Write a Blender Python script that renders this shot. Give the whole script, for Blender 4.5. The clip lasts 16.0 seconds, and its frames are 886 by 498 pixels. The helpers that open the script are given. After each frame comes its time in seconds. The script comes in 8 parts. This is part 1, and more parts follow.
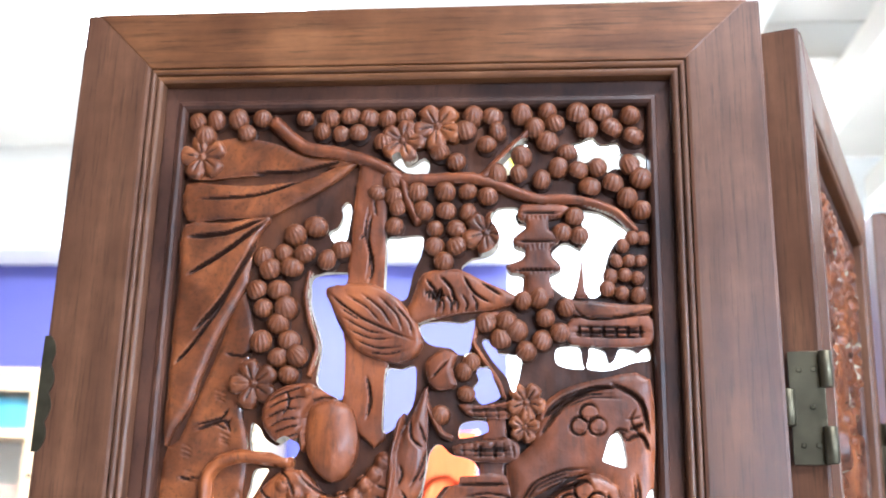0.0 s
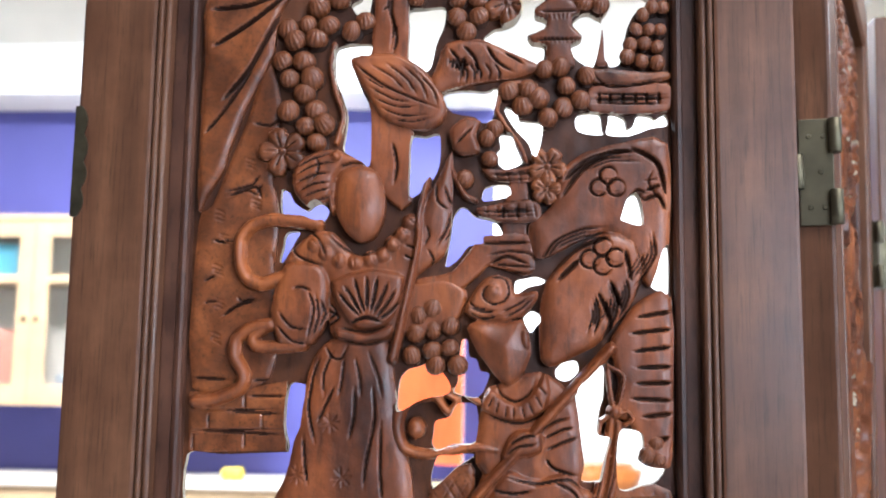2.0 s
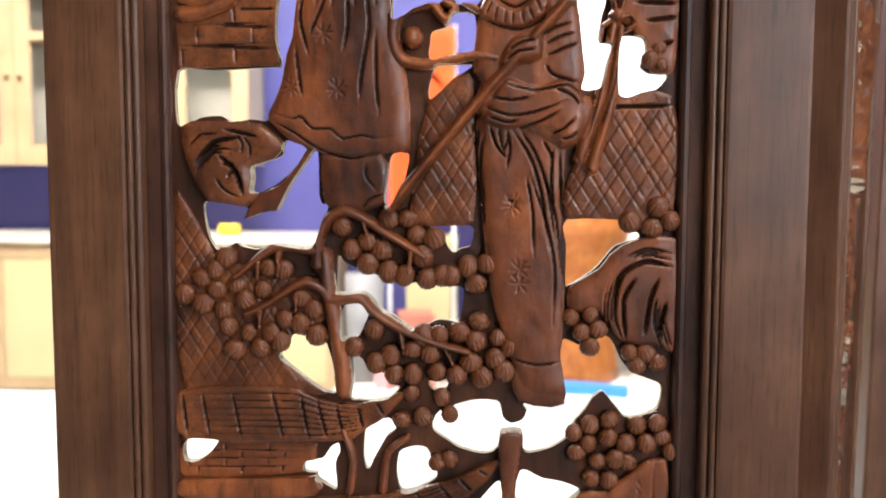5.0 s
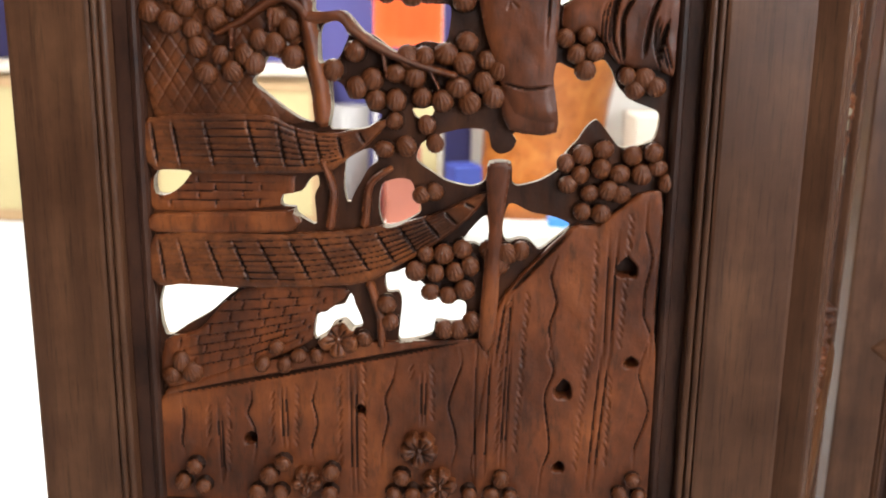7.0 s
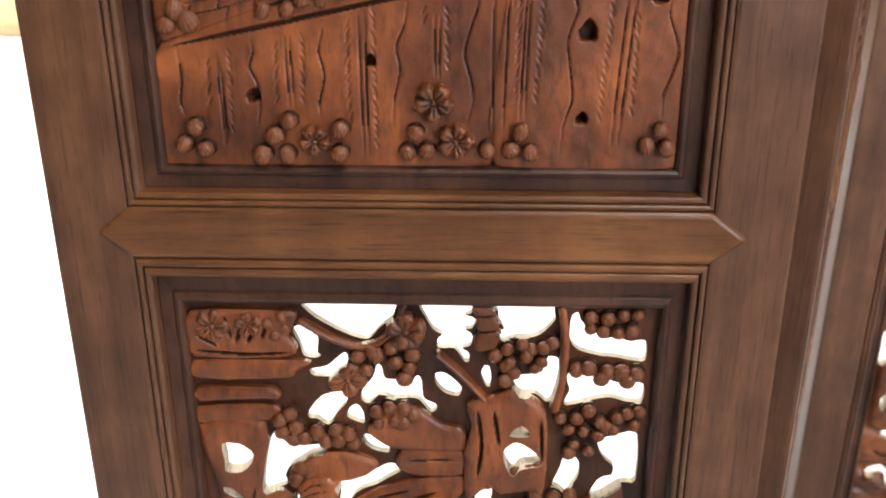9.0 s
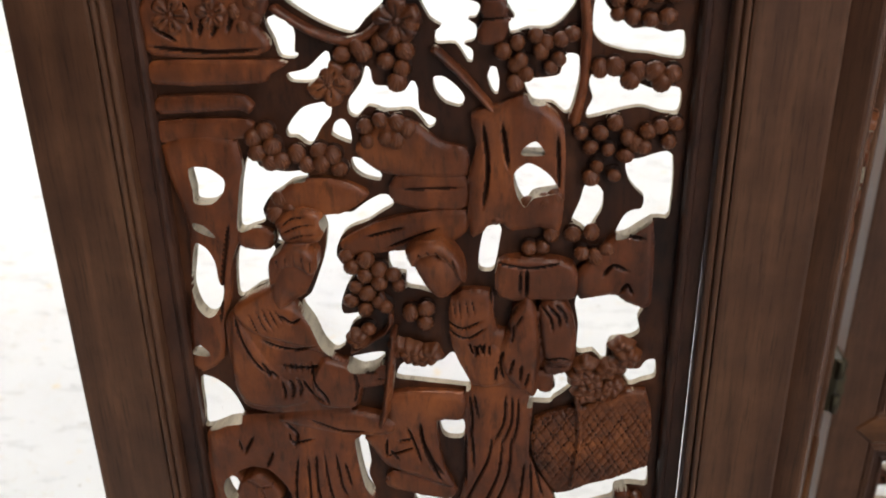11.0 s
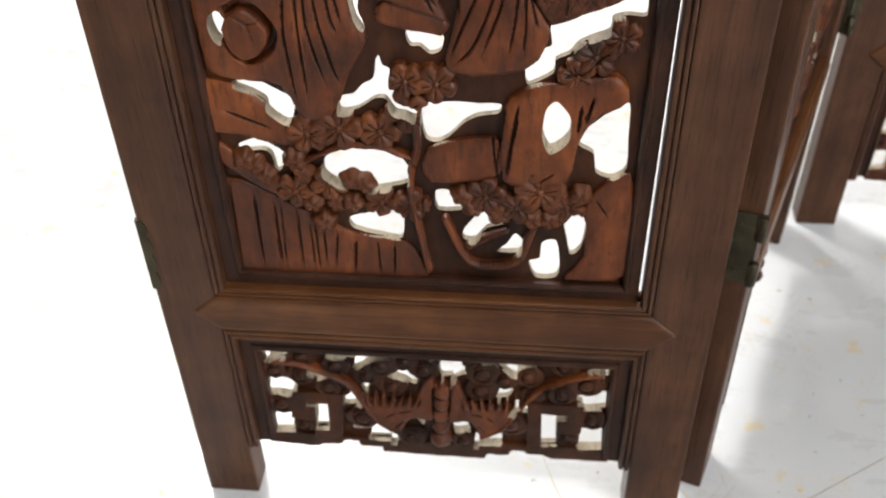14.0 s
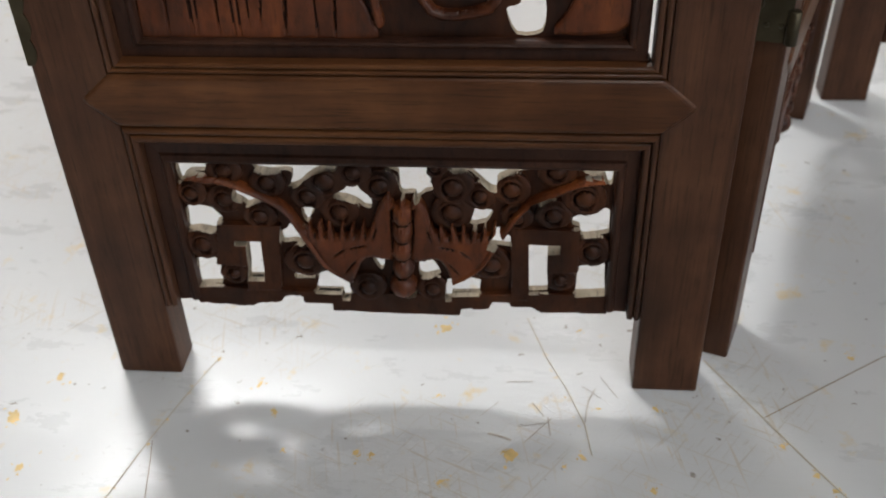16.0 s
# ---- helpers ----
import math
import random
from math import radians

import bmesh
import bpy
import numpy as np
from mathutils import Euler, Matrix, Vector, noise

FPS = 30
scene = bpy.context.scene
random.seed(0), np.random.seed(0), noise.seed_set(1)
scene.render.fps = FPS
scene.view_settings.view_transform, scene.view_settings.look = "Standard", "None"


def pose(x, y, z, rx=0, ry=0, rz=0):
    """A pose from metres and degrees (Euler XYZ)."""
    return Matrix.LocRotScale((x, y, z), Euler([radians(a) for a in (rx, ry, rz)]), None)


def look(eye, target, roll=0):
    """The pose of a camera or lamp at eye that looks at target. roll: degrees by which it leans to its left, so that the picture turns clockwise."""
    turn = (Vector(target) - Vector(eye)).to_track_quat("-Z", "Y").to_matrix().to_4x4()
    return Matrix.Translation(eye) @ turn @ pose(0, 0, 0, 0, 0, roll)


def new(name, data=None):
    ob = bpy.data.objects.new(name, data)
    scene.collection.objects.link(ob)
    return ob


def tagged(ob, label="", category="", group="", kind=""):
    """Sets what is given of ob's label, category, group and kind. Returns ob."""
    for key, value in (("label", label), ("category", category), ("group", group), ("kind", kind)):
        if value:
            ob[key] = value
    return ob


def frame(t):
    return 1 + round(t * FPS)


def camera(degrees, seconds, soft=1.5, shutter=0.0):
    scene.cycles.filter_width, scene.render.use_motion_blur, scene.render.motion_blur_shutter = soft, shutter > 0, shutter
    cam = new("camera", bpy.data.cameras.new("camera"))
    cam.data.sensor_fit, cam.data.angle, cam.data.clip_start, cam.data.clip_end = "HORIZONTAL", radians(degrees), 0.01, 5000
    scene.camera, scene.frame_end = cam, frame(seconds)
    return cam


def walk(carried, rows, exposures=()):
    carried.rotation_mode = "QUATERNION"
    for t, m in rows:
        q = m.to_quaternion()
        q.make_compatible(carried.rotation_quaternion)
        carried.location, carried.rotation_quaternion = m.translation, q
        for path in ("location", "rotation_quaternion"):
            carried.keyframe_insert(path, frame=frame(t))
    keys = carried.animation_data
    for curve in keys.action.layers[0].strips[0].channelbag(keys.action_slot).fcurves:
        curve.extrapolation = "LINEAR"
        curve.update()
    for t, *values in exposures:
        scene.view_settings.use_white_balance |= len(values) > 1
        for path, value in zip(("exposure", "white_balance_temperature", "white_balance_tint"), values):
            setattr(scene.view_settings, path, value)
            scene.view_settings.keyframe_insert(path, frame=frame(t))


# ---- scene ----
cam = camera(47.3, 16.0, soft=1.9)
cam.data.dof.use_dof, cam.data.dof.focus_distance, cam.data.dof.aperture_fstop = True, 0.64, 9.0
PATH = [
    (0, (0.0807, -0.6158, 1.5181), (-0.0974, 1.3036, 2.0514), 1.26),
    (0.5, (0.0598, -0.6208, 1.5136), (-0.1096, 1.3194, 1.9687), 1.75),
    (1, (0.0565, -0.6286, 1.5000), (-0.1081, 1.3225, 1.9075), 1.66),
    (1.5, (0.0546, -0.6273, 1.4719), (-0.1005, 1.3432, 1.7771), 0.90),
    (2, (0.0554, -0.6265, 1.4581), (-0.0862, 1.3520, 1.7139), 0.83),
    (2.5, (0.0548, -0.6308, 1.4360), (-0.0742, 1.3580, 1.6042), 0.44),
    (3, (0.0534, -0.6210, 1.4208), (-0.0864, 1.3721, 1.5104), -0.00),
    (3.5, (0.0542, -0.6148, 1.4063), (-0.0896, 1.3796, 1.4465), 0.18),
    (4, (0.0538, -0.6095, 1.3867), (-0.0796, 1.3853, 1.3342), 0.07),
    (4.5, (0.0516, -0.6101, 1.3675), (-0.0736, 1.3824, 1.2483), 0.12),
    (7, (0.0508, -0.5821, 1.2782), (-0.0387, 1.3580, 0.8006), 0.71),
    (7.5, (0.0494, -0.5915, 1.2328), (-0.0136, 1.3294, 0.6795), 1.33),
    (8, (0.0400, -0.5803, 1.2311), (-0.0162, 1.3012, 0.5552), 0.05),
    (8.5, (0.0364, -0.5790, 1.2052), (-0.0216, 1.2690, 0.4426), -0.02),
    (10.8, (0.0666, -0.5461, 0.9894), (-0.1240, 1.2679, 0.1689), -1.53),
    (11, (0.0647, -0.5420, 0.9814), (-0.1007, 1.2417, 0.0919), -1.11),
    (11.5, (0.0682, -0.5580, 0.9547), (-0.1035, 1.2005, 0.0176), -0.83),
    (12, (0.0577, -0.5624, 0.9303), (-0.0996, 1.1536, -0.0848), -0.55),
    (12.5, (0.0454, -0.5570, 0.9229), (-0.0541, 1.0739, -0.2306), -0.39),
    (13, (0.0514, -0.5757, 0.8982), (-0.0666, 1.0141, -0.3094), -0.48),
    (13.5, (0.0704, -0.5910, 0.8757), (-0.0536, 0.9631, -0.3771), -1.07),
    (14, (0.0808, -0.5956, 0.8403), (-0.0922, 0.9197, -0.4535), -1.69),
    (14.5, (0.0913, -0.5645, 0.7457), (-0.1216, 1.0257, -0.4485), -2.88),
    (15, (0.0658, -0.5718, 0.5971), (-0.1463, 1.0343, -0.5758), -2.48),
    (15.5, (0.0855, -0.5749, 0.5599), (-0.0968, 1.0172, -0.6367), -2.49),
    (16, (0.0952, -0.5741, 0.5693), (-0.0684, 1.0135, -0.6360), -2.09),
]
EXPOSURES = [(0, 1.95, 5150, 8), (1.5, 1.55, 5350, 9), (3.5, 1.16, 5900, 10), (4.7, 1.04, 6250, 10), (7, 0.78, 6450, 10), (7.6, 0.85, 6500, 10), (8.5, 1.55, 6450, 10),
             (10.8, 0.25, 6350, 10), (12, 0.26, 6350, 10), (13.4, 0.55, 6350, 10), (14.0, 0.62, 6350, 10), (14.5, 0.38, 6350, 10), (15, 0.36, 6350, 10), (15.5, 0.05, 6300, 10), (16, -0.15, 6300, 10)]
walk(cam, [(t, look(eye, target, roll)) for t, eye, target, roll in PATH], EXPOSURES)

# ---- world and lights ----
world = bpy.data.worlds.new("world")
scene.world = world
world.use_nodes = True
sky = world.node_tree.nodes.new("ShaderNodeTexSky")
sky.sky_type, sky.sun_disc = "NISHITA", False
sky.sun_elevation, sky.sun_rotation = radians(40), radians(200)
world.node_tree.links.new(sky.outputs["Color"], world.node_tree.nodes["Background"].inputs["Color"])
world.node_tree.nodes["Background"].inputs["Strength"].default_value = 0.1

X0, X1, Y0, Y1, CEIL = -4.2, 5.2, -4.6, 4.55, 3.45
LAMP_Z = 3.28
# fluorescent fixtures: place and watts; the last three are unseen, added for fill
LAMP_PLACES = ((-1.33, 2.47, 138), (0.55, 3.62, 24), (3.6, 2.47, 10), (-3.4, 2.47, 10), (0.95, -1.25, 27))


def area_lamp(name, place, target, width, height, watts, colour=(1, 0.98, 0.945), spread=180):
    lamp = bpy.data.lights.new(name, "AREA")
    lamp.shape, lamp.size, lamp.size_y, lamp.energy, lamp.color = "RECTANGLE", width, height, watts, colour
    lamp.spread = radians(spread)
    ob = new(name, lamp)
    ob.matrix_world = look(place, target)
    return ob


for x, y, watts in LAMP_PLACES:
    area_lamp("tube_and_fill_light", (x, y, LAMP_Z - 0.075), (x, y, 0), 1.2, 0.42, watts)
# cool light from the inferred east window and an added, unseen south one
area_lamp("daylight", (X1 - 0.12, -1.9, 1.9), (0.3, 0.0, 1.9), 2.5, 2.0, 27, (0.86, 0.93, 1.0), 110)
area_lamp("daylight", (2.9, Y0 + 0.12, 2.05), (0.4, 0.0, 2.15), 2.8, 1.7, 27, (0.86, 0.93, 1.0), 75)

# ---- materials ----
def material(name, build):
    mat = bpy.data.materials.new(name)
    mat.use_nodes = True
    build(mat.node_tree, mat.node_tree.nodes["Principled BSDF"])
    return mat


def node(tree, kind, links=None, **values):
    n = tree.nodes.new(kind)
    for key, value in values.items():
        if key in n.inputs:
            n.inputs[key].default_value = value
    for key, source in (links or {}).items():
        tree.links.new(source, n.inputs[key])
    return n


def ramp(tree, source, stops):
    n = tree.nodes.new("ShaderNodeValToRGB")
    e = n.color_ramp.elements
    while len(e) < len(stops):
        e.new(0.5)
    for el, (pos, col) in zip(e, stops):
        el.position, el.color = pos, (*col, 1) if len(col) == 3 else col
    tree.links.new(source, n.inputs["Fac"])
    return n


def coords(tree, scale, use="Object"):
    c = tree.nodes.new("ShaderNodeTexCoord")
    m = tree.nodes.new("ShaderNodeMapping")
    m.inputs["Scale"].default_value = scale
    tree.links.new(c.outputs[use], m.inputs["Vector"])
    return m.outputs["Vector"]


def plain(name, colour, rough=0.5, metal=0.0, noise_scale=8.0, vary=0.12, bump=0.0, coat=0.0, emit=0.0):
    def build(tree, b):
        v = coords(tree, (1, 1, 1))
        n = node(tree, "ShaderNodeTexNoise", {"Vector": v}, Scale=noise_scale, Detail=6.0)
        lo = tuple(max(0, c * (1 - vary)) for c in colour)
        hi = tuple(min(1, c * (1 + vary)) for c in colour)
        r = ramp(tree, n.outputs["Fac"], [(0.3, lo), (0.7, hi)])
        tree.links.new(r.outputs["Color"], b.inputs["Base Color"])
        b.inputs["Roughness"].default_value, b.inputs["Metallic"].default_value = rough, metal
        b.inputs["Coat Weight"].default_value = coat
        if emit:
            tree.links.new(r.outputs["Color"], b.inputs["Emission Color"])
            b.inputs["Emission Strength"].default_value = emit
        if bump:
            bm_ = node(tree, "ShaderNodeBump", {"Height": n.outputs["Fac"]}, Strength=bump, Distance=0.002)
            tree.links.new(bm_.outputs["Normal"], b.inputs["Normal"])
    return material(name, build)


def stained_wood(name, dark, mid, light, stretch, rough=0.34, coat=0.1, knock=0.05, shine=0.25):
    """Dark varnished hardwood; stretch: noise scale along x, y, z (small along the grain)."""
    def build(tree, b):
        v = coords(tree, stretch)
        fine = node(tree, "ShaderNodeTexNoise", {"Vector": v}, Scale=1.0, Detail=8.0, Roughness=0.65, Distortion=0.4)
        blot = node(tree, "ShaderNodeTexNoise", {"Vector": coords(tree, (1, 1, 1))}, Scale=14.0, Detail=6.0, Roughness=0.62)
        mixed = node(tree, "ShaderNodeMath", {0: fine.outputs["Fac"], 1: blot.outputs["Fac"]})
        mixed.operation = "ADD"
        half = node(tree, "ShaderNodeMath", {0: mixed.outputs[0]})
        half.operation, half.inputs[1].default_value = "MULTIPLY", 0.5
        r = ramp(tree, half.outputs[0], [(0.36, dark), (0.5, mid), (0.64, light)])
        tree.links.new(r.outputs["Color"], b.inputs["Base Color"])
        rr = ramp(tree, blot.outputs["Fac"], [(0.25, (rough - 0.07,) * 3), (0.75, (rough + 0.12,) * 3)])
        tree.links.new(rr.outputs["Color"], b.inputs["Roughness"])
        b.inputs["Coat Weight"].default_value, b.inputs["Coat Roughness"].default_value = coat, 0.2
        b.inputs["Specular IOR Level"].default_value = shine
        grain = node(tree, "ShaderNodeTexNoise", {"Vector": coords(tree, tuple(7 * k for k in stretch))}, Scale=1.0, Detail=5.0, Roughness=0.7)
        pores = ramp(tree, grain.outputs["Fac"], [(0.34, (0.38,) * 3), (0.48, (1, 1, 1))])
        dark_pores = node(tree, "ShaderNodeMixRGB", {"Color1": r.outputs["Color"], "Color2": pores.outputs["Color"]}, Fac=0.75)
        dark_pores.blend_type = "MULTIPLY"
        spots = node(tree, "ShaderNodeTexNoise", {"Vector": coords(tree, tuple(0.35 + 0.12 * k ** 0.5 for k in stretch))}, Scale=7.0, Detail=4.0, Roughness=0.55)
        spot = ramp(tree, spots.outputs["Fac"], [(0.60, (0, 0, 0)), (0.74, (0.75, 0.75, 0.75))])
        stained = node(tree, "ShaderNodeMixRGB", {"Fac": spot.outputs["Color"], "Color1": dark_pores.outputs["Color"]})
        stained.inputs["Color2"].default_value = (*(0.7 * k for k in dark), 1)
        tree.links.new(stained.outputs["Color"], b.inputs["Base Color"])
        knife = node(tree, "ShaderNodeTexNoise", {"Vector": coords(tree, (1, 1, 1))}, Scale=140.0, Detail=4.0, Roughness=0.6)
        rough_top = node(tree, "ShaderNodeBump", {"Height": knife.outputs["Fac"]}, Strength=knock, Distance=0.0012)
        bm_ = node(tree, "ShaderNodeBump", {"Height": grain.outputs["Fac"], "Normal": rough_top.outputs["Normal"]}, Strength=0.16, Distance=0.0006)
        tree.links.new(bm_.outputs["Normal"], b.inputs["Normal"])
    return material(name, build)


WOOD_UP = stained_wood("wood_upright", (0.037, 0.0146, 0.0073), (0.061, 0.0244, 0.0115), (0.096, 0.0406, 0.0186), (60, 60, 3.0), 0.36, 0.05, 0.04, 0.18)
WOOD_ACROSS = stained_wood("wood_across", (0.044, 0.0152, 0.0060), (0.078, 0.0285, 0.0098), (0.128, 0.0500, 0.0170), (3.0, 60, 60), 0.34, 0.07, 0.04, 0.15)
WOOD_CARVED = stained_wood("wood_carved", (0.022, 0.0056, 0.0020), (0.092, 0.0226, 0.0056), (0.205, 0.0550, 0.0120), (25, 25, 6), 0.44, 0.10, 0.35, 0.22)
WOOD_GRAPE = stained_wood("wood_grape", (0.020, 0.0056, 0.0022), (0.080, 0.0220, 0.0064), (0.172, 0.0500, 0.0128), (45, 45, 45), 0.38, 0.12, 0.15, 0.18)
WOOD_DARK = stained_wood("wood_dark", (0.014, 0.0056, 0.0034), (0.034, 0.0130, 0.0072), (0.062, 0.0240, 0.0125), (30, 30, 8), 0.40, 0.03, 0.04, 0.14)
# dark glaze for grooves; behind grapes it paints the shade between them
WOOD_GLAZE_SHADE = stained_wood("wood_glaze_shade", (0.010, 0.0042, 0.0024), (0.022, 0.0080, 0.0040), (0.040, 0.0130, 0.0058), (25, 25, 25), 0.55, 0.0, 0.2, 0.08)
# recessed ground with its shade put into the colour; also dull brown apron pieces
WOOD_SHADED_DULL = stained_wood("wood_shaded_dull", (0.010, 0.0038, 0.0021), (0.034, 0.0105, 0.0040), (0.080, 0.0240, 0.0072), (25, 25, 6), 0.45, 0.04, 0.3, 0.15)
WOOD_RAW = stained_wood("wood_raw", (0.14, 0.110, 0.074), (0.27, 0.220, 0.155), (0.38, 0.32, 0.235), (40, 10, 40), 0.6, 0.0)
BRASS = plain("brass", (0.058, 0.047, 0.028), 0.45, 0.9, 40, 0.45, 0.15)
# paint of the unseen walls, kept dark to limit bounce onto the screen
TAUPE = plain("taupe_paint", (0.24, 0.21, 0.18), 0.7, 0, 2, 0.06)
CEILING = plain("ceiling_paint", (0.60, 0.55, 0.47), 0.7, 0, 1.5, 0.08)
WHITE = plain("white_paint", (0.78, 0.76, 0.71), 0.6, 0, 2, 0.04)
PURPLE = plain("purple_paint", (0.056, 0.052, 0.20), 0.6, 0, 3, 0.08)
PALE_WOOD = plain("pale_wood", (0.40, 0.265, 0.14), 0.45, 0, 6, 0.12)
CREAM = plain("cream_panel", (0.44, 0.375, 0.195), 0.5, 0, 4, 0.05)
WORKTOP = plain("worktop", (0.60, 0.53, 0.43), 0.35, 0, 8, 0.06)
# pale wood with the shade inside the cabinets put into its colour
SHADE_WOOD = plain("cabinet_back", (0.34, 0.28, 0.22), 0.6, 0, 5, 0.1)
ORANGE = plain("orange_cloth", (0.86, 0.13, 0.02), 0.7, 0, 5, 0.08)
RED_MARK = plain("red_cloth", (0.60, 0.045, 0.015), 0.7, 0, 5, 0.08)
HONEY = stained_wood("honey_wood", (0.30, 0.085, 0.012), (0.36, 0.11, 0.018), (0.48, 0.18, 0.04), (4, 30, 3), 0.35, 0.3)
BLUE = plain("blue_tape", (0.05, 0.23, 0.62), 0.5, 0, 6, 0.08)
TEAL = plain("teal_goods", (0.05, 0.17, 0.21), 0.5, 0, 6, 0.1)
RUSSET = plain("russet_goods", (0.34, 0.11, 0.07), 0.5, 0, 6, 0.12)
PINK = plain("pink_goods", (0.62, 0.25, 0.25), 0.5, 0, 6, 0.1)
GREY = plain("grey_goods", (0.20, 0.19, 0.19), 0.5, 0, 9, 0.2)
YELLOW = plain("yellow_goods", (0.85, 0.62, 0.03), 0.5, 0, 6, 0.08)
NAVY = plain("navy_goods", (0.03, 0.05, 0.26), 0.5, 0, 6, 0.08)
LAMP = plain("lamp_diffuser", (1.0, 0.97, 0.92), 0.5, 0, 2, 0.01, emit=9.0)


def clear_glass():
    def build(tree, b):
        b.inputs["Base Color"].default_value = (0.9, 0.95, 0.95, 1)
        b.inputs["Transmission Weight"].default_value, b.inputs["Roughness"].default_value, b.inputs["IOR"].default_value = 1.0, 0.02, 1.45
    return material("clear_glass", build)


GLASS = clear_glass()


def painted_concrete():
    """Grey-white floor paint, worn glossy: broad cloudy dirt, yellow glue stains, fine scratches."""
    def build(tree, b):
        at = coords(tree, (1, 1, 1))
        cloud = node(tree, "ShaderNodeTexNoise", {"Vector": at}, Scale=5.0, Detail=7.0, Roughness=0.6)
        base = ramp(tree, cloud.outputs["Fac"], [(0.3, (0.52, 0.528, 0.535)), (0.5, (0.545, 0.552, 0.556)), (0.7, (0.57, 0.574, 0.572))])
        spots = node(tree, "ShaderNodeTexNoise", {"Vector": at}, Scale=26.0, Detail=6.0, Roughness=0.66)
        mask = ramp(tree, spots.outputs["Fac"], [(0.60, (0, 0, 0)), (0.70, (0.8, 0.8, 0.8))])
        stained = node(tree, "ShaderNodeMixRGB", {"Fac": mask.outputs["Color"], "Color1": base.outputs["Color"]})
        stained.inputs["Color2"].default_value = (0.58, 0.45, 0.24, 1)
        layer = stained.outputs["Color"]
        worn = node(tree, "ShaderNodeTexNoise", {"Vector": at}, Scale=6.0, Detail=3.0)
        for turn, stretch, tone in ((25, (14, 330, 1), (0.48, 0.43, 0.36, 1)), (-52, (18, 300, 1), (0.47, 0.44, 0.40, 1)), (78, (16, 340, 1), (0.51, 0.46, 0.39, 1))):
            c = tree.nodes.new("ShaderNodeTexCoord")
            m1 = tree.nodes.new("ShaderNodeMapping")
            m1.inputs["Rotation"].default_value = (0, 0, radians(turn))
            m2 = tree.nodes.new("ShaderNodeMapping")
            m2.inputs["Scale"].default_value = stretch
            tree.links.new(c.outputs["Object"], m1.inputs["Vector"])
            tree.links.new(m1.outputs["Vector"], m2.inputs["Vector"])
            hair = node(tree, "ShaderNodeTexNoise", {"Vector": m2.outputs["Vector"]}, Scale=1.0, Detail=2.0, Distortion=1.2)
            lines = ramp(tree, hair.outputs["Fac"], [(0.62, (0, 0, 0)), (0.68, (0.8, 0.8, 0.8))])
            where = ramp(tree, worn.outputs["Fac"], [(0.50, (0, 0, 0)), (0.60, (1, 1, 1))])
            both = node(tree, "ShaderNodeMath", {0: lines.outputs["Color"], 1: where.outputs["Color"]})
            both.operation = "MULTIPLY"
            mix = node(tree, "ShaderNodeMixRGB", {"Fac": both.outputs[0], "Color1": layer})
            mix.inputs["Color2"].default_value = tone
            layer = mix.outputs["Color"]
        specks = node(tree, "ShaderNodeTexNoise", {"Vector": at}, Scale=90.0, Detail=3.0)
        dots = ramp(tree, specks.outputs["Fac"], [(0.70, (0, 0, 0)), (0.74, (1, 1, 1))])
        dirty = node(tree, "ShaderNodeMixRGB", {"Fac": dots.outputs["Color"], "Color1": layer})
        dirty.inputs["Color2"].default_value = (0.24, 0.21, 0.18, 1)
        tree.links.new(dirty.outputs["Color"], b.inputs["Base Color"])
        smear = node(tree, "ShaderNodeTexNoise", {"Vector": coords(tree, (9, 22, 9))}, Scale=1.0, Detail=7.0, Roughness=0.7)
        gloss = ramp(tree, smear.outputs["Fac"], [(0.3, (0.20,) * 3), (0.7, (0.44,) * 3)])
        tree.links.new(gloss.outputs["Color"], b.inputs["Roughness"])
        fine = node(tree, "ShaderNodeTexNoise", {"Vector": coords(tree, (40, 160, 40))}, Scale=1.0, Detail=6.0)
        bump = node(tree, "ShaderNodeBump", {"Height": fine.outputs["Fac"]}, Strength=0.12, Distance=0.001)
        nicks = node(tree, "ShaderNodeTexNoise", {"Vector": coords(tree, (150, 420, 1))}, Scale=1.0, Detail=3.0, Distortion=1.6)
        nick = ramp(tree, nicks.outputs["Fac"], [(0.60, (0, 0, 0)), (0.68, (1, 1, 1))])
        worn_nick = node(tree, "ShaderNodeMath", {0: nick.outputs["Color"], 1: where.outputs["Color"]})
        worn_nick.operation = "MULTIPLY"
        scarred = node(tree, "ShaderNodeBump", {"Height": worn_nick.outputs[0], "Normal": bump.outputs["Normal"]}, Strength=0.5, Distance=0.0006)
        tree.links.new(scarred.outputs["Normal"], b.inputs["Normal"])
    return material("painted_concrete", build)


CONCRETE = painted_concrete()
SEAM = plain("seam_filler", (0.44, 0.39, 0.30), 0.6, 0, 40, 0.2)
GLUE = plain("old_glue", (0.62, 0.45, 0.19), 0.5, 0, 90, 0.22)
SCRATCH = plain("scratch_dirt", (0.40, 0.36, 0.31), 0.6, 0, 60, 0.3)
CRACK = plain("crack_dirt", (0.28, 0.22, 0.15), 0.7, 0, 30, 0.3)

# ---- mesh helpers ----
def box(bm, x0, x1, y0, y1, z0, z1, bevel=0.0):
    made = bmesh.ops.create_cube(bm, size=1.0)["verts"]
    bmesh.ops.scale(bm, vec=(x1 - x0, y1 - y0, z1 - z0), verts=made)
    bmesh.ops.translate(bm, vec=((x0 + x1) / 2, (y0 + y1) / 2, (z0 + z1) / 2), verts=made)
    if bevel:
        edges = list({e for v in made for e in v.link_edges})
        bmesh.ops.bevel(bm, geom=edges, offset=bevel, segments=2, profile=0.6, affect="EDGES")
    return bm


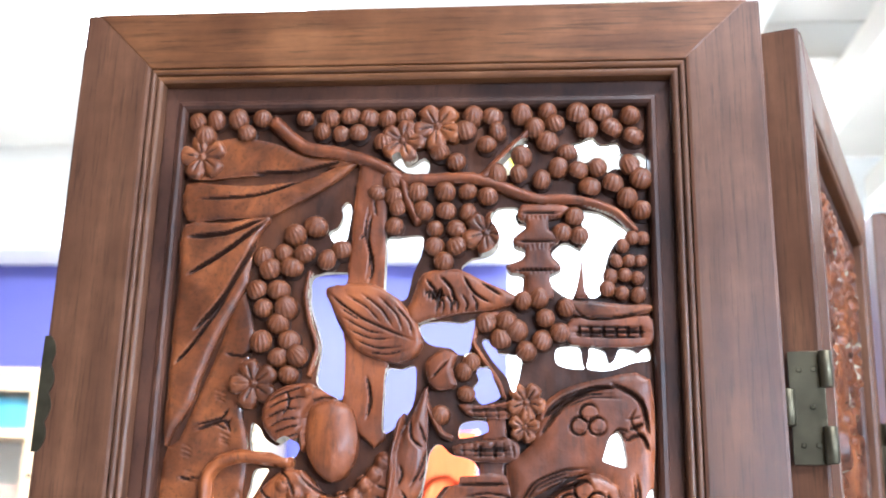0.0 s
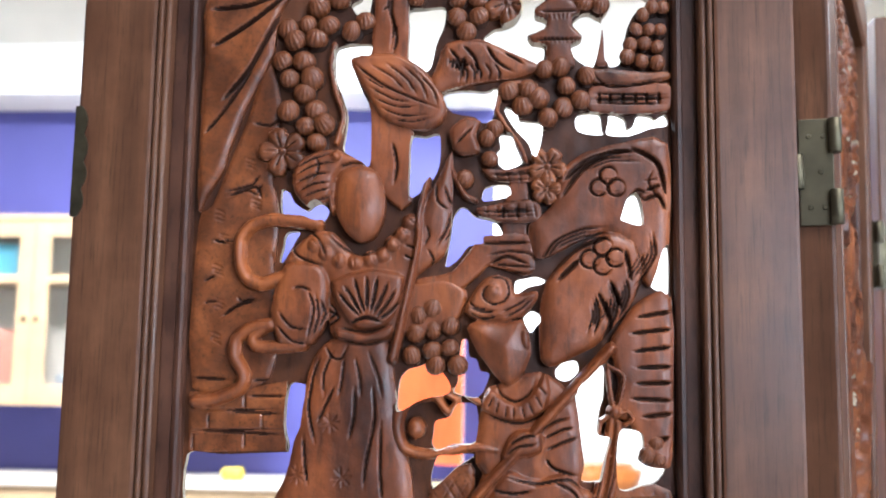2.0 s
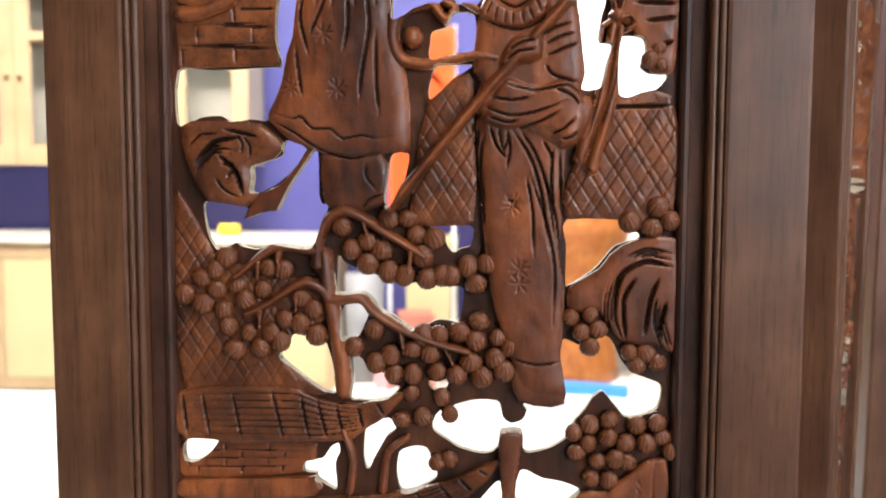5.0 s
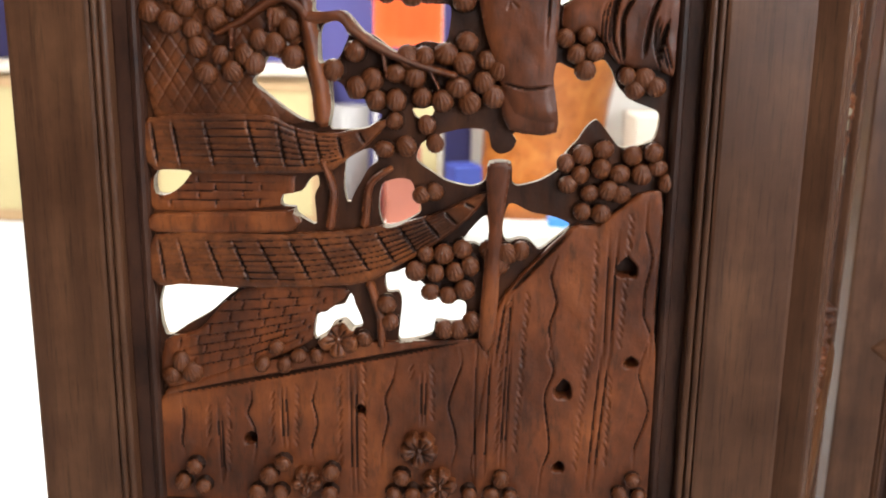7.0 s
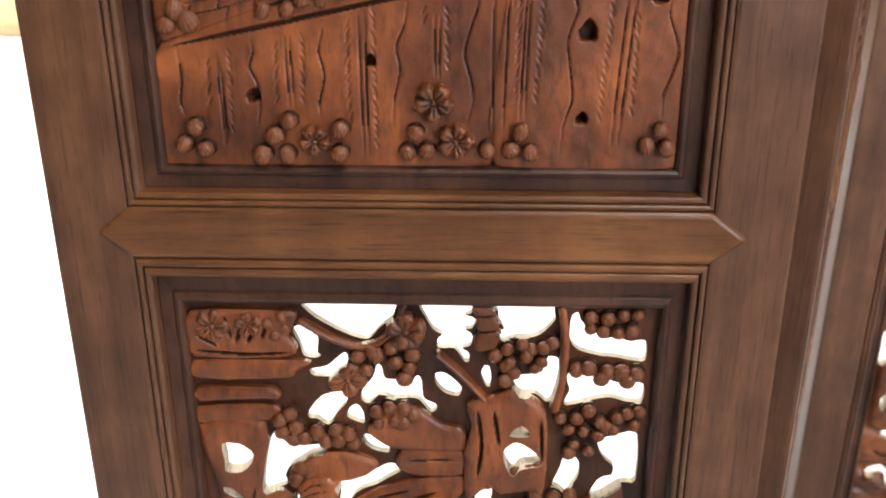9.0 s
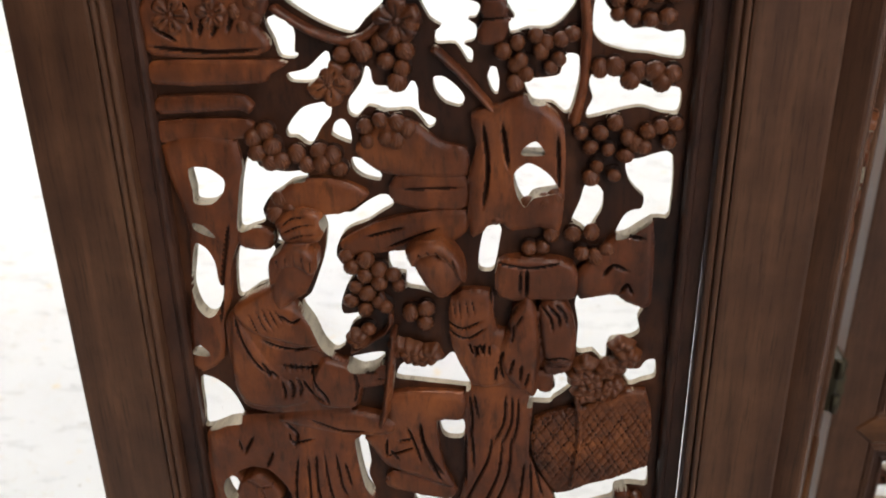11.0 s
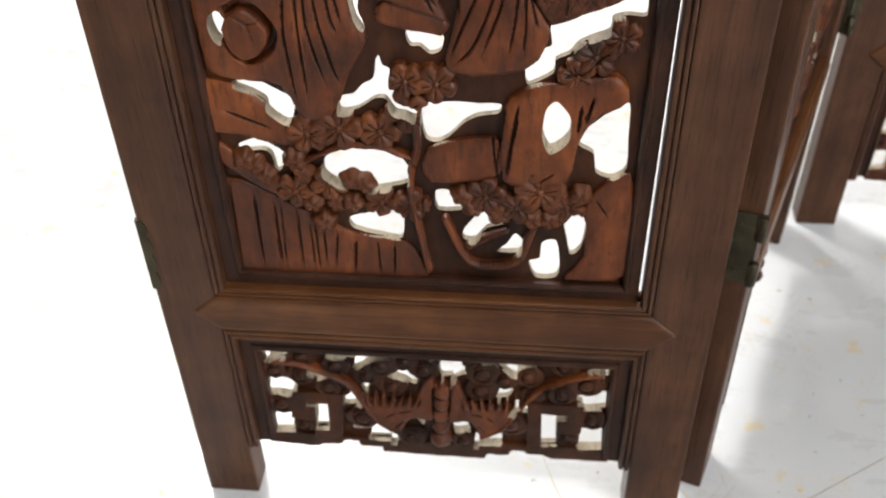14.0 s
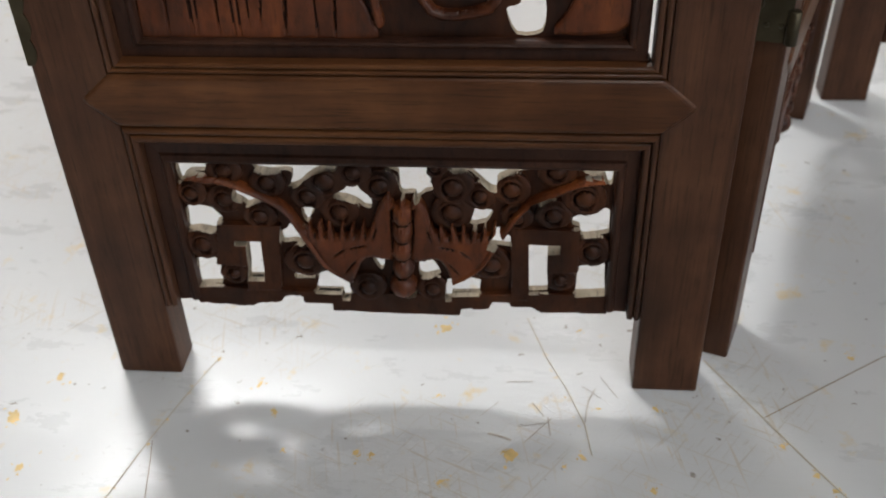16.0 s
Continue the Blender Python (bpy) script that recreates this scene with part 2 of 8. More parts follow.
def mesh_of(name, bm, mats, smooth=False):
    me = bpy.data.meshes.new(name)
    bmesh.ops.recalc_face_normals(bm, faces=bm.faces)
    bm.to_mesh(me)
    bm.free()
    for m in mats if isinstance(mats, (list, tuple)) else [mats]:
        me.materials.append(m)
    if smooth:
        me.polygons.foreach_set("use_smooth", [True] * len(me.polygons))
    return me


def part(name, bm, mats, parent=None, label="", smooth=False):
    ob = new(name, mesh_of(name, bm, mats, smooth) if isinstance(bm, bmesh.types.BMesh) else bm)
    ob.parent = parent
    return tagged(ob, label)


def slab(name, dims, mat, parent=None, label="", bevel=0.0):
    return part(name, box(bmesh.new(), *dims, bevel), mat, parent, label)


def structure(name, dims, mat, label, category="", bevel=0.0):
    return tagged(slab(name, dims, mat, None, "", bevel), label, category or name.split("_")[0], kind="structure")

# ---- relief carving: heights over a fine grid, cut through where the wood is pierced ----
GROUND, BACK, RISE = 0.0165, 0.0220, 0.00118     # depth of the carved ground, of the back, and metres of relief per unit


class Section:
    """One carved field of the screen, in millimetres across (x) and up (z)."""

    def __init__(self, name, label, *outline):
        self.name, self.label, self.outline = name, label, outline
        self.cuts, self.pits, self.scores, self.elements = [], [], [], []


class Element:
    def __init__(self, name, label=""):
        self.name, self.label, self.ops, self.balls = name, label, [], []


def smooth_line(flat, closed, times=3):
    p = np.array(flat, float).reshape(-1, 2)
    if len(p) < 3:
        return p
    a, d = (np.roll(p, 1, 0), np.roll(p, -2, 0)) if closed else (np.vstack([p[:1], p[:-1]]), np.vstack([p[2:], p[-1:], p[-1:]]))
    c = np.roll(p, -1, 0) if closed else np.vstack([p[1:], p[-1:]])
    u = (np.arange(times) / times)[None, :, None]
    a, b, c, d = (v[:, None, :] for v in (a, p, c, d))
    s = b + 0.4 * u * (c - a) + u * u * (0.8 * a - 2.2 * b + 1.8 * c - 0.4 * d) + u ** 3 * (-0.4 * a + 1.2 * b - 1.2 * c + 0.4 * d)
    s = s.reshape(-1, 2)
    return s if closed else np.vstack([s[: -times], p[-1:]])


def near(px, pz, line, closed):
    """Distance to a line of points, and how far along it (0 to 1)."""
    a, b = (line, np.roll(line, -1, 0)) if closed else (line[:-1], line[1:])
    best, along = np.full(px.shape, 1e9), np.zeros(px.shape)
    for n in range(len(a)):
        dx, dz = b[n] - a[n]
        length = dx * dx + dz * dz + 1e-9
        u = np.clip(((px - a[n, 0]) * dx + (pz - a[n, 1]) * dz) / length, 0, 1)
        d = (px - a[n, 0] - u * dx) ** 2 + (pz - a[n, 1] - u * dz) ** 2
        less = d < best
        best, along = np.where(less, d, best), np.where(less, (n + u) / len(a), along)
    return np.sqrt(best), along


def inside(px, pz, line):
    odd = np.zeros(px.shape, bool)
    for (x0, z0), (x1, z1) in zip(line, np.roll(line, -1, 0)):
        if z0 != z1:
            odd ^= ((z0 > pz) != (z1 > pz)) & (px < (x1 - x0) * (pz - z0) / (z1 - z0) + x0)
    return odd


def signed(px, pz, line):
    d, _ = near(px, pz, line, True)
    return np.where(inside(px, pz, line), d, -d)


def dome(u):
    return np.sqrt(np.clip(1 - (1 - np.clip(u, 0, 1)) ** 2, 0, 1))


def heights(ops, cuts, pits, step, box_mm):
    """Signed distance to the edge and the relief over a grid."""
    x0, x1, z0, z1 = box_mm
    xs, zs = np.arange(x0 - 2 * step, x1 + 3 * step, step), np.arange(z0 - 2 * step, z1 + 3 * step, step)
    px, pz = np.meshgrid(xs, zs, indexing="ij")
    s, h, hole = np.full(px.shape, -40.0), np.zeros(px.shape), np.full(px.shape, 99.0)
    margin = max(4.0, 4 * step)

    def window(line, extra):
        lo, hi = line.min(0) - extra - margin, line.max(0) + extra + margin
        i0, i1 = np.searchsorted(xs, (lo[0], hi[0]))
        j0, j1 = np.searchsorted(zs, (lo[1], hi[1]))
        return (slice(i0, i1), slice(j0, j1)) if i1 > i0 and j1 > j0 else None

    for kind, *v in ops:
        if kind == "groove":
            continue
        if kind == "flat":
            w = (slice(None), slice(None))
            si, hi = signed(px, pz, np.array(v[0], float).reshape(-1, 2)), np.zeros(px.shape)
        elif kind == "pad":
            top, soft, line = v
            w = window(line, 0)
            if w is None:
                continue
            si = signed(px[w], pz[w], line)
            hi = top * (0.5 + 0.36 * dome(si / (0.4 * soft)) + 0.14 * dome(si / (1.1 * soft)))
        elif kind == "lump":
            top, x, z, rx, rz = v
            w = window(np.array([[x - rx, z - rz], [x + rx, z + rz]]), 0)
            if w is None:
                continue
            u = np.sqrt(((px[w] - x) / rx) ** 2 + ((pz[w] - z) / rz) ** 2)
            si, hi = (1 - u) * min(rx, rz), top * (0.3 + 0.7 * np.sqrt(np.clip(1 - u * u, 0, 1)))
        else:
            w0, w1, top, line = v
            w = window(line, max(w0, w1))
            if w is None:
                continue
            d, along = near(px[w], pz[w], line, False)
            wide = (w0 + (w1 - w0) * along) / 2
            si, hi = wide - d, top * (0.35 + 0.65 * np.sqrt(np.clip(1 - (d / wide) ** 2, 0, 1)))
        h[w] = np.where(si > 0, np.maximum(h[w], hi), h[w])
        s[w] = np.maximum(s[w], si)
    h += 0.2 * np.sin(px * 0.13 + np.sin(pz * 0.09)) * np.sin(pz * 0.15 + 2 * np.sin(px * 0.07))
    h += 0.12 * np.sin(px * 0.31 + 1.7 * np.sin(pz * 0.11)) * np.sin(pz * 0.23 + 1.3 * np.sin(px * 0.17))
    scored = np.zeros(px.shape)
    for kind, *v in ops:
        if kind == "groove":
            wide, deep, line = v
            w = window(line, 2 * wide)
            if w is not None:
                d, along = near(px[w], pz[w], line, False)
                taper = np.clip(np.minimum(along, 1 - along) * 4 + 0.12, 0, 1)
                wide = wide * (0.45 + 0.55 * taper)
                dig = 1.0 * deep * taper * np.clip(1.3 - d / (0.7 * wide), 0, 1)
                h[w] -= dig
                scored[w] = np.maximum(scored[w], dig)
    for line in pits:
        w = window(line, 0)
        if w is not None:
            h[w] -= 10 * np.clip(signed(px[w], pz[w], line) / 1.2, 0, 1)
    for line in cuts:
        w = window(line, 0)
        if w is not None:
            hole[w] = np.minimum(hole[w], -signed(px[w], pz[w], line))
    return px, pz, np.minimum(s, hole), h, hole, scored


def relief_mesh(name, ops, sec, step, bounds, back, mats, closed_back=False):
    px, pz, s, h, hole, scored = heights(ops + (sec.scores if back != BACK or step > 2 else []), sec.cuts, sec.pits, step, bounds)
    solid = s > 0
    cell = solid[:-1, :-1] | solid[1:, :-1] | solid[1:, 1:] | solid[:-1, 1:]
    if not cell.any():
        return None
    gx, gz = np.gradient(s, step)
    size = np.maximum(np.hypot(gx, gz), 0.3)
    off = np.where(solid, 0, np.clip(s, -1.6 * step, 0))
    x, z = px - off * gx / size, pz - off * gz / size
    spread = h.copy()
    for a in (1, -1):
        for ax in (0, 1):
            spread = np.maximum(spread, np.where(np.roll(solid, a, ax), np.roll(h, a, ax), -9))
    h = np.where(solid, h, spread)
    number = np.arange(px.size).reshape(px.shape)
    i, j = np.nonzero(cell)
    quads = np.stack([number[i, j], number[i + 1, j], number[i + 1, j + 1], number[i, j + 1]], 1)
    used, quads = np.unique(quads, return_inverse=True)
    quads = quads.reshape(-1, 4)
    front = np.stack([x.ravel()[used] / 1000, GROUND - h.ravel()[used] * RISE, z.ravel()[used] / 1000], 1)
    count = len(used)
    edges = np.concatenate([quads[:, [k, (k + 1) % 4]] for k in range(4)])
    key = edges.min(1) * count + edges.max(1)
    _, first, times = np.unique(key, return_index=True, return_counts=True)
    rim = edges[first[times == 1]]
    ends, local = np.unique(rim, return_inverse=True)
    local = local.reshape(-1, 2)
    lip, deep = front[ends].copy(), front[ends].copy()
    deep[:, 1] = back
    walls = np.stack([local[:, 1] + count, local[:, 0] + count, local[:, 0] + count + len(ends), local[:, 1] + count + len(ends)], 1)
    verts, faces = [front, lip, deep], [quads, walls]
    if closed_back:
        rear = front.copy()
        rear[:, 1] = back
        verts.append(rear)
        faces.append(quads[:, ::-1] + count + 2 * len(ends))
    verts, faces = np.concatenate(verts), np.concatenate(faces)
    me = bpy.data.meshes.new(name)
    me.vertices.add(len(verts))
    me.vertices.foreach_set("co", verts.ravel())
    me.loops.add(faces.size)
    me.loops.foreach_set("vertex_index", faces.ravel().astype(np.int32))
    me.polygons.add(len(faces))
    me.polygons.foreach_set("loop_start", np.arange(0, faces.size, 4, dtype=np.int32))
    flags = np.zeros(len(faces), bool)
    flags[: len(quads)] = True
    me.polygons.foreach_set("use_smooth", flags)
    me.update(calc_edges=True)
    for mat in mats:
        me.materials.append(mat)
    if len(mats) > 1:
        index = np.zeros(len(faces), np.int32)
        index[: len(quads)] = 2 * (scored.ravel()[used][quads].mean(1) > 0.8)      # engraved lines: dark stain, with crease shade put into the colour
        sawn = hole.ravel()[used][ends] < 1.5 * step
        index[len(quads):len(quads) + len(walls)] = sawn[local[:, 0]] | (back == BACK)
        me.polygons.foreach_set("material_index", index)
    return me


def bounds_of(ops):
    lo, hi = np.full(2, 1e9), np.full(2, -1e9)
    for kind, *v in ops:
        if kind == "lump":
            _, x, z, rx, rz = v
            pts, extra = np.array([[x - rx, z - rz], [x + rx, z + rz]]), 0
        elif kind == "flat":
            pts, extra = np.array(v[0], float).reshape(-1, 2), 0
        elif kind == "groove":
            continue
        else:
            pts, extra = v[-1], max(v[0], v[1]) if kind == "cord" else 0
        lo, hi = np.minimum(lo, pts.min(0) - extra), np.maximum(hi, pts.max(0) + extra)
    return lo[0], hi[0], lo[1], hi[1]


# the carver's vocabulary; all sizes in millimetres
def cut(sec, *xz, sharp=False):
    sec.cuts.append(np.array(xz, float).reshape(-1, 2) if sharp else smooth_line(xz, True))


def score(sec, wide, deep, *xz):
    sec.scores.append(("groove", wide, deep, smooth_line(xz, False, 4)))


def pit(sec, *xz):
    sec.pits.append(smooth_line(xz, True))


def begin(sec, name, label=""):
    sec.elements.append(Element(name, label))
    return sec.elements[-1]


def piece(sec, name, top, soft, *xz, sharp=False):
    begin(sec, name).ops.append(("pad", top, soft, np.array(xz, float).reshape(-1, 2) if sharp else smooth_line(xz, True)))


def figure(sec):
    begin(sec, "carved_figure", "plain carved robed figure in relief")


def pad(sec, top, soft, *xz):
    sec.elements[-1].ops.append(("pad", top, soft, smooth_line(xz, True)))


def lump(sec, top, x, z, rx, rz):
    sec.elements[-1].ops.append(("lump", top, x, z, rx, rz))


def cord(sec, w0, w1, top, *xz):
    sec.elements[-1].ops.append(("cord", w0, w1, top, smooth_line(xz, False, 4)))


def groove(sec, wide, deep, *xz):
    sec.elements[-1].ops.append(("groove", wide, deep, smooth_line(xz, False, 4)))


def tube(sec, name, w0, w1, top, *xz):
    begin(sec, name).ops.append(("cord", w0, w1, top, smooth_line(xz, False, 4)))


def grapes(sec, r, *xz, lift=0):
    e = begin(sec, "vine_ground", "carved vine ground behind round grapes")
    for x, z in zip(xz[::2], xz[1::2]):
        e.ops.append(("lump", 2.5 + lift, x, z, r * 1.15, r * 1.15))
        e.balls.append((x, z, r * 1.07, lift))


def flower(sec, r, x, z, lift=0):
    e = begin(sec, "flower", "five-petalled carved flower")
    r *= 1.38
    turn = (x * 7 + z * 3) % 72
    petal = np.array([(0.06, 0), (0.32, 0.25), (0.62, 0.37), (0.86, 0.30), (0.94, 0), (0.86, -0.30), (0.62, -0.37), (0.32, -0.25)]) * r
    for n in range(5):
        a = radians(turn + 72 * n)
        u, v = np.array((math.cos(a), math.sin(a))), np.array((-math.sin(a), math.cos(a)))
        e.ops.append(("pad", 7.5 + lift, 0.4 * r, smooth_line((np.array((x, z)) + petal[:, :1] * u + petal[:, 1:] * v).ravel(), True)))
        e.ops.append(("groove", 0.8, 1.6, np.array([(x, z), np.array((x, z)) + 0.72 * r * u])))
    e.ops.append(("lump", 8 + lift, x, z, 0.18 * r, 0.18 * r))


def ring_line(x, z, r):
    return np.array([[x + r * math.cos(radians(a)), z + r * math.sin(radians(a))] for a in range(0, 361, 24)])


def rings(sec, r, *xz):
    for x, z in zip(xz[::2], xz[1::2]):
        sec.scores.append(("groove", 1.1, 2.4, ring_line(x, z, r * 0.95)))
        sec.scores.append(("groove", 0.7, 1.0, ring_line(x, z, r * 0.95)[9:14] * 0.6 + 0.4 * np.array((x, z))))


def fringe(sec, count, gap, *xz):
    """Tapering strokes side by side along a line."""
    p = smooth_line(xz, False, 4)
    side = np.gradient(p, axis=0)[:, ::-1] * (1, -1)
    side /= np.maximum(np.hypot(side[:, 0], side[:, 1]), 1e-6)[:, None]
    for n in range(count):
        lo, hi = int(len(p) * 0.12 * n), len(p) - int(len(p) * 0.09 * ((n * 2) % 3))
        sec.scores.append(("groove", 1.0, 2.4 - 0.3 * n, (p + side * gap * n)[lo:hi]))


def grain(sec, *xz):
    on_fences(sec, 0.8, 1.7, smooth_line(xz, False, 4))


def clouds(sec, *xzr):
    """Cloud scrolls: a lobed rim round a raised button; place and radius of each."""
    for x, z, r in zip(xzr[::3], xzr[1::3], xzr[2::3]):
        e = begin(sec, "cloud_scroll", "rounded carved cloud scroll")
        turn = (x * 5 + z * 3) % 120
        rim = np.array([(x + 1.08 * q * math.cos(radians(a)), z + q * math.sin(radians(a))) for a in range(0, 360, 15) for q in [r * (0.94 + 0.10 * abs(math.sin(radians(1.5 * (a + turn)))))]])
        e.ops += [("pad", 4.5, 0.7 * r, rim), ("lump", 6.5, x, z - r * 0.06, r * 0.5, r * 0.46), ("groove", 1.1, 3.2, ring_line(x, z - r * 0.06, r * 0.5))]
        for size, lo, hi in ((0.68, 1, 8), (0.82, 2, 7), (0.74, 10, 14)):
            e.ops.append(("groove", 0.8, 2.0, ring_line(x, z + r * 0.05, r * size)[lo:hi]))


def star(sec, x, z):
    for a in (10, 50, 100, 130, 190, 230, 280, 320):
        tip = (x + 7 * math.cos(radians(a)), z + 7 * math.sin(radians(a)))
        sec.elements[-1].ops.append(("groove", 0.7, 1.1, np.array([(x, z), tip], float)))


def tiles(sec, rows, cols, *xz, stagger=False):
    """Courses scored between an upper and a lower line of points."""
    p = np.array(xz, float).reshape(2, -1, 2)
    top, low = smooth_line(p[0].ravel(), False, 5), smooth_line(p[1].ravel(), False, 5)
    ops = sec.elements[-1].ops
    for k in range(1, rows):
        ops.append(("groove", 0.75, 1.5, top + (low - top) * (k + 0.12 * math.sin(k * 5)) / rows))
    count = len(top) - 1

    def along(u, v):
        n = min(int(v * count), count - 1)
        f = v * count - n
        q = top + (low - top) * u
        return q[n] + (q[n + 1] - q[n]) * f

    for k in range(rows if stagger else 1):
        for n in range(cols):
            v = (n + (0.5 if k % 2 else 0.15)) / cols
            ends = (k / rows, (k + 1) / rows) if stagger else (0.03, 0.97)
            ops.append(("groove", 0.8 if stagger else 1.1, 1.5 if stagger else 1.9, np.array([along(ends[0], min(v, 1)), along(ends[1], min(v + (0 if stagger else 0.02), 1))])))


def bricks(sec, rows, cols, *xz):
    tiles(sec, rows, cols, *xz, stagger=True)


def on_fences(sec, wide, deep, line):
    for e in sec.elements:
        if e.name == "fence":
            e.ops.append(("groove", wide, deep, line))


def line(sec, x0, z0, x1, z1):
    on_fences(sec, 1.0, 2.0, np.array([(x0, z0), (x1, z1)], float))


def hatch(sec, x0, z0, x1, z1, lean=-1):
    """A column of short slanting strokes."""
    for n in range(int((z0 - z1) / 4.6)):
        u = n * 4.6 / (z0 - z1)
        x, z = x0 + u * (x1 - x0), z0 + u * (z1 - z0)
        k = 1 + 0.25 * math.sin(n * 2.7)
        on_fences(sec, 0.6, 1.3, np.array([(x + 1.7 * lean * k, z), (x, z - 3.4 * k), (x - 1.0 * lean, z - 5.6 * k)], float))


def weave(e, gap=11, deep=1.3):
    """Diamond lattice scored into a bank."""
    x0, x1, z0, z1 = bounds_of(e.ops)
    for slope in (1.6, -1.6):
        for n in range(int((x1 - x0 + (z1 - z0)) / gap)):
            x = x0 - (z1 - z0) / 1.6 + n * gap if slope > 0 else x0 + n * gap
            x += gap * 0.16 * math.sin(2.7 * n + slope)
            bow = gap * 0.14 * math.sin(1.9 * n)
            e.ops.append(("groove", 0.56, deep * (0.82 + 0.22 * math.sin(3.3 * n)), np.array([(x, z0 + 3), (x + (z1 - z0 - 6) / slope / 2 + bow, (z0 + z1) / 2), (x + (z1 - z0 - 6) / slope, z1 - 3)], float)))

# ---- the hall ----
structure("floor", (X0, X1, Y0, Y1, -0.2, 0), CONCRETE, "pale grey painted concrete floor, glossy, scuffed and stained")
structure("ceiling", (X0 - 0.2, X1 + 0.2, Y0 - 0.2, Y1 + 0.2, CEIL, CEIL + 0.2), CEILING, "off-white painted ceiling of the hall")
PURPLE_END = -0.05
structure("wall_north_1", (X0 - 0.2, PURPLE_END, Y1, Y1 + 0.2, -0.2, CEIL), PURPLE, "purple painted wall behind the cabinets", "wall")
structure("wall_north_2", (PURPLE_END, X1 + 0.2, Y1 + 0.004, Y1 + 0.2, -0.2, CEIL), WHITE, "plain white wall beside the purple one", "wall")
for name, dims in (("wall_south_1", (X0 - 0.2, 1.3, Y0 - 0.2, Y0, -0.2, CEIL)), ("wall_south_2", (4.5, X1 + 0.2, Y0 - 0.2, Y0, -0.2, CEIL)),
                   ("wall_south_3", (1.3, 4.5, Y0 - 0.2, Y0, -0.2, 0.6)), ("wall_south_4", (1.3, 4.5, Y0 - 0.2, Y0, 2.95, CEIL))):
    structure(name, dims, TAUPE, "unseen taupe wall round the added south window, kept dark", "wall")
# unseen window, added round the lamp that gives the screen its sheen
front = tagged(new("window_2"), "wide unseen window in a white frame, added for sheen", "window", kind="structure")
for x in (1.32, 2.88, 4.44):
    slab("window_frame", (x - 0.02, x + 0.04, Y0 - 0.13, Y0 - 0.05, 0.6, 2.95), WHITE, front, "", 0.004)
for x in (1.36, 2.92):
    pane = slab("pane", (x, x + 1.5, Y0 - 0.09, Y0 - 0.08, 0.6, 2.95), GLASS, front)
    pane.visible_shadow = False
structure("wall_west", (X0 - 0.2, X0, Y0, Y1, -0.2, CEIL), TAUPE, "unseen taupe painted wall, kept dark")
for name, dims in (("wall_east_1", (X1, X1 + 0.2, Y0, -3.2, -0.2, CEIL)), ("wall_east_2", (X1, X1 + 0.2, -0.6, Y1, -0.2, CEIL)),
                   ("wall_east_3", (X1, X1 + 0.2, -3.2, -0.6, -0.2, 0.6)), ("wall_east_4", (X1, X1 + 0.2, -3.2, -0.6, 2.95, CEIL))):
    structure(name, dims, TAUPE, "unseen taupe wall round the east window, kept dark", "wall")
window = tagged(new("window_1"), "large shop window in a white frame", "window", kind="structure")
for y in (-3.18, -1.9, -0.64):
    slab("window_frame", (X1 + 0.05, X1 + 0.13, y - 0.02, y + 0.04, 0.6, 2.95), WHITE, window, "", 0.004)
for y in (-3.14, -1.86):
    pane = slab("pane", (X1 + 0.08, X1 + 0.09, y, y + 1.21, 0.6, 2.95), GLASS, window)
    pane.visible_shadow = False
structure("bulkhead", (X0, PURPLE_END, Y1 - 0.30, Y1, 3.127, CEIL), CEILING, "off-white boxed bulkhead over the soffit", "bulkhead")
structure("soffit", (X0, PURPLE_END, Y1 - 0.35, Y1, 2.866, 3.127), WHITE, "white boxed soffit over the purple wall", "soffit", 0.01)
structure("ceiling_beam", (X0, X1, 3.05, 3.25, CEIL - 0.16, CEIL), CEILING, "off-white painted ceiling beam", "beam", 0.008)
for y in (0.6, -1.2):
    structure("ceiling_beam", (X0, X1, y, y + 0.2, CEIL - 0.16, CEIL), CEILING, "off-white painted ceiling beam", "beam", 0.008)
for x in (0.75, 1.25, 1.75, 2.25, 2.75, 3.4):
    structure("ceiling_joist", (x, x + 0.1, -1.0, 4.4, CEIL - 0.3, CEIL - 0.165), CEILING, "off-white painted ceiling joist", "joist", 0.006)


def tube_fixture(x, y):
    lamp = tagged(new("ceiling_light"), "long white fluorescent ceiling fixture, lit, three of them unseen fill", "ceiling light", "tube lights on the ceiling")
    slab("housing", (-0.66, 0.66, -0.25, 0.25, LAMP_Z - 0.02, CEIL - 0.001), WHITE, lamp, "", 0.006)
    slab("diffuser", (-0.63, 0.63, -0.22, 0.22, LAMP_Z - 0.06, LAMP_Z - 0.0205), LAMP, lamp, "glowing white diffuser", 0.01)
    lamp.location = (x, y, 0)


# the added fill lamps get unseen housings as well
for x, y, watts in LAMP_PLACES:
    tube_fixture(x, y)


# ---- cracks in the floor paint ----
def crack(places, wide, mat=None, name="floor_seam", words="thin dirty seam line in the painted concrete floor", kind="seam"):
    bm = bmesh.new()
    p = [Vector((x, y, 0)) for x, y in places]
    rows = []
    for n, v in enumerate(p):
        d = (p[min(n + 1, len(p) - 1)] - p[max(n - 1, 0)]).normalized()
        side = Vector((-d.y, d.x, 0)) * wide / 2
        rows.append([bm.verts.new(v + side), bm.verts.new(v + Vector((0, 0, 0.0002))), bm.verts.new(v - side)])
    for a, b in zip(rows, rows[1:]):
        bm.faces.new((a[0], a[1], b[1], b[0]))
        bm.faces.new((a[1], a[2], b[2], b[1]))
    ob = part(name, bm, mat or CRACK)
    ob.location.z = 0.0004
    tagged(ob, words, kind, kind="structure")


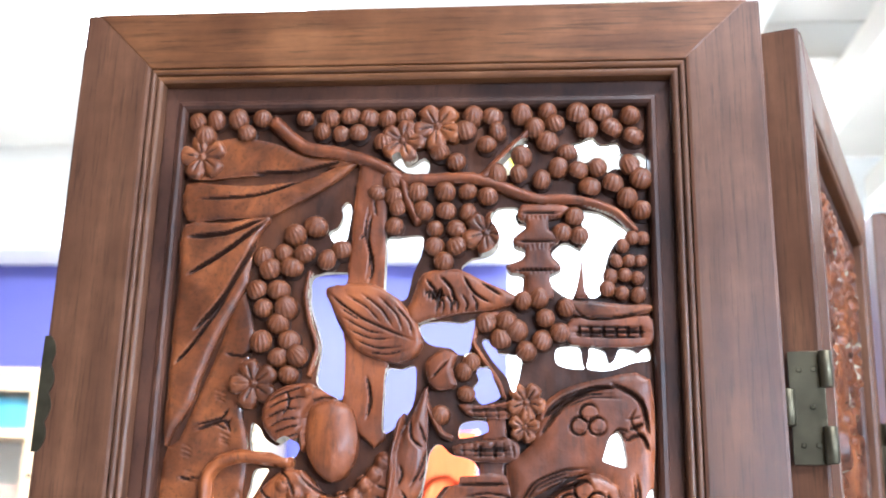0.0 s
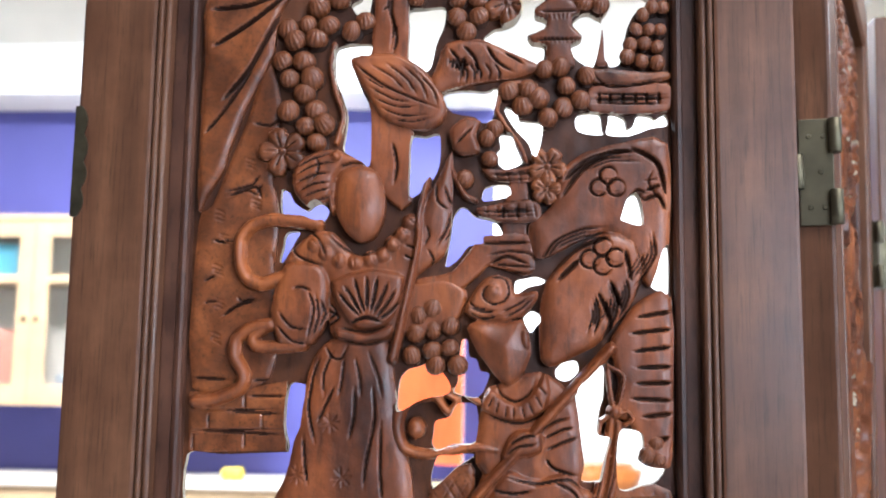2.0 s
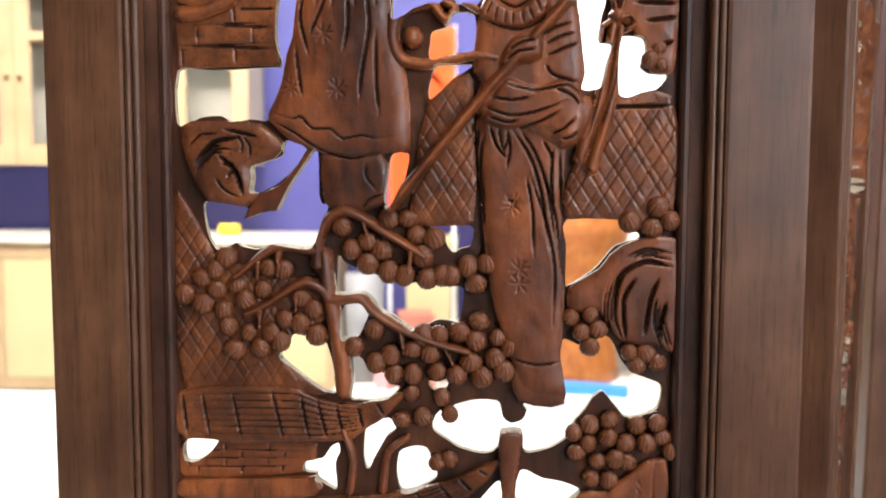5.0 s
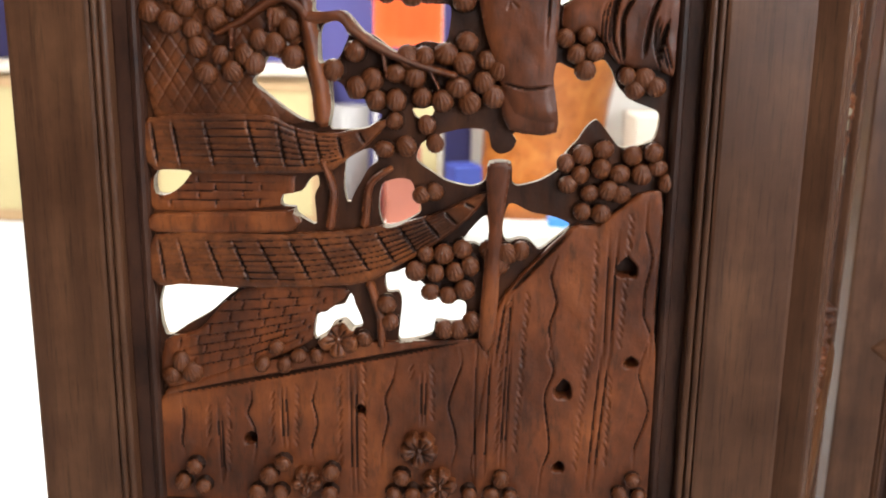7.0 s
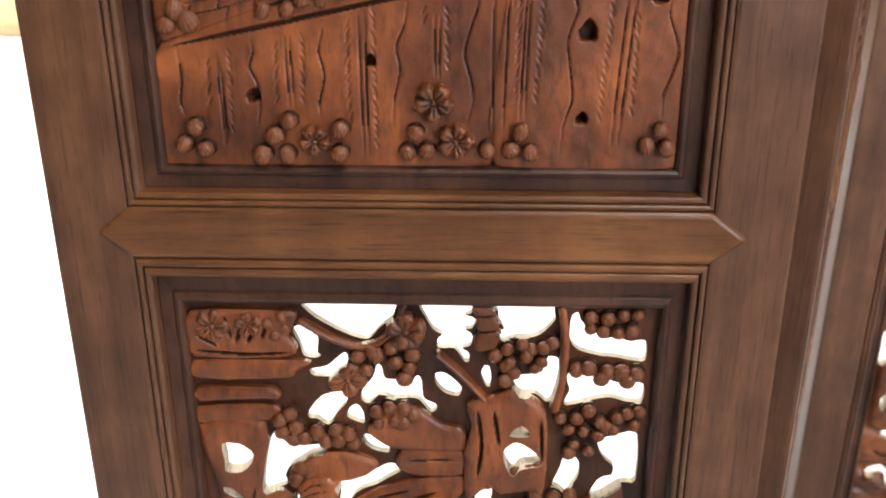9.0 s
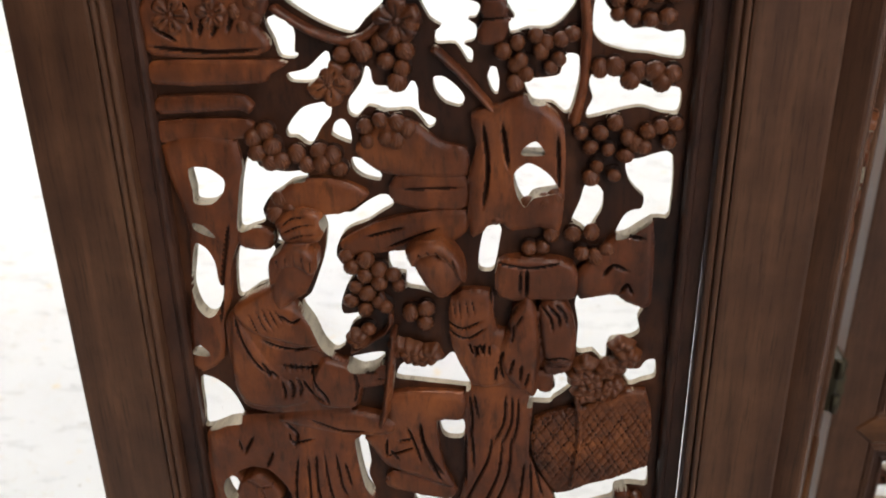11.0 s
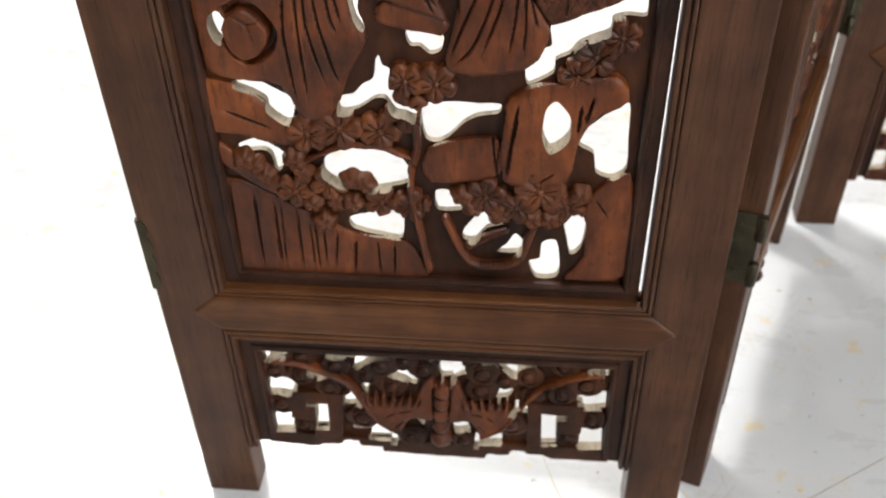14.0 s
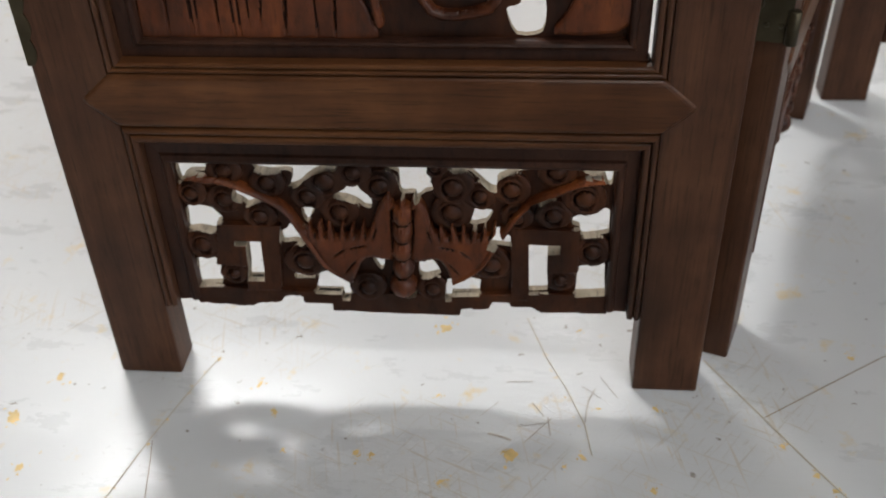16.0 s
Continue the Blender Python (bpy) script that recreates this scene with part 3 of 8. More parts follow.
crack([(0.278, -0.025), (0.32, 0.004), (0.361, 0.032), (0.47, 0.105), (0.75, 0.3)], 0.001)
crack([(0.24, 0.036), (0.258, 0.006), (0.276, -0.024), (0.301, -0.066), (0.322, -0.099), (0.40, -0.23)], 0.0016, SEAM)
crack([(-0.155, 0.018), (-0.171, -0.028), (-0.184, -0.07), (-0.199, -0.128), (-0.24, -0.26)], 0.001, SEAM)
crack([(-0.182, -0.073), (-0.177, -0.095), (-0.171, -0.125), (-0.15, -0.22)], 0.0006)
crack([(0.098, 0.081), (0.114, 0.033), (0.130, -0.003), (0.143, -0.04), (0.147, -0.07)], 0.0009, SEAM)
for scratch, wide in (((0.070, -0.052, 0.078, -0.054, 0.088, -0.058), 0.0022), ((0.115, -0.033, 0.117, -0.052), 0.0010), ((0.103, -0.018, 0.112, -0.032), 0.0008),
                      ((0.152, -0.001, 0.146, -0.015, 0.143, -0.037), 0.0009), ((0.093, -0.044, 0.114, -0.039), 0.0007), ((0.097, -0.060, 0.106, -0.049, 0.118, -0.034), 0.0008),
                      ((0.083, 0.003, 0.103, 0.005), 0.0008), ((0.142, 0.001, 0.156, -0.011), 0.0006), ((0.064, -0.034, 0.077, -0.019), 0.0005), ((0.157, 0.012, 0.169, -0.010), 0.0006)):
    crack(list(zip(scratch[::2], scratch[1::2])), wide, SCRATCH, "floor_scratch", "short dark scratch in the painted concrete floor", "scratch")


def splash(bm, x, y, r, rng):
    """One thin irregular blot of old glue, broken at its rim into crumbs."""
    blots = [(x, y, r)] + [(x + rng.gauss(0, 1.1 * r), y + rng.gauss(0, 1.3 * r), r * rng.uniform(0.12, 0.4)) for _ in range(7)]
    for cx, cy, size in blots:
        a0, z = rng.uniform(0, 6.28), rng.uniform(0.0001, 0.0003)
        long, turn = rng.uniform(1.0, 1.7), rng.uniform(0, 3.14)
        pts = []
        for k in range(15):
            a = a0 + 2 * math.pi * k / 15
            q = size * rng.uniform(0.55, 1.1)
            u, v = q * long * math.cos(a), q * math.sin(a) / long
            pts.append(bm.verts.new((cx + u * math.cos(turn) - v * math.sin(turn), cy + u * math.sin(turn) + v * math.cos(turn), z)))
        bm.faces.new(pts)


STAINS = (0.030, 0.065, 6, 0.088, -0.072, 6, 0.154, -0.022, 2, 0.140, -0.072, 3, 0.127, -0.081, 2, 0.189, -0.100, 3, 0.141, 0.067, 2, 0.038, -0.100, 3, 0.357, 0.044, 3, 0.197, -0.020, 3,
          -0.279, -0.009, 4, -0.299, -0.056, 7, -0.273, -0.104, 4, -0.114, -0.009, 3, -0.096, -0.038, 3, -0.154, 0.018, 2, -0.015, -0.077, 3, -0.027, -0.076, 3, -0.081, -0.077, 2, 0.030, -0.014, 2)
rng = random.Random(12)
bm = bmesh.new()
for n in range(0, len(STAINS), 3):
    splash(bm, STAINS[n], STAINS[n + 1], STAINS[n + 2] / 1000, rng)
for (xa, ya), (xb, yb), count, size in (((0.262, -0.010), (0.40, -0.23), 26, 0.0026), ((-0.16, 0.01), (-0.2, -0.13), 8, 0.0013), ((0.105, 0.06), (0.145, -0.06), 9, 0.0010)):
    for _ in range(count):
        u = rng.random()
        splash(bm, xa + (xb - xa) * u + rng.gauss(0, size * 0.7), ya + (yb - ya) * u, size * rng.uniform(0.4, 1.2), rng)
tagged(part("floor_stains", bm, GLUE), "yellow specks of old glue on the painted concrete floor", "stain", kind="stuff")

# ---- furniture along the purple wall ----
FRONT = 4.2


def window_ring(bm, outer, hole, y0, y1):
    """One connected frame round an opening; outer and hole: x0, x1, z0, z1."""
    loops = []
    for (a, b, c, d), y in ((outer, y0), (hole, y0), (hole, y1), (outer, y1)):
        loops.append([bm.verts.new((x, y, z)) for x, z in ((a, c), (b, c), (b, d), (a, d))])
    for p, q in zip(loops, loops[1:] + loops[:1]):
        for n in range(4):
            bm.faces.new((p[n], p[(n + 1) % 4], q[(n + 1) % 4], q[n]))
    return bm


def wall_cabinet(x0, x1, goods):
    """Glass-doored wall cabinet: carcass, two framed glass doors with knobs, a shelf."""
    z0, z1 = 1.305, 2.215
    cab = tagged(new("wall_cabinet"), "pale wood wall cabinet with glass doors over the counter", "cabinet", "wall cabinets")
    bm = bmesh.new()
    for dims in ((0, x1 - x0, 0.30, 0.32, 0, z1 - z0), (0, 0.02, 0.02, 0.30, 0, z1 - z0), (x1 - x0 - 0.02, x1 - x0, 0.02, 0.30, 0, z1 - z0),
                 (0.02, x1 - x0 - 0.02, 0.02, 0.30, 0, 0.03), (0.02, x1 - x0 - 0.02, 0.02, 0.30, z1 - z0 - 0.03, z1 - z0)):
        box(bm, *dims)
    part("body", bm, SHADE_WOOD, cab, "shaded pale wood carcass")
    slab("shelf", (0.02, x1 - x0 - 0.02, 0.03, 0.30, 0.60, 0.625), PALE_WOOD, cab)
    slab("cornice", (-0.004, x1 - x0 + 0.004, -0.012, 0.32, z1 - z0, z1 - z0 + 0.03), PALE_WOOD, cab, "", 0.004)
    half = (x1 - x0) / 2
    for n in (0, 1):
        a, b = n * half + 0.002, (n + 1) * half - 0.002
        rail = 0.075
        bm = window_ring(bmesh.new(), (a, b, 0, z1 - z0), (a + rail, b - rail, 0.10, z1 - z0 - 0.08), 0, 0.02)
        door = part("door", bm, PALE_WOOD, cab, "pale wood framed glass door")
        slab("glazing_bar", (a + rail, b - rail, 0.001, 0.019, 0.60, 0.64), PALE_WOOD, door)
        pane = slab("pane", (a + rail - 0.004, b - rail + 0.004, 0.008, 0.012, 0.095, z1 - z0 - 0.075), GLASS, door)
        pane.visible_shadow = False
        bm = bmesh.new()
        bmesh.ops.create_uvsphere(bm, u_segments=12, v_segments=8, radius=0.012)
        bmesh.ops.translate(bm, vec=((b - 0.03) if n == 0 else (a + 0.03), -0.014, 0.42), verts=bm.verts)
        part("knob", bm, BRASS, door, "small metal knob", True)
    cab.location = (x0, FRONT, z0)
    # goods behind the glass
    for dx, z, w, h, mat, kind, words in goods:
        ob = slab(kind, (-w / 2, w / 2, -0.06, 0.06, 0, h), mat, None, "", 0.006)
        ob.location = (x0 + dx, FRONT + 0.16, z0 + z + 0.0005)
        tagged(ob, words, kind.split("_")[-1])


BOX = [(0.19, 0.03, 0.22, 0.34, RUSSET, "storage_box", "russet cardboard box on the cabinet floor"),
       (0.18, 0.625, 0.20, 0.18, TEAL, "gift_box", "teal box on the upper cabinet shelf"),
       (0.55, 0.03, 0.15, 0.12, GREY, "storage_box", "grey box on the cabinet floor")]
SMALL = [(0.17, 0.03, 0.16, 0.10, GREY, "storage_box", "grey box on the cabinet floor"),
         (0.30, 0.03, 0.10, 0.16, RUSSET, "gift_box", "russet box on the cabinet floor"),
         (0.20, 0.625, 0.12, 0.15, PINK, "gift_box", "pink box on the upper cabinet shelf"),
         (0.56, 0.03, 0.20, 0.09, TEAL, "gift_box", "teal box on the cabinet floor"),
         (0.55, 0.625, 0.10, 0.12, RUSSET, "gift_box", "russet box on the upper cabinet shelf")]
for n, x in enumerate((-4.199, -3.4625, -2.70, -1.9375)):
    wall_cabinet(x, x + (0.76 if n else 0.735), BOX if n % 2 == 0 else SMALL)


def base_cabinet(x0, x1):
    cab = tagged(new("base_cabinet"), "pale wood base cabinet with cream door panels under the counter", "cabinet", "base cabinets")
    w = x1 - x0
    bm = box(bmesh.new(), 0, w, 0.02, 0.33, 0.188, 0.925)
    part("body", bm, PALE_WOOD, cab)
    slab("plinth", (0.0, w, 0.005, 0.30, 0, 0.187), WHITE, cab, "white plinth")
    for n in (0, 1):
        a, b = n * w / 2 + 0.003, (n + 1) * w / 2 - 0.003
        bm = window_ring(bmesh.new(), (a, b, 0.20, 0.91), (a + 0.05, b - 0.05, 0.25, 0.85), 0, 0.019)
        door = part("door", bm, PALE_WOOD, cab, "pale wood door frame")
        slab("door_panel", (a + 0.049, b - 0.049, 0.006, 0.018, 0.249, 0.851), CREAM, door, "pale cream door panel", 0.01)
    cab.location = (x0, FRONT, 0)


for x in (-4.19, -3.33, -2.47, -1.61):
    base_cabinet(x, x + 0.855)
counter = slab("worktop", (-4.195, -0.745, FRONT - 0.03, Y1 - 0.001, 0.925, 0.965), WORKTOP, None, "", 0.006)
tagged(counter, "long pale worktop resting on the base cabinets", "worktop")
ob = part("yellow_sponge", box(bmesh.new(), -0.05, 0.05, -0.035, 0.035, 0, 0.055, 0.014), YELLOW, None, "", True)
ob.location = (-1.29, FRONT + 0.05, 0.965)
tagged(ob, "small bright yellow sponge lying on the worktop", "sponge")


# ---- orange display stand in front of the wall ----
banner = tagged(new("display_banner"), "tall orange fabric display banner with a red swirl on a stand", "banner")
bm = bmesh.new()
cols, rows = 10, 14
grid = [[bm.verts.new((-0.16 + 0.32 * i / cols, 0.012 * math.sin(i * 1.3), 1.06 + 0.90 * j / rows)) for j in range(rows + 1)] for i in range(cols + 1)]
for i in range(cols):
    for j in range(rows):
        bm.faces.new((grid[i][j], grid[i + 1][j], grid[i + 1][j + 1], grid[i][j + 1]))
bmesh.ops.solidify(bm, geom=list(bm.faces), thickness=0.006)
part("cloth", bm, ORANGE, banner, "orange cloth", True)
bm = bmesh.new()
ring = [(bm.verts.new((0.10 * math.cos(a), -0.022, 1.66 + 0.10 * math.sin(a))), bm.verts.new((0.085 * math.cos(a), -0.022, 1.66 + 0.08 * math.sin(a)))) for a in np.linspace(0.3, 3.4, 16)]
for p, q in zip(ring, ring[1:]):
    bm.faces.new((p[0], q[0], q[1], p[1]))
bmesh.ops.solidify(bm, geom=list(bm.faces), thickness=0.004)
part("swirl", bm, RED_MARK, banner, "red printed swirl")
for x in (-0.155, 0.155):
    slab("pole", (x - 0.008, x + 0.008, 0.02, 0.036, 0.02, 1.97), WHITE, banner, "", 0.003)
slab("foot", (-0.2, 0.2, -0.12, 0.15, 0, 0.02), GREY, banner, "grey foot plate", 0.004)
banner.location = (-0.345, FRONT, 0)


# ---- honey-coloured wooden stump stool and clutter on the floor ----
stool = tagged(new("wooden_stool"), "honey-coloured polished wooden stump on the white platform", "stool")
bm = bmesh.new()
rings_ = []
for k in range(13):
    u = k / 12
    r = 0.19 - 0.03 * math.sin(u * math.pi) + 0.02 * u
    rings_.append([bm.verts.new((1.7 * r * (1 + 0.06 * math.sin(3 * a + 2 * u)) * math.cos(a), r * (1 + 0.05 * math.sin(2 * a + 1)) * math.sin(a), 0.78 * u)) for a in np.linspace(0, 2 * math.pi, 28, endpoint=False)])
for a, b in zip(rings_, rings_[1:]):
    for n in range(28):
        bm.faces.new((a[n], a[(n + 1) % 28], b[(n + 1) % 28], b[n]))
bm.faces.new(rings_[0][::-1])
bm.faces.new(rings_[-1])
part("stump", bm, HONEY, stool, "", True)
bm = bmesh.new()
bmesh.ops.create_cone(bm, cap_ends=True, segments=28, radius1=0.195, radius2=0.185, depth=0.03)
bmesh.ops.scale(bm, vec=(1.75, 1.02, 1), verts=bm.verts)
bmesh.ops.translate(bm, vec=(0, 0, 0.796), verts=bm.verts)
part("seat", bm, HONEY, stool, "worn polished seat")
stool.location = (0.29, 4.3, 0.27)


def carton(name, place, dims, mat, words, turn=0.0):
    w, d, h = dims
    bm = box(bmesh.new(), -w / 2, w / 2, -d / 2, d / 2, 0, h, 0.004)
    ob = part(name, bm, mat)
    ob.matrix_world = pose(*place, 0, 0, turn)
    tagged(ob, words, name.split("_")[-1])


platform = tagged(new("display_platform"), "low white painted display platform along the wall", "platform")
slab("top", (-0.735, 1.7, 3.88, 4.548, 0.245, 0.27), WHITE, platform, "", 0.006)
for x in (-0.72, 0.48, 1.66):
    slab("support", (x, x + 0.03, 3.92, 4.54, 0, 0.2445), WHITE, platform)
slab("front_panel", (-0.69, 1.66, 3.9, 3.918, 0, 0.2445), WHITE, platform)
carton("cardboard_box", (-0.36, 4.05, 0.27), (0.16, 0.16, 0.36), RUSSET, "russet cardboard box standing on the platform", 12)
carton("paint_box", (-0.30, 4.3, 0.27), (0.22, 0.18, 0.70), CREAM, "cream coloured box standing on the platform", -8)
carton("pale_box", (-0.07, 4.0, 0.27), (0.17, 0.18, 0.13), WHITE, "low white box standing on the platform", 20)
carton("blue_box", (-0.07, 4.0, 0.4005), (0.13, 0.15, 0.15), NAVY, "dark blue box standing on a low white box", 20)
carton("pink_box", (-0.50, 4.05, 0.27), (0.07, 0.12, 0.16), PINK, "small pink box standing on the platform", -14)
carton("blue_plank", (0.47, 3.97, 0.27), (0.30, 0.07, 0.05), BLUE, "bright blue painted block lying on the platform", -14)
carton("white_box", (0.95, 4.25, 0.27), (0.5, 0.3, 0.5), WORKTOP, "pale box standing on the white platform", 4)
bm = bmesh.new()
bmesh.ops.create_cone(bm, cap_ends=True, segments=28, radius1=0.085, radius2=0.095, depth=0.52)
bmesh.ops.translate(bm, vec=(0, 0, 0.26), verts=bm.verts)
bucket = part("steel_bin", bm, GREY, None, "", True)
bucket.location = (-0.62, 4.2, 0.27)
tagged(bucket, "grey metal bin standing on the platform", "bin")
sign = slab("hanging_sign", (-0.055, 0.055, -0.01, 0.01, 0, 0.12), YELLOW, None, "", 0.004)
sign.location = (0.02, 4.0, 3.19)
tagged(sign, "plain yellow sign hanging under the ceiling joists", "sign")
for dx in (-0.04, 0.04):
    slab("cord", (dx - 0.002, dx + 0.002, -0.002, 0.002, 0.12, CEIL - 3.1905), GREY, sign)

# ---- the carved folding screen: frame ----
HEIGHT, HALF, INNER, THICK = 1.860, 0.230, 0.180, 0.032
# openings: lower and upper edge, and the width of the moulding below, above and at the sides
OPENINGS = ((0.937, 1.818, 0.024, 0.028, 0.025), (0.270, 0.902, 0.020, 0.036, 0.025), (0.072, 0.230, 0.0, 0.035, 0.025))
REED = [(0.5 - 0.5 * math.cos(radians(k)), math.sin(radians(k))) for k in range(0, 181, 20)]
BEAD = ((0, 4), (0.012, 1.4), *((0.02 + 0.15 * u, 1.0 - 1.9 * h) for u, h in REED), (0.185, 2.4), *((0.20 + 0.175 * u, 1.6 - 2.0 * h + 0.8 * u) for u, h in REED), (0.38, 8.5), (0.38, 14), (0, 14))
BAND = ((0.385, 9.4), (0.42, 9.2), (0.74, 9.8), (0.78, 8.2), (0.88, 7.4), (0.95, 8.6), (1.0, 11), (1.01, 17), (1.01, 20), (0.385, 20))

screen = tagged(new("folding_screen"), "dark reddish-brown carved wooden folding screen standing zigzag on the floor", "folding screen")


def prism(outline, y0, y1, bevel=0.0012, segments=2):
    bm = bmesh.new()
    front = bm.faces.new([bm.verts.new((x, y0, z)) for x, z in outline])
    ext = bmesh.ops.extrude_face_region(bm, geom=[front])["geom"]
    bmesh.ops.translate(bm, vec=(0, y1 - y0, 0), verts=[v for v in ext if isinstance(v, bmesh.types.BMVert)])
    if bevel:
        bmesh.ops.bevel(bm, geom=list(bm.edges), offset=bevel, segments=segments, profile=0.6, affect="EDGES")
    return bm


def moulded_strip(profile, ends, inward, width, run0, run1, gap0=0.0, gap1=0.0):
    """A strip of moulding along one side of an opening; run0, run1: how far its inner edge is drawn in at each end; gap0, gap1: how far it has come loose there."""
    (ax, az), (bx, bz) = ends
    along = Vector((bx - ax, bz - az)).normalized()
    bm = bmesh.new()
    rows = []
    for (x, z), sign, run, gap in ((ends[0], 1, run0, gap0), (ends[1], -1, run1, gap1)):
        row = []
        for u, y in profile:
            d = u * width + gap * (1 - u)
            row.append(bm.verts.new((x + inward[0] * d + sign * along.x * u * run, y / 1000, z + inward[1] * d + sign * along.y * u * run)))
        rows.append(row)
    for k in range(len(profile)):
        n = (k + 1) % len(profile)
        bm.faces.new((rows[0][k], rows[0][n], rows[1][n], rows[1][k]))
    bm.faces.new(rows[0])
    bm.faces.new(rows[1][::-1])
    return bm


frame_meshes = []          # (name, mesh)
for side in (-1, 1):
    a, b = sorted((side * INNER, side * HALF))
    frame_meshes.append(("stile", mesh_of("stile", box(bmesh.new(), a, b, 0, THICK, 0, HEIGHT, 0.0025), WOOD_UP)))
TIP = 0.203
frame_meshes.append(("top_rail", mesh_of("top_rail", prism([(-INNER, 1.818), (INNER, 1.818), (INNER + 0.042, HEIGHT + 0.0002), (-INNER - 0.042, HEIGHT + 0.0002)], -0.0005, THICK + 0.0005), WOOD_ACROSS)))
for z0, z1 in ((0.902, 0.937), (0.230, 0.270)):
    mid = (z0 + z1) / 2
    frame_meshes.append(("rail", mesh_of("rail", prism([(-INNER, z0), (INNER, z0), (TIP, mid), (INNER, z1), (-INNER, z1), (-TIP, mid)], -0.0022, THICK + 0.0012, 0.0055, 5), WOOD_ACROSS)))
for n, (z0, z1, low, high, wide) in enumerate(OPENINGS):
    for name, profile in (("bead_moulding", BEAD), ("panel_frame", BAND)):
        for side in (-1, 1):
            loose = 0.0042 if n == 1 and side == 1 and profile is BAND else 0.0
            strip = moulded_strip(profile, ((side * INNER, z0), (side * INNER, z1)), (-side, 0), wide, low, high, loose)
            frame_meshes.append((name, mesh_of(name, strip, WOOD_UP if profile is BEAD else WOOD_DARK)))
        frame_meshes.append((name, mesh_of(name, moulded_strip(profile, ((-INNER, z1), (INNER, z1)), (0, -1), high, wide, wide), WOOD_ACROSS if profile is BEAD else WOOD_DARK)))
        if low:
            frame_meshes.append((name, mesh_of(name, moulded_strip(profile, ((-INNER, z0), (INNER, z0)), (0, 1), low, wide, wide), WOOD_ACROSS if profile is BEAD else WOOD_DARK)))

LEAVES = [
    Matrix.Identity(4),
    Matrix.Translation((0.2585, 0.039, 0)) @ pose(0, 0, 0, 0, 0, 70.5) @ Matrix.Translation((HALF, 0, 0)),
    Matrix.Translation((0.4235 + HALF, 0.472, 0)),
]
# the second leaf is warped and the third racked: how far each stands out of plumb per metre of height, at its near and its far edge
RACK = ((0, 0), (0.003, 0.0150), (0.0128, 0.0128))


def racked(me, n):
    """The mesh as it sits in leaf n, out of plumb along the hall."""
    if n == 0:
        return me
    me = me.copy()
    co = np.empty(3 * len(me.vertices))
    me.vertices.foreach_get("co", co)
    co = co.reshape(-1, 3)
    near_edge, far_edge = RACK[n]
    off = co[:, 2] * (near_edge + (far_edge - near_edge) * (co[:, 0] + HALF) / (2 * HALF))
    way = LEAVES[n].to_3x3().inverted() @ Vector((1, 0, 0))
    co[:, 0] += off * way.x
    co[:, 1] += off * way.y
    me.vertices.foreach_set("co", co.ravel())
    me.update()
    return me


for n, m in enumerate(LEAVES):
    for name, me in frame_meshes:
        ob = new(name, racked(me, n))
        ob.parent, ob.matrix_basis = screen, m


# ---- brass hinges ----
def hinge(z0, z1, m):
    """A two-way brass hinge on the edge of a leaf: plates, three knuckles on alternate sides."""
    h = (z1 - z0) / 3
    plate = part("hinge", box(bmesh.new(), -0.0215, 0.0, -0.0018, 0.0004, z0, z1, 0.0004), BRASS, screen, "tarnished brass two-way hinge")
    plate.matrix_basis = m
    for k, x in ((0, 0.0012), (1, -0.0225), (2, 0.0012)):
        bm = bmesh.new()
        bmesh.ops.create_cone(bm, cap_ends=True, segments=20, radius1=0.0042, radius2=0.0042, depth=h * 0.97)
        bmesh.ops.translate(bm, vec=(x, -0.0032, z0 + (k + 0.5) * h), verts=bm.verts)
        bmesh.ops.bevel(bm, geom=[e for e in bm.edges if abs(e.verts[0].co.z - e.verts[1].co.z) < 1e-6], offset=0.0005, segments=1, affect="EDGES")
        part("knuckle", bm, BRASS, plate, "", True)
    for k in range(3):
        for dx in ((-0.006, -0.015) if k != 1 else (-0.008,)):
            bm = bmesh.new()
            bmesh.ops.create_cone(bm, cap_ends=True, segments=12, radius1=0.0019, radius2=0.0014, depth=0.0009)
            bmesh.ops.rotate(bm, matrix=Matrix.Rotation(radians(90), 3, "X"), verts=bm.verts)
            bmesh.ops.translate(bm, vec=(dx, -0.0021, z0 + (k + 0.5) * h), verts=bm.verts)
            part("screw", bm, BRASS, plate)


def edge_plate(z0, z1, m):
    """A brass plate let into the stile's outer edge, with a scalloped border on the face."""
    edge = [(-HALF - 0.0012, z0), (-HALF + 0.003, z0)]
    for k in range(1, 24):
        u = k / 24
        edge.append((-HALF + 0.0035 + 0.0028 * abs(math.sin(u * math.pi * 4)) + 0.0022 * math.sin(u * math.pi), z0 + u * (z1 - z0)))
    edge += [(-HALF + 0.003, z1), (-HALF - 0.0012, z1)]
    plate = part("hinge_plate", prism(edge, -0.0009, 0.026, 0.0), BRASS, screen, "scalloped tarnished brass plate")
    plate.matrix_basis = m


for z0, z1 in ((1.561, 1.632), (0.277, 0.348)):
    hinge(z0, z1, Matrix.Translation((0.2585 + 0.003 * z0, 0.039, 0)) @ pose(0, 0, 0, 0, 0, -12))
    hinge(z0, z1, Matrix.Translation((0.4205 + 0.0128 * z0, 0.468, 0)) @ pose(0, 0, 0, 0, 0, -20))
    edge_plate(z0 - 0.002, z1, LEAVES[0])
    edge_plate(z0 - 0.002, z1, Matrix.Translation((0.0128 * z0, 0, 0)) @ LEAVES[2])

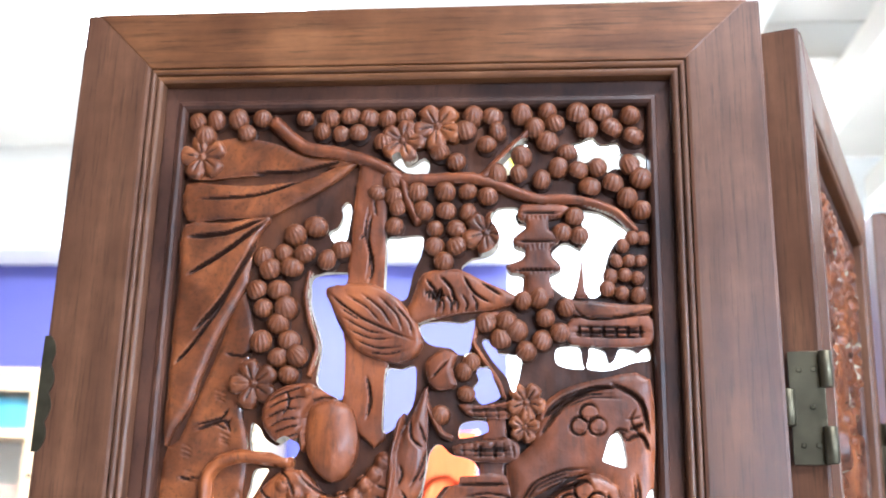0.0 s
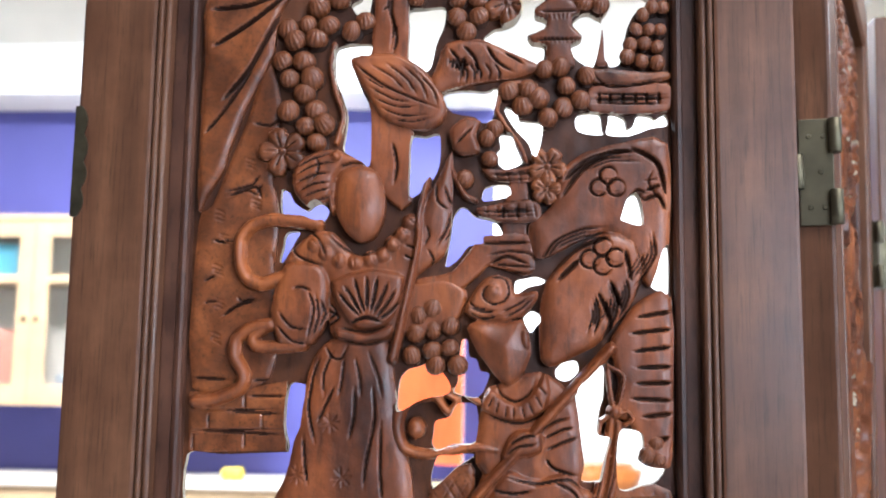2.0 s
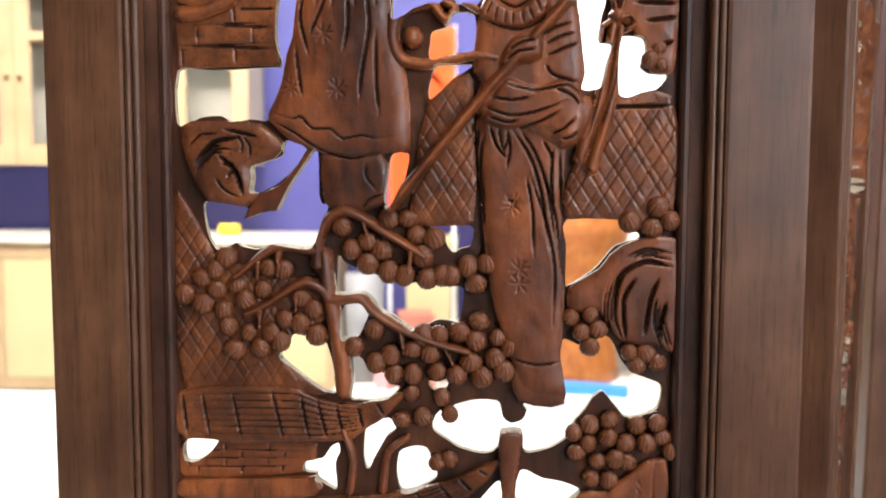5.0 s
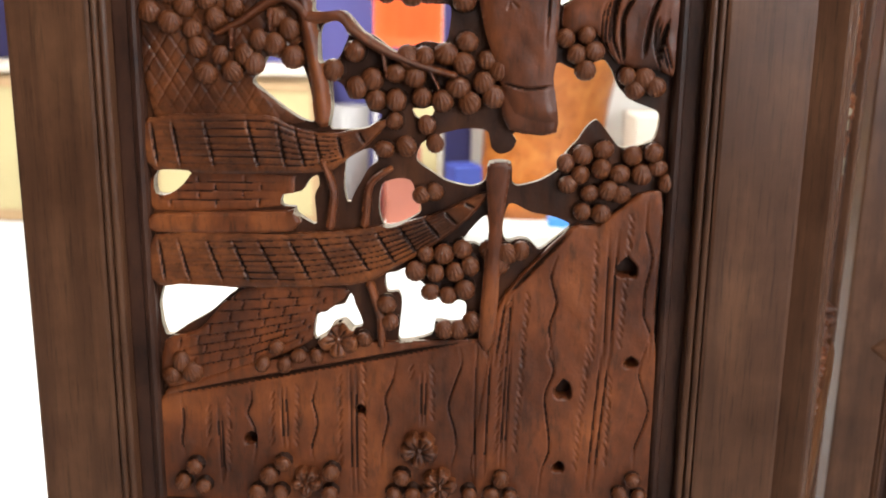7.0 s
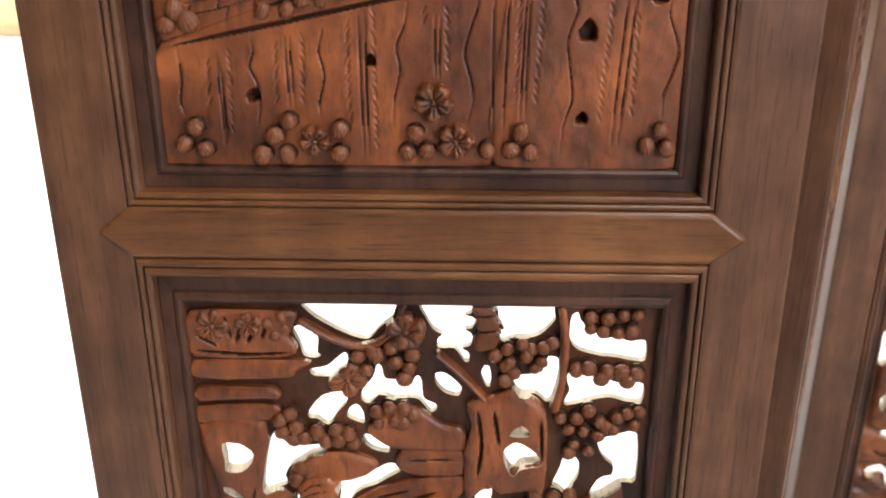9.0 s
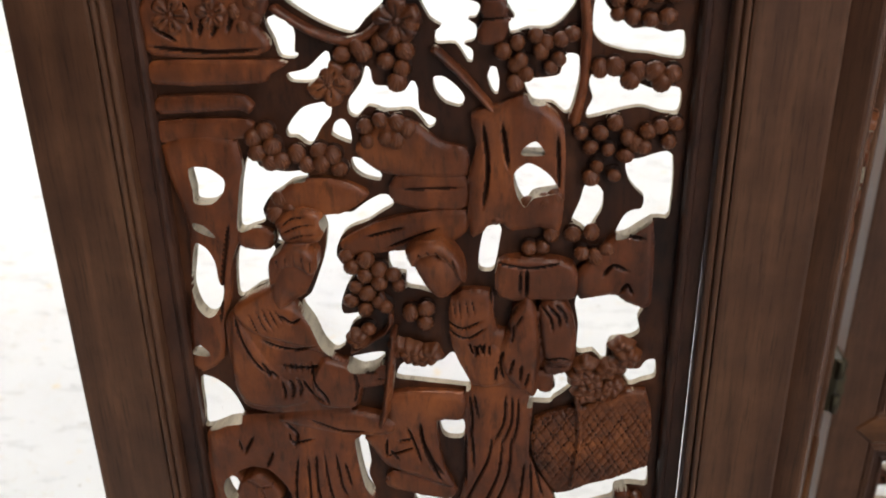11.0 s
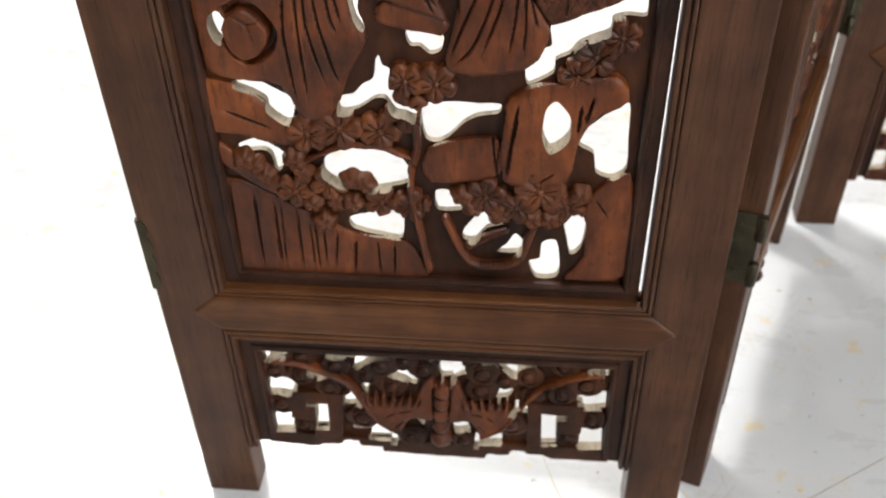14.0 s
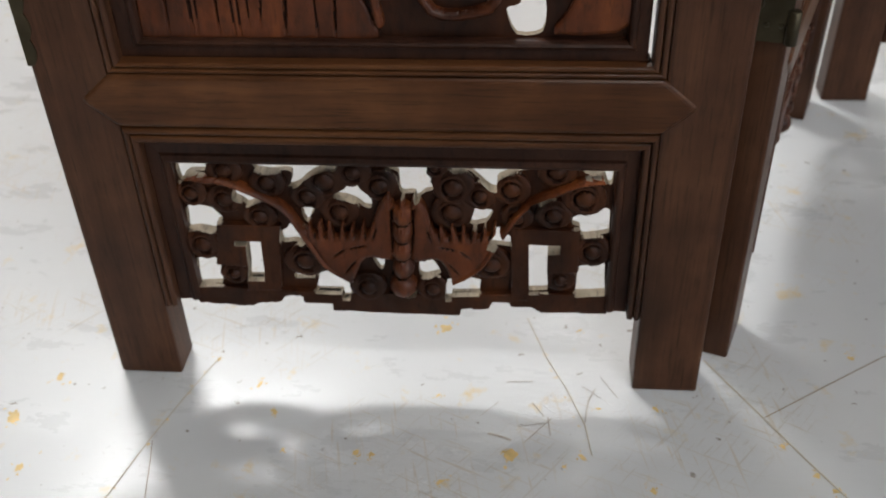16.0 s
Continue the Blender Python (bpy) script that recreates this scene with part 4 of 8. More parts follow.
# ---- the carved folding screen: three pierced fields ----
UPPER = Section("carved_panel", "tall pierced carved panel of figures, grapevines, roofs and a fence", -157, 958, 157, 958, 157, 1793, -157, 1793)
MIDDLE = Section("carved_panel", "pierced carved panel of figures under trees and grapevines", -157, 287, 156, 287, 156, 869, -157, 869)
LOWER = Section("carved_panel", "low pierced carved apron with a bat among cloud scrolls",
                -157, 66, -138, 65, -115, 64, -110, 67, -92, 69, -89, 74, -83, 76, -75, 75, -74, 69, -52, 69, -52, 62, -4, 61, 46, 61, 47, 67, 68, 68, 71, 75, 83, 75, 85, 71, 100, 71, 107, 66, 157, 67, 157, 199, -157, 199)

# upper field
cut(UPPER, -42, 1727, -46, 1723, -45, 1716, -48, 1709, -54, 1705, -50, 1698, -43, 1697, -41, 1704, -39, 1720)
cut(UPPER, -62, 1676, -40, 1678, -40, 1668, -45, 1668, -53, 1666, -46, 1647, -39, 1632, -38, 1603, -40, 1595, -51, 1600, -57, 1606, -56, 1617, -55, 1630, -59, 1643, -63, 1654, -64, 1665)
cut(UPPER, -15, 1701, -6, 1702, 2, 1703, 9, 1702, 8, 1689, 3, 1677, 0, 1662, -4, 1659, -10, 1662, -15, 1666, -15, 1677, -15, 1693)
cut(UPPER, -12, 1615, -3, 1615, 6, 1617, 7, 1604, 5, 1591, -2, 1582, -7, 1577, -13, 1575, -13, 1596)
cut(UPPER, 9, 1644, 22, 1646, 36, 1645, 44, 1648, 43, 1637, 40, 1626, 34, 1624, 29, 1628, 24, 1629, 14, 1631, 9, 1638)
cut(UPPER, -13, 1755, -8, 1759, -5, 1753, 0, 1752, 8, 1757, 12, 1753, 11, 1746, 4, 1743, -3, 1746, -10, 1751)
cut(UPPER, 75, 1768, 77, 1763, 69, 1759, 68, 1749, 66, 1744, 60, 1744, 55, 1748, 62, 1755, 69, 1763)
cut(UPPER, 98, 1765, 105, 1766, 112, 1767, 119, 1770, 125, 1765, 136, 1766, 138, 1759, 143, 1757, 149, 1759, 154, 1756, 153, 1741, 148, 1743, 145, 1749, 142, 1745, 134, 1748, 128, 1745, 126, 1751, 117, 1753, 108, 1750, 110, 1757, 106, 1763)
cut(UPPER, 57, 1721, 68, 1722, 72, 1720, 69, 1716, 71, 1711, 76, 1710, 75, 1707, 68, 1701, 68, 1695, 75, 1692, 74, 1686, 63, 1683, 66, 1677, 74, 1675, 72, 1661, 63, 1665, 47, 1672, 34, 1680, 41, 1687, 46, 1688, 54, 1691, 59, 1699, 57, 1706, 53, 1712)
cut(UPPER, 97, 1696, 103, 1697, 108, 1694, 111, 1692, 110, 1678, 106, 1661, 99, 1663, 92, 1669, 91, 1675, 98, 1679, 97, 1684, 92, 1690)
cut(UPPER, 111, 1719, 123, 1718, 133, 1712, 142, 1705, 147, 1697, 140, 1696, 133, 1697, 128, 1688, 126, 1679, 123, 1664, 118, 1661, 113, 1664, 112, 1678, 111, 1693, 115, 1699, 115, 1705, 112, 1709)
cut(UPPER, 95, 1629, 109, 1630, 111, 1620, 113, 1616, 110, 1616, 104, 1616, 95, 1619)
cut(UPPER, 116, 1630, 125, 1627, 127, 1620, 131, 1622, 134, 1629, 142, 1628, 145, 1626, 151, 1630, 153, 1622, 142, 1620, 128, 1615, 114, 1616, 115, 1624)
cut(UPPER, 48, 1635, 56, 1632, 58, 1626, 65, 1625, 73, 1623, 72, 1612, 69, 1600, 67, 1601, 64, 1610, 56, 1619, 50, 1628)
cut(UPPER, 45, 1616, 53, 1616, 56, 1608, 60, 1599, 58, 1596, 49, 1593, 44, 1598, 43, 1604, 46, 1608)
cut(UPPER, 35, 1580, 41, 1583, 51, 1583, 53, 1577, 50, 1575, 35, 1572)
cut(UPPER, 20, 1568, 24, 1568, 27, 1565, 31, 1562, 43, 1559, 48, 1550, 36, 1549, 35, 1544, 26, 1543, 19, 1534, 11, 1529, 12, 1537, 14, 1548, 16, 1562)
cut(UPPER, -97, 1580, -91, 1577, -88, 1571, -80, 1566, -76, 1569, -71, 1571, -65, 1566, -67, 1560, -72, 1558, -83, 1562, -96, 1563)
cut(UPPER, -93, 1551, -83, 1552, -87, 1545, -94, 1532, -97, 1533, -95, 1541)
cut(UPPER, 56, 1521, 64, 1523, 69, 1524, 75, 1522, 73, 1519, 64, 1517, 56, 1512)
cut(UPPER, 131, 1577, 134, 1573, 136, 1556, 122, 1559, 122, 1561, 126, 1573)
cut(UPPER, 152, 1544, 152, 1514, 147, 1515, 141, 1518, 144, 1527, 147, 1538)
cut(UPPER, 66, 1502, 71, 1500, 72, 1495, 69, 1492, 66, 1487, 64, 1490, 61, 1497)
cut(UPPER, 81, 1464, 85, 1469, 94, 1471, 96, 1465, 92, 1460, 87, 1458, 82, 1460)
cut(UPPER, 111, 1469, 111, 1449, 109, 1442, 107, 1430, 108, 1425, 115, 1424, 112, 1413, 109, 1399, 106, 1397, 97, 1397, 99, 1407, 97, 1423, 95, 1439, 94, 1453, 101, 1460)
cut(UPPER, 120, 1428, 127, 1429, 134, 1427, 135, 1418, 132, 1411, 137, 1407, 144, 1406, 150, 1406, 147, 1402, 142, 1397, 133, 1395, 125, 1392, 120, 1393, 118, 1400, 118, 1414)
cut(UPPER, -17, 1457, -12, 1464, -5, 1466, 4, 1469, 13, 1459, 16, 1451, 11, 1448, 4, 1447, -5, 1444, -13, 1439, -18, 1439)
cut(UPPER, 22, 1483, 26, 1483, 27, 1473, 32, 1471, 34, 1464, 40, 1462, 37, 1453, 32, 1447, 18, 1450, 20, 1457, 20, 1464)
cut(UPPER, 6, 1432, 15, 1435, 20, 1443, 32, 1442, 32, 1420, 18, 1418, 8, 1414, 4, 1418, 5, 1425)
cut(UPPER, 8, 1411, 19, 1412, 32, 1412, 25, 1407, 20, 1404, 6, 1391, 4, 1397)
cut(UPPER, -88, 1453, -76, 1453, -77, 1439, -78, 1428, -82, 1418, -84, 1409, -90, 1407, -87, 1414, -90, 1428)
cut(UPPER, -152, 1409, -129, 1409, -89, 1411, -84, 1409, -87, 1396, -93, 1384, -96, 1378, -107, 1379, -118, 1377, -125, 1381, -138, 1380, -145, 1376, -153, 1376)
cut(UPPER, -85, 1366, -76, 1364, -71, 1361, -78, 1350, -89, 1340, -100, 1334, -106, 1334, -105, 1343, -105, 1350, -96, 1353, -87, 1357)
cut(UPPER, -65, 1362, -64, 1350, -64, 1333, -62, 1327, -58, 1326, -62, 1312, -67, 1300, -78, 1300, -92, 1302, -103, 1298, -114, 1300, -117, 1302, -128, 1297, -134, 1305, -137, 1320, -136, 1328, -121, 1327, -111, 1325, -108, 1322, -112, 1317, -96, 1322, -90, 1323, -82, 1338, -71, 1354)
cut(UPPER, -19, 1357, -8, 1358, -10, 1344, -15, 1331, -20, 1324, -23, 1330, -21, 1344)
cut(UPPER, 89, 1318, 125, 1318, 127, 1314, 134, 1309, 132, 1306, 119, 1302, 109, 1290, 102, 1284, 91, 1277, 89, 1276, 89, 1303)
cut(UPPER, 4, 1313, 30, 1314, 32, 1308, 30, 1301, 25, 1300, 20, 1297, 16, 1301, 13, 1308)
cut(UPPER, -52, 1299, -49, 1291, -38, 1286, -35, 1285, -24, 1281, -17, 1278, -10, 1278, -5, 1278, 4, 1278, 18, 1276, 26, 1275, 25, 1260, 22, 1254, 11, 1255, 2, 1251, -6, 1249, -17, 1257, -24, 1260, -33, 1270, -38, 1272, -52, 1271, -53, 1277)
cut(UPPER, -49, 1263, -38, 1266, -33, 1260, -36, 1251, -40, 1244, -49, 1242, -50, 1251)
cut(UPPER, -81, 1245, -74, 1244, -69, 1240, -61, 1240, -58, 1233, -56, 1224, -54, 1208, -60, 1208, -69, 1213, -78, 1220, -87, 1227, -90, 1231, -85, 1238)
cut(UPPER, -44, 1232, -37, 1229, -33, 1221, -24, 1221, -21, 1214, -13, 1212, -21, 1205, -31, 1203, -40, 1203, -45, 1204, -43, 1217)
cut(UPPER, 4, 1216, 11, 1216, 17, 1218, 16, 1212, 10, 1210, 6, 1211)
cut(UPPER, 8, 1192, 13, 1198, 31, 1204, 48, 1204, 51, 1194, 56, 1190, 63, 1192, 66, 1198, 64, 1203, 89, 1203, 88, 1223, 86, 1235, 88, 1244, 96, 1241, 102, 1239, 107, 1243, 115, 1246, 120, 1240, 124, 1231, 132, 1223, 142, 1219, 149, 1215, 147, 1201, 137, 1196, 127, 1195, 120, 1203, 113, 1211, 107, 1207, 102, 1199, 95, 1191, 92, 1182, 82, 1175, 69, 1171, 64, 1173, 63, 1185, 50, 1185, 48, 1174, 40, 1170, 25, 1173, 15, 1179, 7, 1185)
cut(UPPER, -14, 1170, -5, 1174, 3, 1173, 7, 1165, 10, 1155, 6, 1151, -4, 1146, -13, 1145, -16, 1156)
cut(UPPER, -151, 1176, -130, 1177, -134, 1169, -143, 1162, -152, 1162)
cut(UPPER, -58, 1172, -53, 1175, -52, 1169, -55, 1162, -54, 1145, -60, 1147, -67, 1152, -67, 1155, -75, 1156, -74, 1163, -63, 1165)
cut(UPPER, -21, 1192, -16, 1185, -22, 1180, -26, 1173, -31, 1164, -34, 1157, -37, 1166, -36, 1183, -31, 1188)
cut(UPPER, -151, 1104, -104, 1105, -111, 1097, -122, 1087, -137, 1078, -151, 1071)
cut(UPPER, -33, 1104, -31, 1095, -28, 1088, -26, 1081, -32, 1079, -37, 1084, -44, 1082, -48, 1076, -55, 1071, -57, 1072, -55, 1087, -49, 1089, -44, 1093, -37, 1095)
cut(UPPER, -12, 1114, -5, 1116, 2, 1119, 7, 1112, 15, 1107, 21, 1100, 29, 1099, 37, 1098, 38, 1092, 36, 1085, 28, 1084, 19, 1085, 17, 1076, -3, 1071, -3, 1083, -2, 1096, -4, 1103, -11, 1103)
cut(UPPER, 62, 1159, 66, 1160, 76, 1155, 88, 1153, 100, 1148, 93, 1141, 82, 1132, 76, 1137, 70, 1139, 61, 1137, 59, 1147)
cut(UPPER, 50, 1153, 50, 1133, 42, 1135, 35, 1136, 41, 1145)
piece(UPPER, "drapery", 4, 9, -152, 1739, -113, 1737, -71, 1741, -53, 1749, -34, 1755, -52, 1739, -82, 1721, -97, 1715, -127, 1714, -150, 1713)
groove(UPPER, 1.6, 2.5, -144, 1728, -105, 1730, -71, 1741)
piece(UPPER, "drapery", 6, 12, -151, 1709, -123, 1711, -93, 1715, -101, 1700, -104, 1676, -105, 1667, -121, 1635, -132, 1605, -135, 1592, -146, 1574, -151, 1565, -152, 1616, -151, 1668)
groove(UPPER, 2.2, 4, -147, 1701, -123, 1703, -97, 1713)
groove(UPPER, 2.2, 4, -145, 1675, -122, 1690, -96, 1711)
groove(UPPER, 2.2, 4, -137, 1638, -119, 1661, -98, 1704)
groove(UPPER, 1.5, 3, -148, 1616, -136, 1631, -116, 1661)
piece(UPPER, "drapery", 4, 10, -153, 1763, -120, 1772, -92, 1767, -68, 1757, -34, 1755, -53, 1750, -83, 1746, -114, 1744, -151, 1742)
groove(UPPER, 2.5, 4, -106, 1746, -76, 1746, -47, 1754)
piece(UPPER, "backdrop_rock", 3, 10, -109, 1669, -99, 1639, -101, 1616, -103, 1587, -98, 1566, -99, 1531, -101, 1537, -97, 1500, -100, 1457, -150, 1450, -151, 1556, -142, 1569, -130, 1601, -118, 1635)
groove(UPPER, 1.2, 2, -134, 1578, -117, 1582, -111, 1589)
groove(UPPER, 1.2, 2, -117, 1624, -105, 1622, -98, 1628)
groove(UPPER, 1.2, 2, -132, 1497, -119, 1506, -110, 1508)
groove(UPPER, 1.2, 2, -145, 1519, -138, 1523)
groove(UPPER, 1.2, 2, -140, 1546, -132, 1544)
groove(UPPER, 1.2, 2, -131, 1574, -114, 1581, -109, 1573)
groove(UPPER, 1.2, 2, -145, 1505, -136, 1506)
piece(UPPER, "stone_wall", 2, 3, -152, 1448, -112, 1451, -89, 1456, -88, 1412, -151, 1410, sharp=True)
bricks(UPPER, 3, 2, -152, 1448, -120, 1448, -89, 1448, -151, 1410, -119, 1412, -88, 1413)
piece(UPPER, "post", 4, 5, -34, 1753, -17, 1750, -15, 1704, -11, 1571, -38, 1589, -40, 1666, -38, 1696)
groove(UPPER, 1.4, 2.5, -25, 1716, -27, 1700, -23, 1681, -25, 1670)
groove(UPPER, 1.4, 2.5, -24, 1610, -21, 1596, -23, 1582)
tube(UPPER, "branch", 10, 6, 7, -93, 1781, -73, 1764, -48, 1759, -25, 1752, -7, 1741, -2, 1727, 5, 1712)
tube(UPPER, "branch", 9, 5, 7, -5, 1740, 17, 1740, 40, 1741, 62, 1734, 84, 1726, 110, 1725, 132, 1718, 145, 1705)
tube(UPPER, "branch", 8, 4, 7, 49, 1742, 64, 1759, 84, 1779)
grapes(UPPER, 6.4, -148, 1783, -135, 1784, -119, 1784, -103, 1785, -141, 1772, -113, 1774, -73, 1784, -56, 1784, -42, 1786, -29, 1784, -17, 1783, -5, 1785, -61, 1775, -48, 1773, -36, 1773, -19, 1767, -2, 1771)
grapes(UPPER, 6.4, 41, 1784, 54, 1784, 73, 1785, 90, 1787, 36, 1774, 57, 1773, 82, 1775, 95, 1778, 19, 1759, 30, 1752, 50, 1764, 90, 1766, 103, 1758, 86, 1739, 97, 1747, 110, 1745, 122, 1747, 57, 1743, 71, 1743, 73, 1755)
grapes(UPPER, 6.8, 110, 1785, 126, 1785, 144, 1783, 116, 1775, 132, 1775, 146, 1769, 132, 1736, 143, 1749, 150, 1739, 141, 1726, 150, 1718, 117, 1734)
grapes(UPPER, 6.0, 5, 1731, 23, 1731, 38, 1731, 51, 1728, 9, 1718, 24, 1718, 38, 1717, 17, 1706, 31, 1706, 17, 1694, 31, 1694, 23, 1684, -10, 1708, -22, 1731, -12, 1739, -11, 1728, -8, 1720)
grapes(UPPER, 6.8, -75, 1702, -62, 1708, -95, 1687, -82, 1690, -68, 1689, -53, 1685, -44, 1692, -90, 1679, -76, 1680, -98, 1665, -84, 1665, -93, 1653, -78, 1653, -83, 1643, -93, 1631, -75, 1632, -81, 1621, -69, 1622, -74, 1610)
flower(UPPER, 13.3, 17, 1777)
flower(UPPER, 12.8, -142, 1757)
flower(UPPER, 11.9, 50, 1703)
flower(UPPER, 12.6, -96, 1604)
flower(UPPER, 12.0, -6, 1767)
tube(UPPER, "branch", 3, 3, 5, -64, 1677, -66, 1662, -62, 1643, -57, 1628, -61, 1610)
piece(UPPER, "pagoda", 6, 5, 73, 1722, 99, 1722, 104, 1719, 97, 1713, 91, 1712, 91, 1705, 97, 1702, 97, 1697, 92, 1694, 92, 1687, 98, 1681, 98, 1678, 92, 1675, 92, 1669, 93, 1660, 77, 1660, 75, 1667, 75, 1675, 66, 1677, 64, 1681, 74, 1686, 75, 1692, 68, 1695, 68, 1700, 75, 1705, 76, 1710, 71, 1713)
groove(UPPER, 1.2, 2, 70, 1716, 99, 1716)
groove(UPPER, 1.2, 2, 69, 1697, 97, 1697)
groove(UPPER, 1.2, 2, 66, 1678, 97, 1678)
grapes(UPPER, 6.3, 107, 1714, 99, 1703, 110, 1701)
piece(UPPER, "spire", 5, 4, 109, 1693, 111, 1693, 114, 1671, 115, 1661, 105, 1661, 108, 1675)
piece(UPPER, "roof", 6, 6, 102, 1658, 118, 1658, 136, 1656, 153, 1656, 153, 1651, 129, 1647, 104, 1650)
piece(UPPER, "balustrade", 4, 4, 104, 1647, 153, 1649, 153, 1631, 104, 1630)
groove(UPPER, 1.6, 3, 104, 1638, 153, 1639)
grapes(UPPER, 4.5, 137, 1694, 143, 1699, 150, 1699, 133, 1684, 141, 1684, 148, 1684, 129, 1674, 138, 1675, 146, 1673, 127, 1666, 136, 1663, 146, 1662)
piece(UPPER, "fan", 8, 10, -52, 1666, -27, 1670, -8, 1662, 7, 1644, 11, 1633, 8, 1624, -3, 1618, -17, 1620, -32, 1627, -42, 1643, -48, 1654)
groove(UPPER, 1.0, 2.2, -50, 1662, -28, 1646, 7, 1631)
groove(UPPER, 0.8, 1.7, -39, 1661, -25, 1653, -16, 1643)
groove(UPPER, 0.8, 1.7, -29, 1662, -16, 1652, -8, 1640)
groove(UPPER, 0.8, 1.7, -18, 1660, -6, 1649, -1, 1636)
groove(UPPER, 0.8, 1.7, -8, 1655, 2, 1644, 5, 1634)
groove(UPPER, 0.8, 1.7, -43, 1653, -28, 1644)
groove(UPPER, 0.8, 1.7, -41, 1647, -24, 1638, -13, 1636)
groove(UPPER, 0.8, 1.7, -38, 1640, -22, 1633, -6, 1633)
groove(UPPER, 0.8, 1.7, -33, 1633, -18, 1627, 0, 1628)
groove(UPPER, 0.8, 1.7, -25, 1625, -11, 1623, 2, 1626)
piece(UPPER, "tree_trunk", 7, 12, 10, 1676, 32, 1679, 54, 1669, 69, 1662, 72, 1658, 54, 1652, 40, 1651, 22, 1648, 11, 1645, 0, 1640, 0, 1651, 5, 1664)
groove(UPPER, 1.2, 2.5, 12, 1672, 19, 1663, 22, 1651)
groove(UPPER, 1.2, 2.5, 21, 1674, 29, 1665, 31, 1653)
groove(UPPER, 1.2, 2.5, 36, 1674, 43, 1663, 54, 1656)
groove(UPPER, 1.2, 2.5, 47, 1670, 61, 1661)
tube(UPPER, "branch", 4, 3, 6, 68, 1648, 49, 1648, 43, 1633, 47, 1624, 58, 1608, 62, 1598)
grapes(UPPER, 6.3, 51, 1644, 63, 1645, 60, 1634, 70, 1639, 76, 1626, 86, 1633, 97, 1638, 88, 1647, 101, 1654, 74, 1658, 84, 1660)
piece(UPPER, "leaf", 7, 8, 13, 1618, 22, 1626, 33, 1624, 30, 1615, 33, 1604, 23, 1601, 16, 1604)
groove(UPPER, 1, 2, 17, 1608, 28, 1620)
grapes(UPPER, 5.6, 23, 1586, 37, 1613, 42, 1619, 39, 1599)
tube(UPPER, "branch", 4, 4, 6, 12, 1597, 23, 1576, 30, 1572)
piece(UPPER, "bridge_deck", 5, 5, 34, 1593, 50, 1592, 69, 1595, 70, 1585, 43, 1585)
groove(UPPER, 1, 2, 41, 1588, 69, 1590)
piece(UPPER, "bridge_deck", 6, 5, 31, 1567, 55, 1572, 70, 1571, 70, 1558, 38, 1559)
groove(UPPER, 1, 2, 38, 1564, 69, 1565)
groove(UPPER, 1, 2, 48, 1569, 48, 1560)
groove(UPPER, 1, 2, 57, 1570, 57, 1559)
piece(UPPER, "pillar", 3, 4, 52, 1585, 63, 1585, 63, 1549, 48, 1549)
flower(UPPER, 9.8, 76, 1594)
flower(UPPER, 7.8, 75, 1579)
piece(UPPER, "bridge_roof", 5, 6, 15, 1526, 29, 1543, 36, 1550, 65, 1550, 68, 1529, 61, 1524, 40, 1530, 33, 1524, 15, 1510, -5, 1509, -7, 1521)
groove(UPPER, 1.4, 2.5, 33, 1544, 66, 1545)
groove(UPPER, 1.4, 2.5, 40, 1531, 50, 1536, 64, 1531)
piece(UPPER, "rock", 7, 22, 64, 1556, 78, 1568, 83, 1588, 97, 1602, 125, 1610, 152, 1609, 152, 1544, 144, 1527, 139, 1517, 127, 1537, 110, 1552, 83, 1539, 68, 1535)
groove(UPPER, 2.0, 4, 85, 1574, 97, 1591, 114, 1602, 132, 1604)
groove(UPPER, 2.0, 4, 128, 1606, 145, 1596, 150, 1575)
groove(UPPER, 1.6, 3, 86, 1584, 100, 1597)
groove(UPPER, 1.6, 3, 135, 1571, 145, 1575, 150, 1565)
groove(UPPER, 1.6, 3, 138, 1578, 147, 1582)
piece(UPPER, "rock", 10, 24, 75, 1519, 89, 1538, 114, 1552, 131, 1546, 138, 1532, 131, 1511, 117, 1492, 106, 1480, 92, 1473, 80, 1467, 72, 1471, 71, 1499)
groove(UPPER, 2.0, 4, 77, 1524, 93, 1540, 114, 1548)
groove(UPPER, 2.0, 4, 82, 1520, 96, 1534)
groove(UPPER, 2.0, 4, 107, 1513, 115, 1495, 110, 1483)
groove(UPPER, 1.6, 3, 115, 1520, 122, 1502)
groove(UPPER, 1.6, 3, 131, 1544, 136, 1527, 129, 1506)
groove(UPPER, 1.6, 3, 124, 1541, 128, 1520)
rings(UPPER, 6.0, 102, 1534, 110, 1542, 118, 1535, 110, 1530)
rings(UPPER, 5.6, 108, 1580, 114, 1588, 119, 1580)
piece(UPPER, "tail_feather", 6, 10, 134, 1509, 153, 1511, 153, 1432, 151, 1407, 140, 1406, 134, 1414, 127, 1432, 116, 1439, 120, 1456, 115, 1481, 122, 1495)
groove(UPPER, 1.6, 3.5, 131, 1498, 153, 1502)
groove(UPPER, 1.6, 3.5, 127, 1488, 153, 1491)
groove(UPPER, 1.6, 3.5, 129, 1477, 153, 1480)
groove(UPPER, 1.6, 3.5, 131, 1467, 153, 1468)
groove(UPPER, 1.6, 3.5, 130, 1457, 153, 1458)
groove(UPPER, 1.6, 3.5, 127, 1448, 153, 1447)
groove(UPPER, 1.6, 3.5, 134, 1437, 153, 1439)
groove(UPPER, 1.6, 3.5, 137, 1421, 151, 1425)
grapes(UPPER, 4.9, 137, 1414, 144, 1411, 142, 1421)
figure(UPPER)
